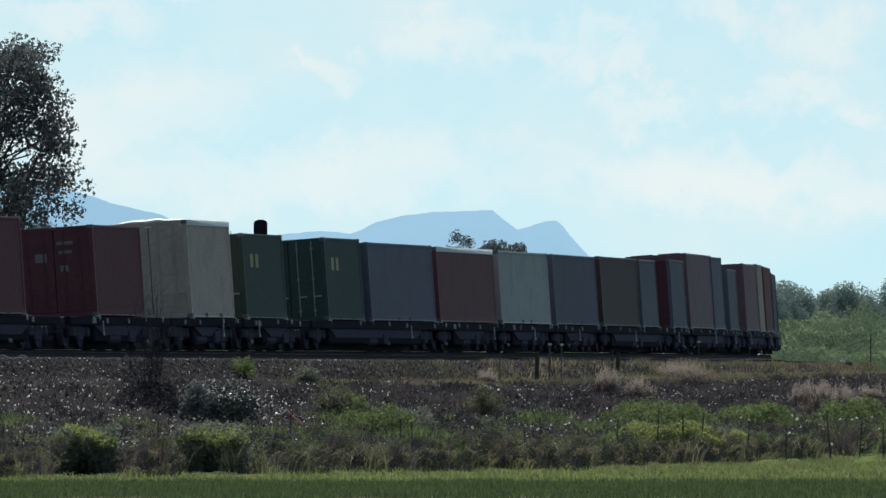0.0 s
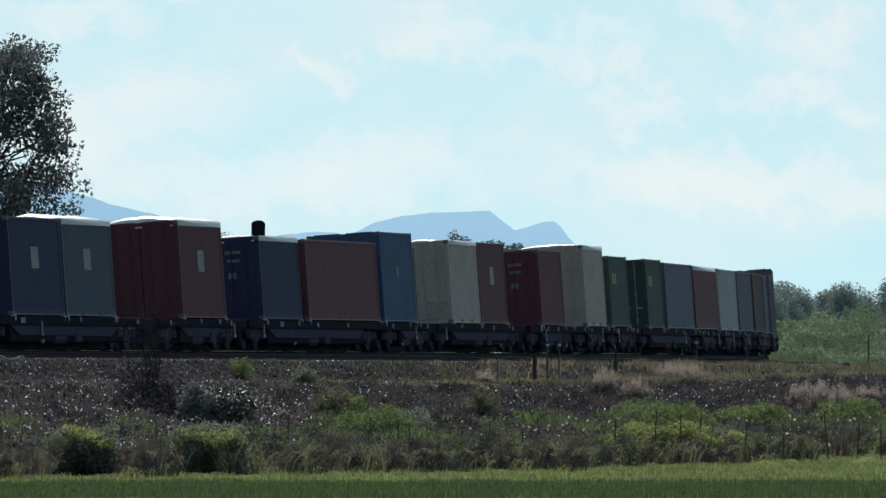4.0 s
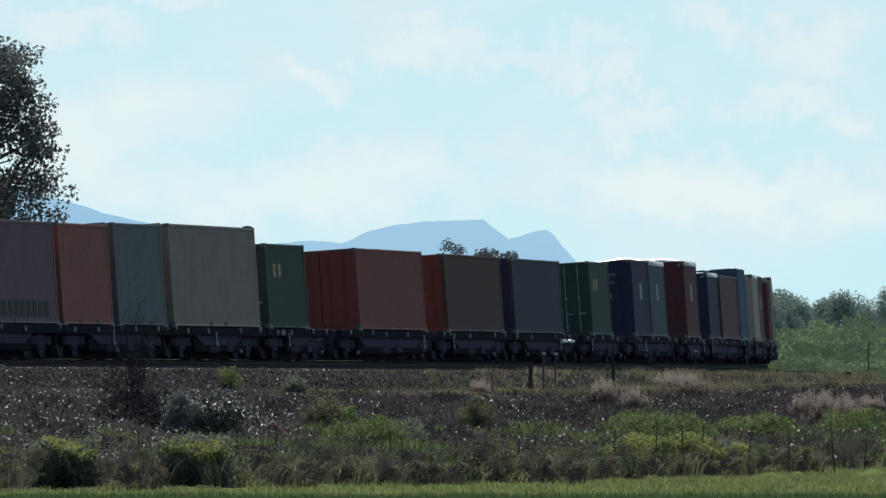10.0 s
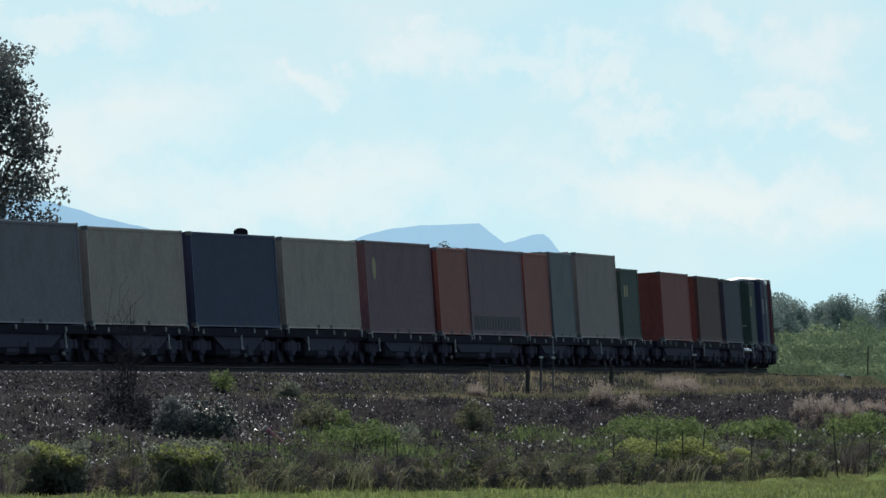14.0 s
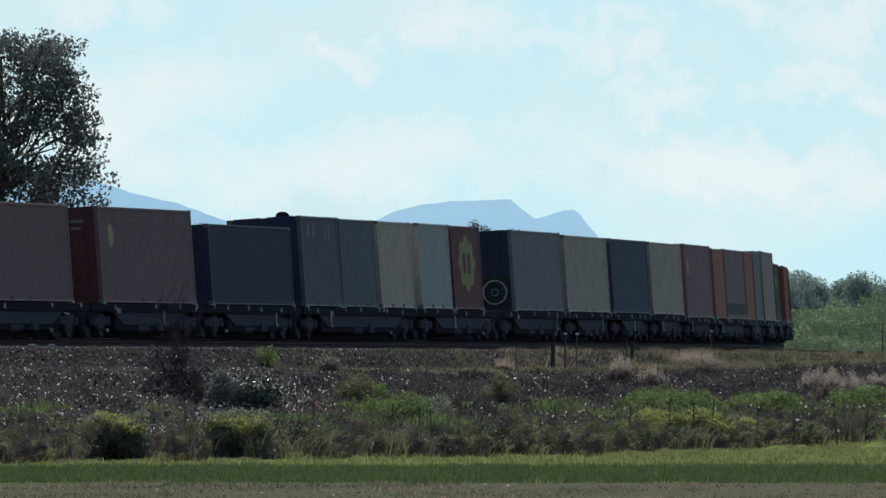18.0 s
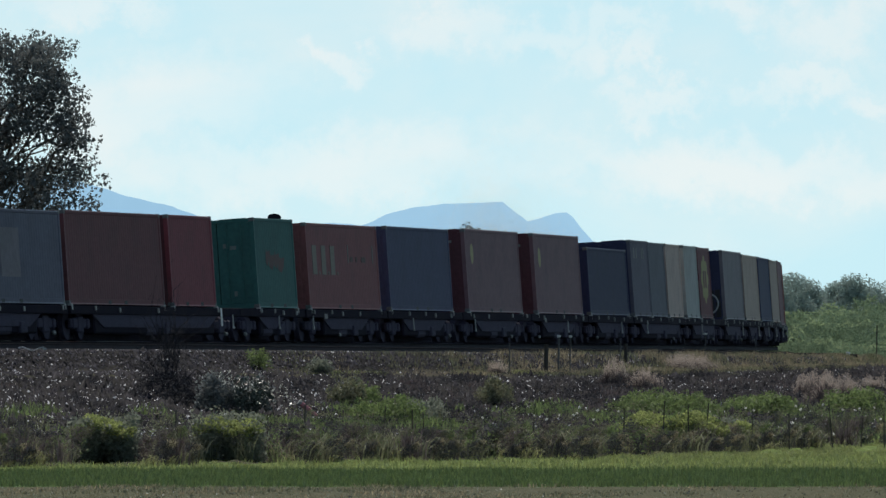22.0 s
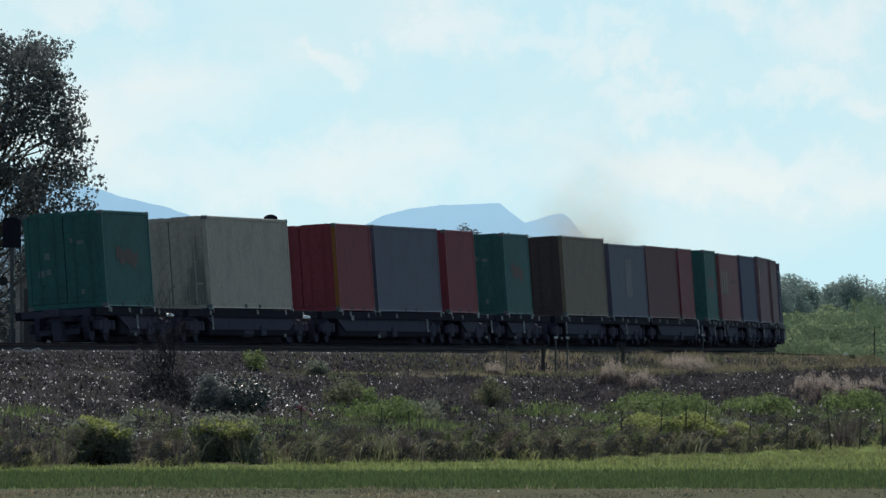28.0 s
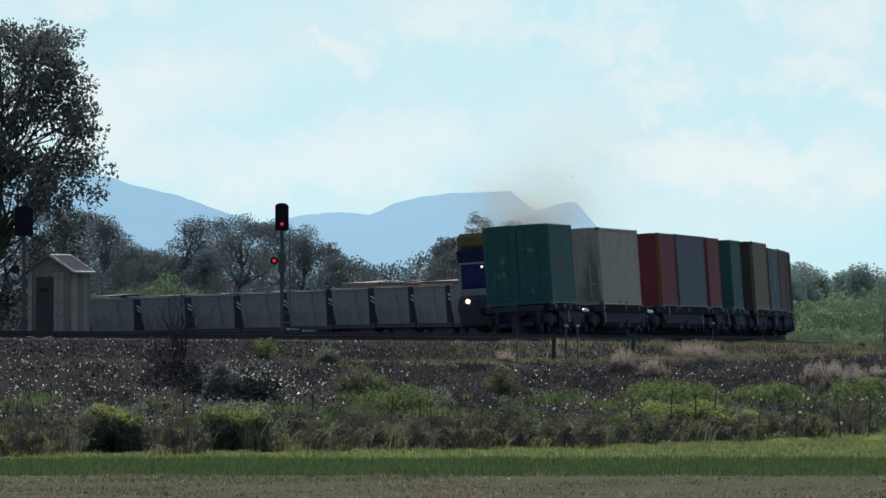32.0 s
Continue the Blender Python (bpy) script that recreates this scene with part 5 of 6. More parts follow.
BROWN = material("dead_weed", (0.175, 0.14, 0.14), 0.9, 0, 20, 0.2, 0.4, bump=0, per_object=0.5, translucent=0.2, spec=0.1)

# a ragged wall of weeds along the fence, in arching tussocks with gaps where the bushes stand
def hedged(u):
    return (np.abs(u - 149) < 66) | (np.abs(u - 375) < 72)


def wall(lo, hi, c, g):
    def pick(u, y, e1, w, d, q):
        e1 = e1 - foot(u) * (1 + 0.5 * q)
        clear = 1.0 - 0.95 * hedged(u)
        return ((e1 > lo) & (e1 < hi) & (w < 0.5) & (d > 6.6)) * np.clip(c + g * q, 0.0, 1) * clear
    return pick


p, k, rng = strew(9000, -80, 1650, wall(1.2, 3.4, 0.08, 1.7), 51, y1=420, fine=3.0)
stuff("fence_weeds", *blades(p, np.clip(0.48 + 0.75 * k, 0.18, 0.92), 0.012, rng, 1.15, 40, 0.16), OLIVE, "tall tangled olive weeds along the fence", "weeds")
p, k, rng = strew(8000, -80, 1650, wall(1.2, 3.4, 0.06, -1.7), 51, y1=420, fine=3.0)
stuff("dead_weeds", *blades(p, np.clip(0.46 - 0.8 * k, 0.18, 0.9), 0.011, rng, 1.0, 44, 0.15), BROWN, "tangled brown dead weeds along the fence", "weeds")
p, k, rng = strew(11000, -80, 1650, wall(1.6, 6.0, 0.22, 1.2), 67, y1=420, fine=4.0)
V, F = leaf_arrays(np.repeat(p, 8, 0) + np.c_[rng.normal(size=(len(p) * 8, 2)) * 0.16, rng.uniform(0.1, 0.85, len(p) * 8)], 14, (0.10, 0.12, 0.10), 0.06, rng, aspect=0.4)
stuff("bushy_weeds", V, F, DARK_WEED, "dark bushy weeds along the fence", "weeds")
def slumped(points, h, w, rng, per, way, wide):
    """Tussocks whose blades arch over and slump the same way."""
    p = np.repeat(points, per, 0)
    n = len(p)
    hh = np.repeat(h, per)[:, None] * rng.uniform(0.5, 1.1, (n, 1))
    p = p + np.c_[rng.normal(size=(n, 2)) * np.repeat(h, per)[:, None] * wide, np.zeros(n)]
    ang = way + rng.normal(size=n) * 0.9
    d = np.c_[np.cos(ang), np.sin(ang), np.zeros(n)]
    side = np.c_[rng.normal(size=(n, 2)), np.zeros(n)]
    side *= w * rng.uniform(0.6, 1.4, (n, 1)) / np.linalg.norm(side, axis=1, keepdims=True)
    up = np.array([0, 0, 1.0])
    a = p + d * hh * 0.18 + up * hh * 0.6
    b = p + d * hh * 0.50 + up * hh * 0.88
    c = p + d * hh * rng.uniform(0.75, 1.0, (n, 1)) + up * hh * rng.uniform(0.45, 0.85, (n, 1))
    V = np.stack([p - side, p + side, a + side * 0.9, a - side * 0.9, b + side * 0.6, b - side * 0.6, c], 1).reshape(-1, 3)
    k = np.arange(n)[:, None] * 7
    F = np.concatenate([k + np.array([t]) for t in ((0, 1, 2), (0, 2, 3), (3, 2, 4), (3, 4, 5), (5, 4, 6))])
    return V, F


# tussocks in rows along the fence, the front ones slumping over the verge
def tussock_row(step, near, far, chance, seed):
    """Places along the fence, about step metres apart, near to far metres up from the edge of the verge."""
    rng = np.random.default_rng(seed)
    u = np.arange(-90, 1680, step * 42)
    u = u + rng.normal(size=len(u)) * step * 15
    t = (u - 784) / 21500
    up = rng.uniform(near, far, len(u)) + foot(u)
    y = (up + BASE_P[0] * BASE_N[0] + BASE_P[1] * BASE_N[1]) / (t * BASE_N[0] + BASE_N[1])
    keep = ~hedged(u) & (rng.uniform(0, 1, len(u)) < chance)
    return np.c_[t * y, y, lay(t * y, y) - 0.02][keep], rng


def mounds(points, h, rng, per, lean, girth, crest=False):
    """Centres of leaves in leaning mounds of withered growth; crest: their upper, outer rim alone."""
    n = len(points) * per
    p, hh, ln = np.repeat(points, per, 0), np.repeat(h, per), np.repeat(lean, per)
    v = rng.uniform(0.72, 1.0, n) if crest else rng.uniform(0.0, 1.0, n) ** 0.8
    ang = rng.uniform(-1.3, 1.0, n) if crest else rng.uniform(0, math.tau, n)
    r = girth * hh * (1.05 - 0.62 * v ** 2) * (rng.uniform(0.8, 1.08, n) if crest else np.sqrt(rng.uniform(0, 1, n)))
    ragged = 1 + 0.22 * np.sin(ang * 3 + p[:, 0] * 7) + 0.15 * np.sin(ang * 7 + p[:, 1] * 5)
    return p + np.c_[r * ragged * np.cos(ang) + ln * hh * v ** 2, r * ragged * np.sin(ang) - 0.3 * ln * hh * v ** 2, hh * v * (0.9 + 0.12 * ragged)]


def mound_row(name, step, near, far, chance, seed, lo, hi, per, mat, rim, label, girth=0.42):
    p, rng = tussock_row(step, near, far, chance, seed)
    hh = rng.uniform(lo, hi, len(p))
    lean = rng.uniform(0.1, 0.75, len(p))
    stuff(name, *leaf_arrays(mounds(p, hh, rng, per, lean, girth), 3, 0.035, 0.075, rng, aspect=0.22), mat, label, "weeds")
    # the rim gets a paler leaf colour in place of backlight
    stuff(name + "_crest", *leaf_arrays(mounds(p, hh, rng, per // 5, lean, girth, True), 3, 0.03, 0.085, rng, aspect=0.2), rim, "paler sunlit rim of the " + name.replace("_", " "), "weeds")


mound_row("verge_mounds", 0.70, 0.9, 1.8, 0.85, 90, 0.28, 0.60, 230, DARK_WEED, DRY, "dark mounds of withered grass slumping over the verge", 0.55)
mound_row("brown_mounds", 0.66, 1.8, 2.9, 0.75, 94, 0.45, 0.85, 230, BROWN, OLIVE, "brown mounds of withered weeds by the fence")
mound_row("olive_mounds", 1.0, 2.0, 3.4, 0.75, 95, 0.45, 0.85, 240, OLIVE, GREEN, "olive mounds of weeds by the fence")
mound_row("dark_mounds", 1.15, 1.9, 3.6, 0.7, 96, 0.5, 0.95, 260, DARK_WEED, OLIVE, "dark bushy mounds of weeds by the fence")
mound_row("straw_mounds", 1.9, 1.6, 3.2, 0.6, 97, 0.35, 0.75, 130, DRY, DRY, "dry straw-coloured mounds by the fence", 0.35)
p, rng = tussock_row(0.7, 1.0, 3.0, 0.8, 98)
stuff("arching_blades", *slumped(p, rng.uniform(0.4, 0.8, len(p)), 0.012, rng, 34, -0.5, 0.30), OLIVE, "olive arching blades above the mounds", "grass")
p, rng = tussock_row(0.75, 0.7, 1.5, 0.6, 99)
stuff("pale_arching_blades", *slumped(p, rng.uniform(0.14, 0.42, len(p)), 0.012, rng, 34, -0.3, 0.34), PALE_BLADE, "pale yellow-green blades slumping over the verge", "grass")
p, k, rng = strew(46000, -80, 1650, wall(0.9, 5.5, 0.03, 1.5), 66, y1=420, fine=2.0)
V, F = leaf_arrays(np.repeat(p, 3, 0) + np.c_[np.zeros((len(p) * 3, 2)), rng.uniform(0.05, 0.7, len(p) * 3)], 7, (0.12, 0.14, 0.10), 0.06, rng, aspect=0.5)
stuff("leafy_weeds", V, F, GREEN, "leafy green weeds at the foot of the fence", "weeds")
p, k, rng = strew(26000, -80, 1650, lambda u, y, e1, w, d, q: ((w > 0.2) & (w < 0.62) & (e1 > 3.0) & (d > 6.6)) * np.clip(0.25 + 1.4 * q, 0.05, 1), 59, fine=1.6)
V, F = leaf_arrays(np.repeat(p, 3, 0) + np.c_[np.zeros((len(p) * 3, 2)), np.repeat(np.clip(0.3 + 0.4 * k, 0.1, 0.6), 3) * rng.uniform(0.05, 0.95, len(p) * 3)], 6, (0.11, 0.15, 0.08), 0.075, rng, aspect=0.35)
p2, k2, rng2 = strew(20000, -80, 1650, lambda u, y, e1, w, d, q: ((w > 0.3) & (w < 0.97) & (e1 > 3.0) & (d > 6.4)) * np.clip(0.0 + 1.4 * q, 0, 1), 68, 285, 480, fine=2.4)
V2, F2 = leaf_arrays(np.repeat(p2, 6, 0) + np.c_[rng2.normal(size=(len(p2) * 6, 2)) * 0.14, np.repeat(np.clip(0.15 + 0.5 * k2, 0.08, 0.4), 6) * rng2.uniform(0.1, 1, len(p2) * 6)], 10, (0.08, 0.12, 0.06), 0.055, rng2, aspect=0.35)
stuff("slope_weeds", V2, F2, SLOPE_WEED, "dark straggling weeds among the stones", "weeds")
p2, k2, rng2 = strew(9000, -80, 1650, lambda u, y, e1, w, d, q: ((w > 0.3) & (w < 0.92) & (e1 > 3.0) & (d > 6.4)) * np.clip(0.02 + 0.9 * q, 0, 1) * np.clip((u - 350) / 400, 0.15, 1), 69, 285, 480, fine=2.0)
stuff("slope_tussocks", *blades(p2, np.clip(0.2 + 0.3 * k2, 0.1, 0.4), 0.010, rng2, 1.2, 22, 0.12), BROWN, "low dead tussocks on the stony slope", "grass")
stuff("bank_weeds", V, F, OLIVE, "low tangled olive weeds on the bank", "weeds")
p, k, rng = strew(20000, -80, 1650, wall(1.2, 6.0, 0.05, 0.9), 52, y1=420, fine=2.0)
stuff("dry_weed_stalks", *blades(p, 0.5 + 0.3 * k, 0.008, rng, 0.9, 3), DRY, "dry straw-coloured stalks among the weeds", "grass")
p, k, rng = strew(20000, -80, 1650, wall(0.9, 2.6, 0.1, 1.2), 60, y1=420, fine=2.0)
stuff("verge_tufts", *blades(p, 0.30 + 0.2 * k, 0.011, rng, 1.1, 4), GREEN, "leaning green grass tufts at the foot of the fence", "grass")
p, k, rng = strew(80000, -80, 1650, lambda u, y, e1, w, d, q: ((w > 0.40) & (d > 6.0)) * np.clip(0.55 + q, 0, 1), 63)
stuff("dead_twigs", *blades(p, 0.15 + 0.10 * k, 0.012, rng, 1.3, 3), TWIG, "short dead brown weeds among the stones", "weeds")
p, k, rng = strew(150000, -80, 1650, lambda u, y, e1, w, d, q: ((w > 0.25) & (w < 0.72) & (d > 6.6)) * np.clip(-0.10 + q * 1.6 + 0.30 * (u > 520) * (w < 0.58) + 0.32 * (u > 1080) * (w < 0.62) + 0.2 * (np.abs(u - 660) < 110), 0, 0.9), 53)
stuff("green_weeds", *blades(p, 0.24 + 0.2 * k, 0.014, rng, 0.9, 5), GREEN, "patches of green weeds on the stony bank", "weeds")
p, k, rng = strew(170000, 440, 1700, lambda u, y, e1, w, d, q: ((d < 7.6) & (d > 4.1)) * np.clip(0.36 + q, 0, 1) * np.clip((u - 430) / 400, 0, 1), 54, 300, 640)
stuff("bank_top_grass", *blades(p, (0.24 + 0.14 * k) * np.interp(784 + 21500 * p[:, 0] / p[:, 1], [700, 1050], [0.5, 1.0]), 0.010, rng, 0.9, 5), DRY, "dry tufted grass on the bank top", "grass")
p, k, rng = strew(170000, 400, 1700, lambda u, y, e1, w, d, q: ((d < 7.8) & (d > 4.1)) * np.clip(0.45 - q, 0, 1) * np.clip((u - 420) / 120, 0, 1), 55, 300, 640)
stuff("bank_top_weeds", *blades(p, (0.22 - 0.1 * k) * np.interp(784 + 21500 * p[:, 0] / p[:, 1], [700, 1050], [0.5, 1.0]), 0.012, rng, 0.8, 5), OLIVE, "olive weeds on the bank top", "weeds")
p, k, rng = strew(110000, 430, 1650, lambda u, y, e1, w, d, q: ((d < 7.0) & (d > 4.9)) * np.clip(q * 1.2 + 0.8 * (u > 480) * (u < 700), 0, 1) * ((d > 5.4) | (u > 900)), 64, 320, 480)
stuff("bank_top_green", *blades(p, 0.13 + 0.1 * k, 0.012, rng, 0.8, 5), LUSH, "green grass patches on the bank top", "grass")
p, k, rng = strew(60000, -80, 1650, lambda u, y, e1, w, d, q: ((e1 < 1.4 + 0.6 * np.clip((u - 1000) / 200, 0, 1) + foot(u) * (1 + 0.4 * q)) & (y > 255.5) & (d > 6.6)) * 0.9, 56, fine=3.0)
stuff("lush_verge", *blades(p, 0.12 + 0.16 * k, 0.012, rng, 1.2, 5), LUSH, "bright yellow-green grass verge below the fence", "grass")
p, k, rng = strew(80000, 1060, 1650, lambda u, y, e1, w, d, q: ((e1 > -1) & (e1 < 1.2 + foot(u) * (1.2 + 0.6 * q)) & (d > 6.6)) * 0.95, 56, 262, 380, fine=3.0)
stuff("rising_verge", *blades(p, 0.12 + 0.14 * k, 0.013, rng, 1.3, 5), LUSH, "bright yellow-green grass running up the bank", "grass")
p, k, rng = strew(80000, -80, 1650, lambda u, y, e1, w, d, q: ((y < 256.5) & (y > 224.5)) * 0.9, 57)
stuff("field_grass", *blades(p, 0.15 + 0.05 * k, 0.014, rng, 0.6, 5), FIELD, "dark green young grass strip in the field", "grass")
p, k, rng = strew(60000, -80, 1650, lambda u, y, e1, w, d, q: (y < 226) * np.clip(0.25 + q, 0.02, 1), 58)
stuff("stubble", *blades(p, 0.07 + 0.06 * k, 0.012, rng, 1.2, 4), DRY, "thin pale stubble on the brown field", "grass")
p, k, rng = strew(2600, -80, 1650, lambda u, y, e1, w, d, q: (y < 222) * np.clip(0.2 + q, 0, 1), 92)
stuff("field_clods", *blades(p, 0.06, 0.03, rng, 1.5, 3), DARK_WEED, "small dark clods and weeds on the field", "clods")
p, k, rng = strew(2200, -80, 1650, lambda u, y, e1, w, d, q: (y < 224) * np.clip(0.1 + q, 0, 1), 93)
V, F = leaf_arrays(p + np.array([0, 0, 0.04]), 2, 0.012, 0.05, rng, aspect=0.6)
stuff("field_flecks", V, F, PETAL, "tiny pale flowers on the brown field", "flowers")
p, k, rng = strew(40000, -80, 1650, lambda u, y, e1, w, d, q: (y < 226) * np.clip(0.3 - q, 0.02, 1), 65)
stuff("field_weeds", *blades(p, 0.07 - 0.05 * k, 0.014, rng, 1.2, 4), OLIVE, "low olive weeds in the brown field", "weeds")


p, k, rng = strew(9000, 640, 1650, lambda u, y, e1, w, d, q: ((w > 0.12) & (w < 0.60) & (d > 6.6)) * np.clip(0.05 + 0.5 * q, 0, 1) * np.clip((u - 700) / 500, 0.05, 1), 70, fine=1.5)
V, F = leaf_arrays(p + np.c_[np.zeros((len(p), 2)), rng.uniform(0.2, 0.55, len(p))], 4, 0.018, 0.075, rng, aspect=0.8)
stuff("white_flowers", V, F, PETAL, "small white flower heads among the weeds", "flowers")


def stones(p, size, rng):
    n = len(p)
    base = np.array([(1, 0, 0), (0, 1, 0), (-1, 0, 0), (0, -1, 0), (0, 0, 1)], float)
    tri = np.array([(0, 1, 4), (1, 2, 4), (2, 3, 4), (3, 0, 4)])      # they sit in the ground
    s = size * rng.lognormal(0, 0.38, (n, 1, 1))
    ang = rng.uniform(0, math.tau, n)
    ca, sa = np.cos(ang), np.sin(ang)
    v = base[None] * rng.uniform(0.55, 1.25, (n, 5, 3)) - np.array([0, 0, 0.55]) * (base[:, 2:] < 0.5)
    v = np.stack([v[..., 0] * ca[:, None] - v[..., 1] * sa[:, None], v[..., 0] * sa[:, None] + v[..., 1] * ca[:, None], v[..., 2] * 0.8], -1)
    V = (p[:, None, :] + np.array([0, 0, 0.05]) + v * s).reshape(-1, 3)
    F = (np.arange(n)[:, None, None] * 5 + tri[None]).reshape(-1, 3)
    return V, F


p, k, rng = strew(1200000, -80, 1650, lambda u, y, e1, w, d, q: ((w > 0.42) & (d > 6.6)) * np.clip(0.8 - 0.6 * q + 0.3 * (u < 480), 0, 1) * (0.5 + 0.5 * (u < 500)), 61, 285, 500)
rnd = rng.uniform(0, 1, len(p))
stuff("pale_stones", *stones(p[rnd < 0.020] + np.array([0, 0, 0.07]), 0.028, rng), PALE_STONE, "scattered pale stones on the bank", "stones")
big = (rnd >= 0.03) & (rnd < 0.24)
stuff("large_bank_stones", *stones(p[big], 0.10, rng), STONE, "rough dark stones on the railway bank", "stones")
stuff("bank_stones", *stones(p[rnd >= 0.80], 0.05, rng), STONE, "loose grey stones on the railway bank", "stones")
p, k, rng = strew(900000, -80, 1500, lambda u, y, e1, w, d, q: ((d < 6.8) & (d > 3.8)) * (0.9 - 0.6 * (u > 480) * (d > 5.0)), 62, 300, 560)
rnd = rng.uniform(0, 1, len(p))
stuff("pale_ballast", *stones(p[rnd < 0.045] + np.array([0, 0, 0.03]), 0.019, rng), PALE_STONE, "pale stones in the ballast", "stones")
stuff("ballast_stones", *stones(p[rnd >= 0.07], 0.042, rng), BALLAST, "brown-grey ballast stones beside the near track", "stones")


def plume(x, y, w, h, label, seed):
    rng = np.random.default_rng(seed)
    ob = tagged(new("plume_grass"), label, "grass tuft", "pale grass tufts")
    ob.matrix_basis = pose(x, y, float(lay(x, y)) - 0.02)
    n = int(46 * w) + 14
    r = rng.normal(size=(n, 2)) * 0.42
    pts = np.c_[r[:, :1] * w * 0.55, r[:, 1:] * w, np.zeros(n)]
    hs = h * np.exp(-1.1 * (r ** 2).sum(1)) * rng.uniform(0.7, 1.25, n)
    V, F = blades(pts, hs * 0.8, 0.012, rng, 1.0, 24)
    part("stalks", bulk("stalks", V, F, BROWN), ob)
    heads = pts + np.c_[rng.normal(size=(n, 2)) * 0.12, hs * 0.92]
    V, F = leaf_arrays(np.repeat(heads, 3, 0) + rng.normal(size=(3 * n, 3)) * np.array([0.06, 0.06, 0.08]), 20, (0.035, 0.05, 0.085), 0.05, rng, aspect=0.22)
    part("plumes", bulk("plumes", V, F, PLUME), ob, "pale feathery seed heads")


plume(5.1, 374.0, 0.9, 0.72, "pale feathery grass tuft on the bank edge", 71)
plume(5.95, 369.0, 0.85, 0.6, "pale feathery grass tuft on the bank edge", 72)
plume(7.9, 429.0, 1.5, 0.42, "low straw-pale grass tuft near the track", 73)
plume(9.0, 437.0, 1.2, 0.42, "low straw-pale grass tuft near the track", 74)
plume(11.95, 363.5, 1.15, 0.8, "broad pale feathery grass clump on the bank", 75)
plume(11.5, 366.0, 1.1, 0.85, "pale feathery grass tuft on the bank", 77)
plume(1.36, 385.7, 0.6, 0.35, "small whitish grass tuft on the bank top", 78)
plume(11.15, 374.0, 1.1, 0.7, "broad pale feathery grass clump on the bank", 80)
plume(8.4, 433.0, 1.6, 0.45, "low straw-pale grass tuft near the track", 81)
plume(14.0, 400.0, 1.2, 0.32, "pale dry grass tuft on the bank", 79)


# ---- coal train that comes the other way on the far line ----
HOPPER_GREY = material("hopper_grey", (0.185, 0.182, 0.20), 0.75, 0.1, 6, 0.3, 0.55, stain_col=(0.10, 0.095, 0.105), stain_amt=0.9, bump=0.1)
HOPPER_RIM = material("worn_hopper_rim", (0.20, 0.19, 0.185), 0.8, 0, 12, 0.4, 1.5, stain_amt=0.7, spec=0.1)
COAL_TRAIN = []      # (thing, metres along the line at the clip's end)
PITCH = 15.95


def hopper_meshes():
    half, zt, zb, le = 1.45, 3.2, 1.0, 6.75
    bm = bmesh.new()
    pts = [(-le, zt), (le, zt), (le, 1.9), (6.2, zb), (-6.2, zb), (-le, 1.9)]
    rings = []
    for x in (-half, half):
        rings.append([bm.verts.new((x * (1.0 if z > zb + 0.1 else 0.95), y, z)) for y, z in pts])
    k = len(pts)
    for r in rings:
        for quad in ((r[0], r[1], r[2], r[5]), (r[5], r[2], r[3], r[4])):
            bm.faces.new(quad if r is rings[1] else quad[::-1])
    for i in (2, 3, 4):
        bm.faces.new((rings[0][i], rings[0][i + 1], rings[1][i + 1], rings[1][i]))
    floor = [bm.verts.new((x, y, zt - 0.35)) for x, y in ((-half + 0.08, -le + 0.1), (half - 0.08, -le + 0.1), (half - 0.08, le - 0.1), (-half + 0.08, le - 0.1))]
    bm.faces.new(floor)
    body = done("body", bm, HOPPER_GREY)
    # ends darker than the body: shade between hoppers put into their colour
    end = boxes("end_wall", STEEL_DARK, (-half, le - 0.01, 1.85, half, le + 0.05, zt), (-0.6, le + 0.05, 1.9, -0.45, le + 0.15, zt - 0.1), (0.45, le + 0.05, 1.9, 0.6, le + 0.15, zt - 0.1))
    top = boxes("top_rail", HOPPER_RIM, (half - 0.07, -le, zt - 0.02, half + 0.05, le, zt + 0.05), bevel=0.015)
    frame_me = boxes("underframe", STEEL_DARK, (-1.3, -7.6, 0.75, 1.3, 7.6, 1.05), (-0.5, -7.6, 1.0, 0.5, -6.0, 2.0), (-0.5, 6.0, 1.0, 0.5, 7.6, 2.0), (-0.9, -3.4, 0.35, 0.9, 3.4, 1.1), bevel=0.02)
    bm = bmesh.new()
    cyl_bm(bm, (0.75, 7.5, 2.0), (1.4, 7.5, 2.5), 0.04, seg=6)
    ladder = done("ladder_bar", bm, WHITE_PAINT)
    return body, top, frame_me, ladder, end


def build_coal_train():
    body, top, frame_me, ladder, end = hopper_meshes()
    first = None
    for i in range(25):
        s = 188.2 + PITCH * i
        if first is None:
            ob = tagged(new("coal_hopper"), "grey steel coal hopper wagon with sloping ends", "railway wagon", "coal hoppers")
            part("body", body, ob)
            part("underframe", frame_me, ob)
            for sy in (-1, 1):
                part("top_rail", top, ob, at=pose(0, 0, 0, 0, 0, 0 if sy > 0 else 180))
                part("end_wall", end, ob, "dark end wall", at=pose(0, 0, 0, 0, 0, 0 if sy > 0 else 180))
                for up in (0, 0.25):
                    part("ladder_bar", ladder, ob, "white-painted end ladder bar", at=pose(0, 0, up, 0, 0, 0 if sy > 0 else 180))
                b = part("bogie", BOGIE, ob, at=pose(0, sy * 5.4, 0))
                for y in (-0.88, 0.88):
                    for sx in (-1, 1):
                        part("wheel", WHEEL, b, at=pose(sx * 0.76, y, WHEEL_R + 0.005, 0, 0, 0 if sx > 0 else 180))
            first = ob
        else:
            ob = copy_thing(first, pose(0, 0, 0))
        COAL_TRAIN.append((ob, s))


build_coal_train()

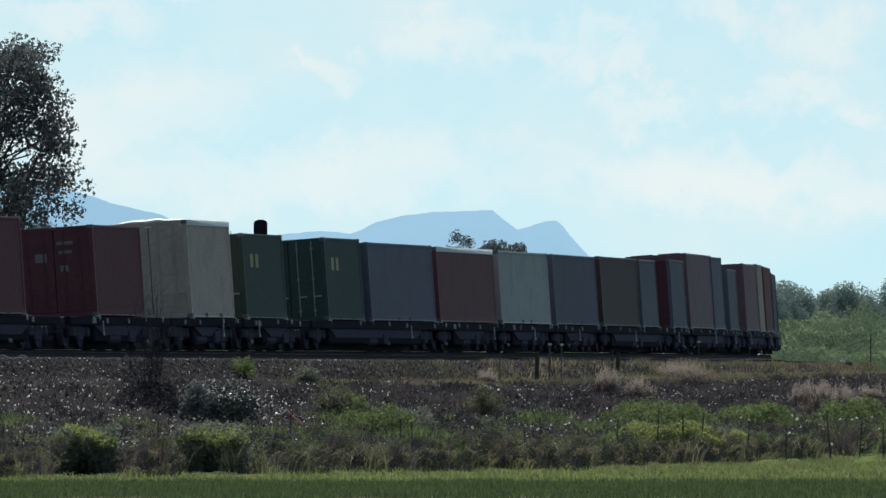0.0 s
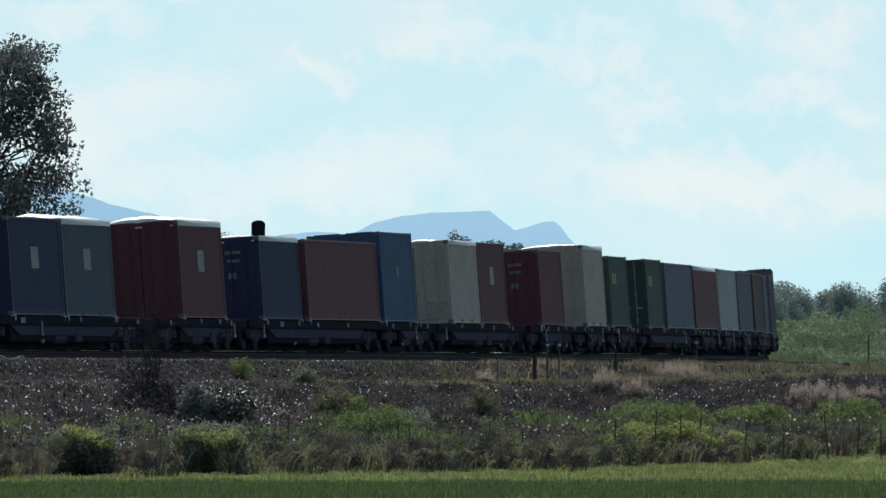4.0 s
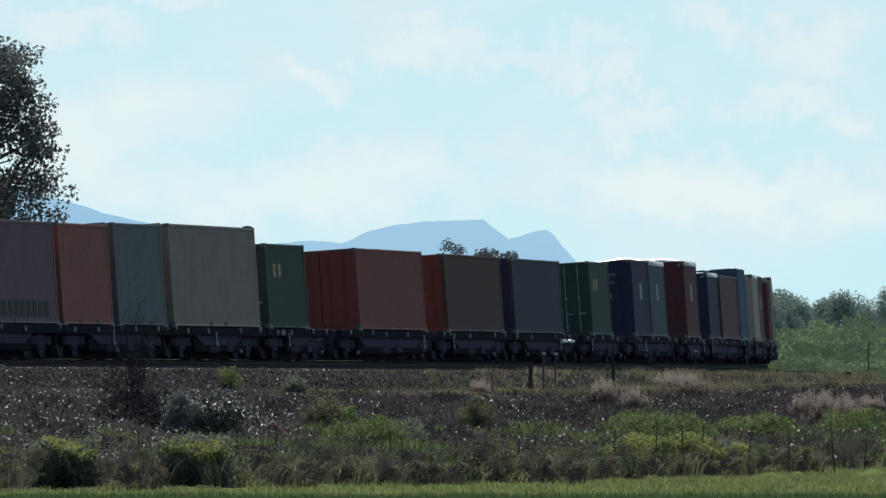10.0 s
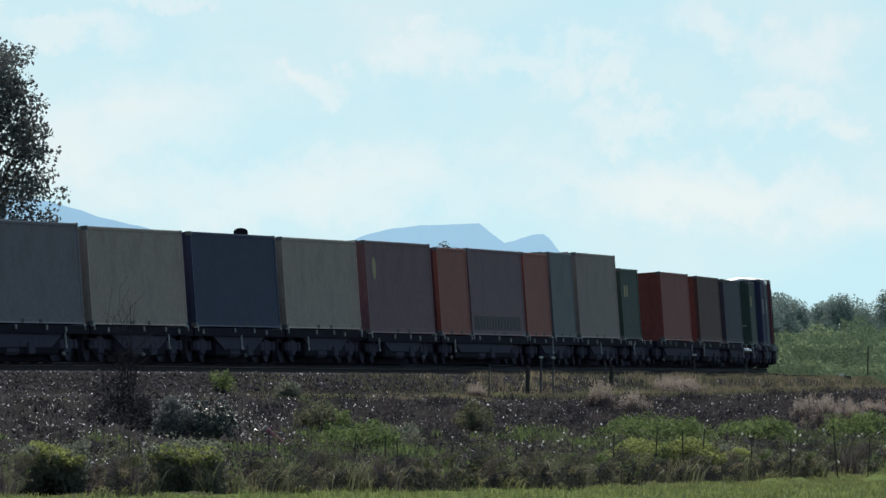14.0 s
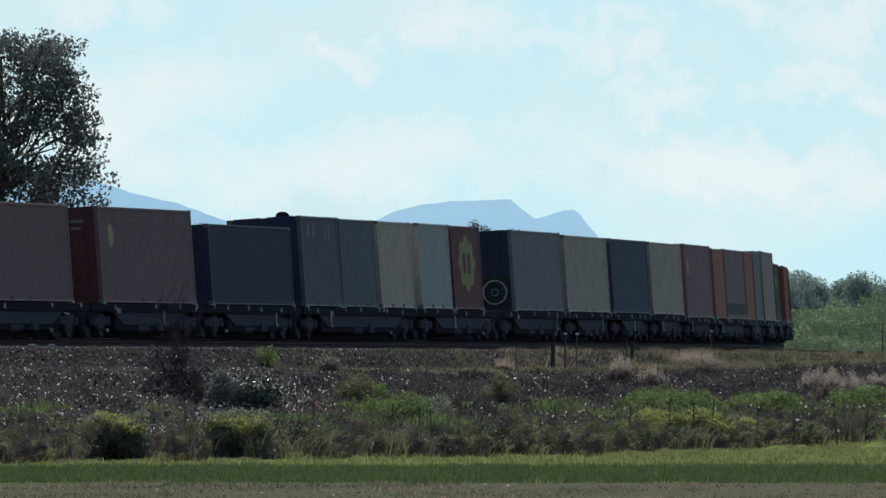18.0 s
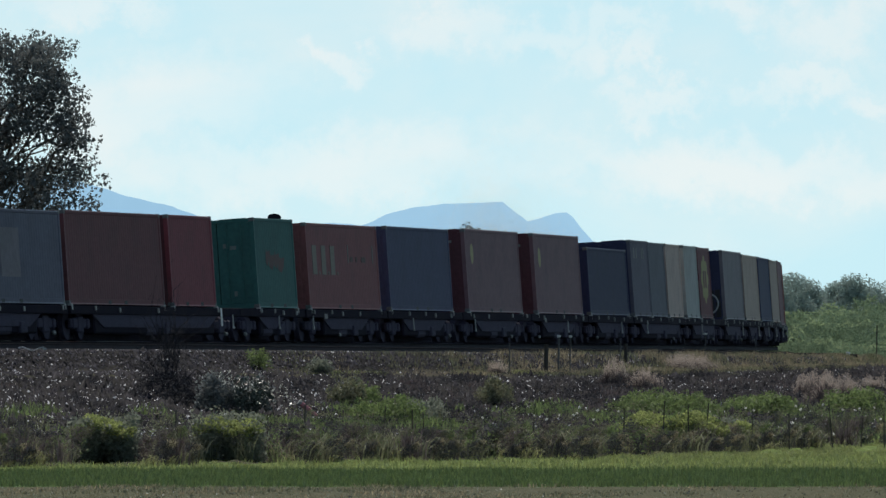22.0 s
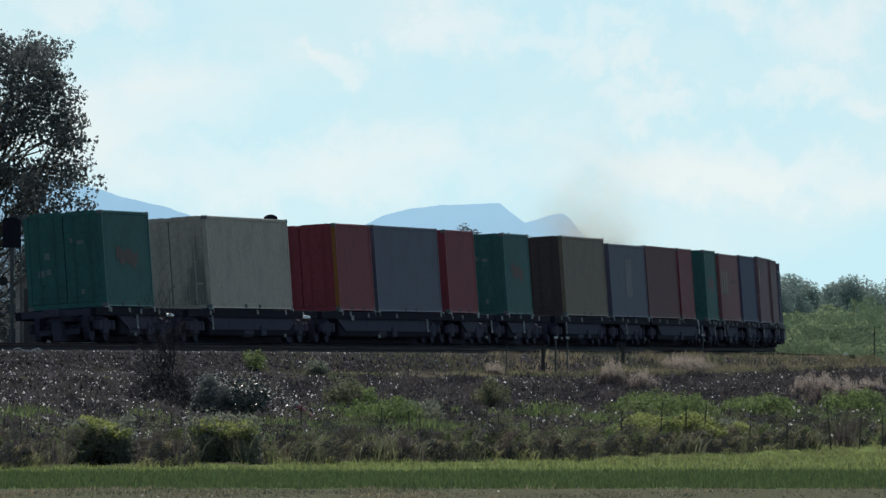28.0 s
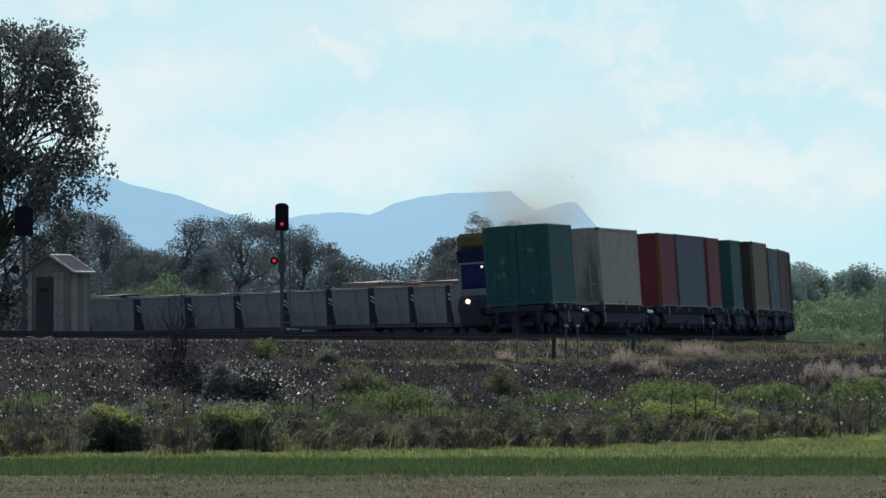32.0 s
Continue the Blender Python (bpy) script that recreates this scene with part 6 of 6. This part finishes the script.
LOCO_YELLOW = paint("loco_yellow", (0.20, 0.15, 0.06))
LOCO_BLUE = paint("loco_blue", (0.02, 0.03, 0.09))
LOCO_GREY = paint("loco_grey", (0.33, 0.34, 0.36))
GLASS = material("dark_cab_glass", (0.03, 0.03, 0.13), 0.25, 0, 5, 0.1, 1.0, bump=0, spec=0.12)
HEADLIGHT = glow("headlight_glow", (1.0, 0.75, 0.42), 2.5)
MARKER = glow("marker_glow", (1.0, 0.95, 0.85), 1.2)
RED_LAMP = glow("red_signal_glow", (1.0, 0.04, 0.07), 0.55)


def locomotive(s):
    """A diesel locomotive; its nose looks along its own +y."""
    ob = tagged(new("diesel_locomotive"), "blue and yellow diesel locomotive with a lit headlight", "locomotive", "locomotives of the coal train")
    part("underframe", boxes("underframe", STEEL_DARK, (-1.45, -10.4, 0.95, 1.45, 10.4, 1.35), (-1.2, -3.2, 0.3, 1.2, 3.2, 1.0), bevel=0.04), ob)
    part("long_hood", boxes("long_hood", LOCO_BLUE, (-1.25, -10.2, 1.35, 1.25, 5.0, 3.95), bevel=0.12), ob)
    part("cab", boxes("cab", LOCO_BLUE, (-1.46, 5.0, 1.35, 1.46, 9.4, 3.55), bevel=0.08), ob)
    part("cab_roof", boxes("cab_roof", LOCO_YELLOW, (-1.42, 5.0, 3.55, 1.42, 9.3, 4.18), bevel=0.14), ob, "faded yellow roof band")
    part("nose_band", boxes("nose_band", LOCO_GREY, (-1.44, 9.4, 1.62, 1.44, 9.62, 1.92), bevel=0.03), ob, "pale grey band under the windscreen")
    screen = part("windscreen", boxes("windscreen", GLASS, (-1.25, 9.41, 1.98, 1.25, 9.46, 2.92), bevel=0.01), ob, "dark blue windscreen")
    for x in (-1.36, 0.0, 1.36):
        part("screen_pillar", boxes("screen_pillar", LOCO_GREY, (x - 0.06, 9.40, 1.92, x + 0.06, 9.50, 2.98), bevel=0.01), screen)
    part("screen_header", boxes("screen_header", LOCO_GREY, (-1.42, 9.40, 2.92, 1.42, 9.5, 3.0), bevel=0.01), screen)
    part("pilot", boxes("pilot", STEEL_DARK, (-1.4, 9.4, 0.35, 1.4, 10.6, 1.6), bevel=0.1), ob)
    for x in (-1.0, 1.0):
        bm = bmesh.new()
        cyl_bm(bm, (x, 10.58, 1.42), (x, 10.66, 1.42), 0.095, seg=16)
        part("headlight", done("headlight", bm, HEADLIGHT if x > 0 else STEEL_GREY), ob, "lit round headlight" if x > 0 else "")
    bm = bmesh.new()
    cyl_bm(bm, (0.45, 9.46, 2.80), (0.45, 9.50, 2.80), 0.05, seg=10)
    part("marker_light", done("marker_light", bm, MARKER), ob)
    for x in (-1.35, 1.35):
        bm = bmesh.new()
        cyl_bm(bm, (x, 10.3, 1.3), (x, 10.3, 2.3), 0.025, seg=6)
        cyl_bm(bm, (x, 10.3, 2.3), (x, 9.6, 2.3), 0.025, seg=6)
        part("handrail", done("handrail", bm, GALV), ob)
    part("coupler", COUPLER, ob, at=pose(0, 10.6, 0, 0, 0, 180))
    for sy in (-1, 1):
        b = part("bogie", BOGIE, ob, at=pose(0, sy * 6.6, 0))
        for y in (-0.88, 0.88):
            for sx in (-1, 1):
                part("wheel", WHEEL, b, at=pose(sx * 0.76, y, WHEEL_R + 0.005, 0, 0, 0 if sx > 0 else 180))
    COAL_TRAIN.append((ob, s))


locomotive(146.0)
locomotive(168.8)

# ---- lineside: hut, signals, fence, stakes ----
HUT_WALL = material("weathered_hut_board", (0.335, 0.265, 0.245), 0.85, 0, 14, 0.25, 1.6, stain_amt=0.6, piece=0.3)
HUT_DOOR = material("dark_hut_door", (0.085, 0.07, 0.075), 0.8, 0, 14, 0.2, 1.3)
PANEL = material("solar_cells", (0.05, 0.05, 0.075), 0.6, 0, 10, 0.1, 2.0, bump=0, spec=0.05)
ROOF_SHEET = material("hut_roof_sheet", (0.20, 0.19, 0.18), 0.7, 0.2, 20, 0.15, 2.0)
TIMBER = material("grey_timber", (0.07, 0.062, 0.056), 0.9, 0, 30, 0.25, 3.0)
MAST = material("weathered_mast_steel", (0.11, 0.11, 0.115), 0.7, 0, 30, 0.2, 2.0)
RED_PLASTIC = material("faded_red_plastic", (0.55, 0.20, 0.22), 0.6, 0, 20, 0.15, 2.0)


def hut():
    x, y, a = on_curve(21.6, -4.95)
    z = float(lay(x, y))
    ob = tagged(new("trackside_hut"), "small weathered board hut with solar panel on its roof", "hut")
    ob.matrix_basis = pose(x, y, z - 0.05, 0, 0, -17)
    hw, dp, ev, rg = 0.70, 0.95, 2.36, 2.82
    for name, bb in (("wall", (-hw, -dp, 0, hw, -dp + 0.06, ev)), ("wall", (-hw, dp - 0.06, 0, hw, dp, ev)), ("wall", (-hw, -dp + 0.06, 0, -hw + 0.06, dp - 0.06, ev)), ("wall", (hw - 0.06, -dp + 0.06, 0, hw, dp - 0.06, ev))):
        part(name, boxes(name, HUT_WALL, bb), ob)
    for yy in (-dp + 0.002, dp - 0.062):
        V = [(-hw, yy, ev), (hw, yy, ev), (0, yy, rg), (-hw, yy + 0.06, ev), (hw, yy + 0.06, ev), (0, yy + 0.06, rg)]
        part("gable", mesh_of("gable", V, [(0, 1, 2), (5, 4, 3), (0, 3, 4, 1), (1, 4, 5, 2), (2, 5, 3, 0)], HUT_WALL), ob)
    for sx in (-1, 1):
        V = [(0, -dp - 0.1, rg + 0.01), (sx * (hw + 0.12), -dp - 0.1, ev - 0.07), (sx * (hw + 0.12), dp + 0.1, ev - 0.07), (0, dp + 0.1, rg + 0.01)]
        V += [(p[0], p[1], p[2] + 0.05) for p in V]
        part("roof_slope", mesh_of("roof_slope", V, [(0, 1, 2, 3), (7, 6, 5, 4), (0, 4, 5, 1), (1, 5, 6, 2), (2, 6, 7, 3), (3, 7, 4, 0)], ROOF_SHEET), ob)
    door = part("door", boxes("door", HUT_DOOR, (-0.42, -dp - 0.03, 0.08, 0.16, -dp - 0.002, 2.2), bevel=0.008), ob, "dark boarded door")
    part("vent", boxes("vent", BLACK, (-0.26, -dp - 0.036, 1.72, 0.0, -dp - 0.028, 1.86)), door)
    board, flank = boxes("wall_board", HUT_WALL, (-0.094, -0.02, 0.02, 0.094, 0.0, ev - 0.01), bevel=0.006), boxes("wall_board", HUT_WALL, (0.0, -0.094, 0.02, 0.02, 0.094, ev - 0.01), bevel=0.006)
    for k in range(7):
        xx = -hw + 0.2 * k + 0.1
        if xx < -0.45 or xx > 0.2:
            part("wall_board", board, ob, at=pose(xx, -dp - 0.002, 0))
    for k in range(9):
        part("wall_board", flank, ob, at=pose(hw + 0.002, -dp + 0.14 + 0.205 * k, 0))
    sl = math.atan2(rg - ev + 0.08, hw + 0.12)
    pan = part("solar_panel", boxes("solar_panel", PANEL, (0.05, -dp - 0.03, 0.07, 0.95, dp - 0.05, 0.11)), ob, "dark solar cells", at=pose(0, 0, rg, 0, math.degrees(sl), 0))
    part("panel_frame", boxes("panel_frame", WHITE_PAINT, (0.0, -dp - 0.08, 0.055, 1.0, -dp - 0.03, 0.115), (0.0, dp - 0.05, 0.055, 1.0, dp, 0.115), (0.0, -dp - 0.03, 0.055, 0.05, dp - 0.05, 0.115), (0.95, -dp - 0.03, 0.055, 1.0, dp - 0.05, 0.115)), pan, "pale metal frame")


hut()


MATT_BLACK = material("matt_black_enamel", (0.028, 0.026, 0.036), 0.95, 0, 30, 0.15, 2.0, bump=0, spec=0.02)


def signal(s, d, top, head_w, lit, label):
    x, y, a = on_curve(s, d)
    z = float(lay(x, y))
    ob = tagged(new("railway_signal"), label, "signal", "line signals")
    ob.matrix_basis = pose(x, y, z)
    bm = bmesh.new()
    cyl_bm(bm, (0, 0, -0.1), (0, 0, top - 0.9), 0.06, seg=10)
    part("mast", done("mast", bm, MAST), ob)
    part("base_plinth", boxes("base_plinth", SLEEPER, (-0.3, -0.3, -0.2, 0.3, 0.3, 0.15), bevel=0.02), ob)
    r = head_w / 2
    rim = [(-r, top - 1.02), (r, top - 1.02)] + [(r * math.cos(math.pi * j / 12), top - 0.08 - r * 0.55 + r * 0.55 * math.sin(math.pi * j / 12)) for j in range(13)]
    n = len(rim)
    V = [(x1, y1, z1) for y1 in (-0.12, 0.04) for x1, z1 in rim]
    F = [tuple(range(n)), tuple(range(2 * n - 1, n - 1, -1))] + [(j, j + n, (j + 1) % n + n, (j + 1) % n) for j in range(n)]
    part("signal_head", mesh_of("signal_head", V, F, MATT_BLACK), ob, "black backboard")
    for k in range(3):
        bm = bmesh.new()
        zc = top - 0.22 - 0.29 * k
        for j in range(9 if lit else 0):
            a0, a1 = math.pi * j / 9, math.pi * (j + 1) / 9
            cyl_bm(bm, (0.12 * math.cos(a0), -0.2, zc + 0.12 * math.sin(a0)), (0.12 * math.cos(a1), -0.2, zc + 0.12 * math.sin(a1)), 0.012, seg=4)
        if lit:
            part("hood", done("hood", bm, MATT_BLACK), ob)
            bm = bmesh.new()
        cyl_bm(bm, (0, -0.125, zc), (0, -0.14, zc), 0.058, seg=14)
        part("lens", done("lens", bm, RED_LAMP if lit and k == 2 else MATT_BLACK), ob, "glowing red lens" if lit and k == 2 else "")
    for sx in (-1, 1):
        bm = bmesh.new()
        cyl_bm(bm, (sx * 0.15 + 0.12, 0.05, 0.3), (sx * 0.15 + 0.12, 0.05, top - 0.9), 0.018, seg=5)
        part("ladder_stile", done("ladder_stile", bm, MAST), ob)
    for k in range(int((top - 1.4) / 0.35)):
        bm = bmesh.new()
        cyl_bm(bm, (-0.03, 0.05, 0.45 + 0.35 * k), (0.27, 0.05, 0.45 + 0.35 * k), 0.012, seg=5)
        part("ladder_rung", done("ladder_rung", bm, MAST), ob)
    bm = bmesh.new()
    cyl_bm(bm, (-0.26, -0.1, top - 2.05), (-0.26, 0.05, top - 2.05), 0.14, seg=16)
    cyl_bm(bm, (-0.26, 0.0, top - 2.05), (0, 0.0, top - 2.05), 0.03, seg=6)
    low = part("lower_lamp", done("lower_lamp", bm, BLACK), ob)
    if lit:
        bm = bmesh.new()
        cyl_bm(bm, (-0.26, -0.105, top - 2.05), (-0.26, -0.12, top - 2.05), 0.06, seg=14)
        part("lens", done("lens", bm, RED_LAMP), low, "glowing red lens")
    part("relay_box", boxes("relay_box", MAST, (-0.12, -0.14, top - 2.45, 0.12, 0.1, top - 1.75) if lit else (-0.1, 0.05, 0.3, 0.1, 0.2, 0.9), bevel=0.02), ob)


signal(57.5, -5.13, 4.96, 0.46, True, "tall railway signal showing two red lights")
signal(17.6, -5.1, 4.42, 0.56, False, "dark unlit railway signal seen from behind")


def equipment(s, d, w, h, label):
    x, y, a = on_curve(s, d)
    ob = tagged(new("trackside_cabinet"), label, "cabinet", "trackside cabinets")
    ob.matrix_basis = pose(x, y, float(lay(x, y)), 0, 0, 10)
    part("case", boxes("case", MAST, (-w / 2, -0.2, 0, w / 2, 0.2, h), bevel=0.02), ob)
    part("lid", boxes("lid", GALV, (-w / 2 - 0.03, -0.23, h, w / 2 + 0.03, 0.23, h + 0.05), bevel=0.01), ob)


equipment(60.0, -5.2, 0.3, 0.55, "small grey trackside cabinet with a bright lid")
equipment(63.0, -5.2, 0.35, 0.5, "small grey trackside cabinet with a bright lid")


def fence():
    ob = tagged(new("wire_fence"), "old wire fence with thin grey timber posts in weeds", "fence")
    rng = np.random.default_rng(81)
    me = {}
    tops = []
    for i in range(36):
        q = -5 + i * 1.55 + rng.normal() * 0.45
        x = BASE_P[0] + BASE_N[1] * q + BASE_N[0] * 3.2
        y = BASE_P[1] - BASE_N[0] * q + BASE_N[1] * 3.2
        h = 1.0 + rng.normal() * 0.16
        bm = bmesh.new()
        cyl_bm(bm, (0, 0, -0.2), (rng.normal() * 0.03, 0, h), 0.019, 0.015, seg=6)
        part("post", done("post", bm, TIMBER), ob, at=pose(x, y, float(lay(x, y)), rng.normal() * 2, rng.normal() * 2.5, rng.uniform(0, 90)))
        tops.append(Vector((x, y, float(lay(x, y)))))
    for z in (0.35, 0.65, 0.98):
        part("wire", limb_mesh("wire", [[(a + Vector((0, 0, z)), 0.0015) for a in tops]], STEEL_GREY, 3), ob)
    # leaning brace
    x, y = -2.22, 291.0
    bm = bmesh.new()
    cyl_bm(bm, (-0.25, 0, -0.05), (0.02, 0, 0.60), 0.022, seg=6)
    part("brace", done("brace", bm, WHITE_PAINT), ob, "pale leaning brace", at=pose(x, y, float(lay(x, y))))


fence()


def stake(u, dist, h, r, mat, label, cap=False):
    x = (u - 784) / 21500 * dist
    ob = tagged(new("lineside_stake"), label, "post", "lineside stakes")
    ob.matrix_basis = pose(x, dist, float(lay(x, dist)) - 0.1, 0, 1.0, 0)
    bm = bmesh.new()
    cyl_bm(bm, (0, 0, -0.2), (0, 0, h), r, r * 0.9, seg=8)
    part("shaft", done("shaft", bm, mat), ob)
    if cap:
        part("cap", boxes("cap", WHITE_PAINT, (-0.06, -0.04, h - 0.03, 0.06, 0.04, h + 0.04), bevel=0.01), ob, "small white cap")


stake(950, 398.0, 1.08, 0.075, TIMBER, "stout dark timber stump beside the track")
stake(1093, 419.0, 0.85, 0.075, TIMBER, "stout dark timber stump beside the track")
stake(884, 389.0, 1.15, 0.02, MAST, "thin grey steel stake beside the track")
stake(972, 400.0, 1.35, 0.035, MAST, "grey steel stake with a white cap", True)
stake(993, 402.0, 1.35, 0.028, MAST, "grey steel stake with a white cap", True)
stake(1083, 417.0, 1.0, 0.02, MAST, "thin grey steel stake beside the track")
stake(1236, 442.0, 1.1, 0.022, MAST, "thin grey steel stake beside the track", True)
stake(1326, 462.0, 0.9, 0.02, MAST, "thin grey steel stake beside the track")
stake(1540, 640.0, 2.3, 0.035, TIMBER, "thin dark pole in the green scrub")


def white_marker():
    x, y, a = on_curve(168, 4.3)
    ob = tagged(new("track_marker"), "low white-painted marker beside the near rail", "marker")
    ob.matrix_basis = pose(x, y, float(lay(x, y)) + 0.12, 0, 0, 12)
    part("block", boxes("block", WHITE_PAINT, (-0.1, -0.08, -0.1, 0.1, 0.08, 0.17), bevel=0.06), ob)
    part("foot", boxes("foot", TIMBER, (0.08, -0.1, -0.1, 0.4, 0.1, 0.07), bevel=0.03), ob)


white_marker()


def red_debris():
    x, y = -3.84, 312.0
    ob = tagged(new("red_plastic_debris"), "faded red plastic piece lying on the stones", "debris")
    ob.matrix_basis = pose(x, y, float(lay(x, y)) + 0.16, 0, 38, 10)
    bm = bmesh.new()
    cyl_bm(bm, (-0.28, 0, 0.05), (0.36, 0, 0.05), 0.07, 0.05, seg=10)
    part("tube", done("tube", bm, RED_PLASTIC), ob)
    bm = bmesh.new()
    cyl_bm(bm, (-0.34, 0, 0.05), (-0.26, 0, 0.05), 0.085, 0.075, seg=10)
    part("cap", done("cap", bm, LOGO_WHITE), ob)


red_debris()


def pale_scrap():
    """A bent length of pale hose lying on the ballast shoulder."""
    x, y = -12.1, 330.5
    ob = tagged(new("pale_hose_scrap"), "bent scrap of pale hose on the ballast shoulder", "debris")
    ob.matrix_basis = pose(x, y, float(lay(x, y)) + 0.03)
    bend = [(Vector((0.12 * k, 0.05 * math.sin(k * 1.9), 0.04 + 0.05 * math.sin(k * 1.3 + 0.4))), 0.016) for k in range(7)]
    part("hose", limb_mesh("hose", [bend], PALE_STONE, 6), ob)
    part("clip", boxes("clip", GALV, (0.68, -0.04, 0.0, 0.78, 0.04, 0.07), bevel=0.01), ob)


pale_scrap()


# ---- exhaust haze over the locomotive, in thin rigid puffs ----
SMOKE = material("brown_exhaust_soot", (0.80, 0.71, 0.58), 1.0, 0, 5, 0.05, 0.5, stain_amt=0.0, bump=0, translucent=0.6, spec=0)
DARK_SMOKE = material("dark_exhaust_soot", (0.38, 0.34, 0.32), 1.0, 0, 5, 0.05, 0.5, stain_amt=0.0, bump=0, translucent=0.3, spec=0)


def exhaust():
    """Soot specks in drifting puffs: each puff (along the engine, aside, up, spreads, specks)."""
    rng = np.random.default_rng(91)
    ob = tagged(new("exhaust_haze"), "thin brownish exhaust haze drifting above the locomotive", "smoke")
    for y, x, z, (sx, sy, sz), n, mat in ((2.0, 0.0, 4.25, (0.7, 2.2, 0.14), 2600, DARK_SMOKE), (-6.0, 0.3, 4.55, (0.9, 3.0, 0.28), 2600, DARK_SMOKE), (-9.0, 0.5, 4.8, (0.9, 3.0, 0.55), 4200, SMOKE),
                                          (-18.0, 0.9, 5.4, (1.2, 6.5, 0.80), 18500, SMOKE), (-34.0, 1.0, 6.8, (1.3, 8.0, 1.3), 8000, SMOKE), (-52.0, 0.6, 8.2, (1.6, 10.0, 1.6), 4500, SMOKE)):
        c = rng.normal(size=(n, 3)) * np.array([sx, sy, sz])
        c = c + 0.35 * np.array([sx, 0, sz]) * np.sin(c[:, [2, 1, 0]] * 2.3 + z)
        V = leaf_arrays(c, 10, (0.45, 0.9, 0.3), 0.0155, rng, aspect=0.8)[0].reshape(-1, 4, 3)[:, :3].reshape(-1, 3)
        part("puff", bulk("puff", V, np.arange(len(V)).reshape(-1, 3), mat), ob, at=pose(x, y, z))
    COAL_TRAIN.append((ob, 146.0))


exhaust()


# ---- birds ----
PLUMAGE = material("dark_plumage", (0.035, 0.033, 0.036), 0.8, 0, 60, 0.2, 5.0, bump=0, spec=0.1)


def swallow(size, label, stops):
    """A small bird and its way: (seconds, x, y, z)."""
    ob = tagged(new("swallow"), label, "bird", "birds over the field")
    bm = bmesh.new()
    for y0, y1, r0, r1 in ((-0.062, -0.01, 0.006, 0.017), (-0.01, 0.035, 0.017, 0.014), (0.035, 0.062, 0.014, 0.004)):
        cyl_bm(bm, (0, y0 * size, 0), (0, y1 * size, 0), r0 * size, r1 * size, seg=8)
    part("body", done("body", bm, PLUMAGE, True), ob)
    for sx in (-1, 1):
        pts = [(0.008, 0.025, 0.004), (0.06, 0.03, 0.035), (0.13, -0.03, 0.05), (0.055, -0.008, 0.033), (0.008, -0.02, 0.004)]
        V = [(sx * x * size, y * size, (z + dz) * size) for dz in (0, 0.004) for x, y, z in pts]
        part("wing", mesh_of("wing", V, [(4, 3, 2, 1, 0), (5, 6, 7, 8, 9)] + [(k, (k + 1) % 5, (k + 1) % 5 + 5, k + 5) for k in range(5)], PLUMAGE), ob)
        V = [(sx * x * size, y * size, z * size) for z in (0, 0.003) for x, y in ((0.001, -0.058), (0.008, -0.058), (0.016, -0.10))]
        part("tail_feather", mesh_of("tail_feather", V, [(0, 1, 2), (5, 4, 3), (0, 3, 4, 1), (1, 4, 5, 2), (2, 5, 3, 0)], PLUMAGE), ob)
    ob.matrix_basis = pose(*stops[0][1:], 0, 0, 70)
    FLIGHTS.append((ob, stops))


FLIGHTS = []
swallow(0.8, "small dark swallow climbing over the field", [(0, 90, 340, 5), (5, 50, 340, 5), (10, 18, 340, 4.4), (10.7, 10.2, 340, 6.1), (10.8, 8.2, 340, 7.73), (10.9, 5.99, 340, 9.11), (11, 3.31, 340, 10.63),
                                                              (11.1, 2.28, 340, 11.54), (11.2, 0.9, 340, 12.5), (12, -8, 340, 18), (20, -60, 345, 25), (32, -150, 350, 25)])
swallow(0.8, "small dark swallow climbing over the field", [(0, 91, 341, 4.6), (5, 51, 341, 4.6), (10, 18.6, 341, 4), (10.7, 10.3, 340, 5.65), (10.8, 8.26, 340, 7.22), (10.9, 5.85, 340, 8.7), (11, 2.96, 340, 10.36),
                                                              (11.1, 2.28, 340, 11.02), (11.2, 0.9, 340, 12.04), (12, -9, 341, 17), (20, -62, 346, 24), (32, -152, 351, 24)])
swallow(0.42, "tiny dark bird circling against the sky", [(0, 120, 340, 6), (15, 60, 340, 6), (28, 16, 340, 3.2), (29.8, 6.6, 340, 3.66), (30, 6.17, 340, 7.52), (30.5, 5.35, 340, 10.65), (31, 1.98, 340, 10.16), (31.4, -1.1, 340, 9.6),
                                                           (31.6, -1.1, 340, 8.84), (31.8, -0.28, 340, 7.98), (31.9, 1.05, 340, 7.55), (32, 3.19, 340, 7.31)])


# ---- what moves ----
def lag(t):
    """Metres by which the container train, a little faster at first, is behind an even run."""
    return 0.43 * (14 - t) + 1.075 if t < 14 else 0.043 * max(0.0, 19 - t) ** 2


def ride(ob, s0, speed, d, cant, low, step=2.0):
    rows = []
    k = 0
    while k * step <= 32.001:
        t = k * step
        s = s0 + speed * (t - 25) - lag(t)
        x, y, a = on_curve(s, d)
        rows.append((t, pose(x, y, RAIL_Z - float(fall(s)) - low, 0, -cant, -math.degrees(a))))
        k += 1
    walk(ob, rows)


def motions():
    for ob, s in TRAIN:
        ride(ob, s, SPEED, T_TRAIN, CANT, deck(s - 6) if ob.name.startswith("freight") else 0.0)
    for ob, s in COAL_TRAIN:
        rows = []
        for k in range(17):
            t = 2.0 * k
            along = s + 17.2 * (32 - t)
            x, y, a = on_curve(along, T_LOCO)
            rows.append((t, pose(x, y, RAIL_Z - float(fall(along)), 0, CANT, 180 - math.degrees(a))))
        walk(ob, rows)
    for ob, stops in FLIGHTS:
        walk(ob, [(t, pose(x, y, z, 15, 0, 70)) for t, x, y, z in stops])


motions()
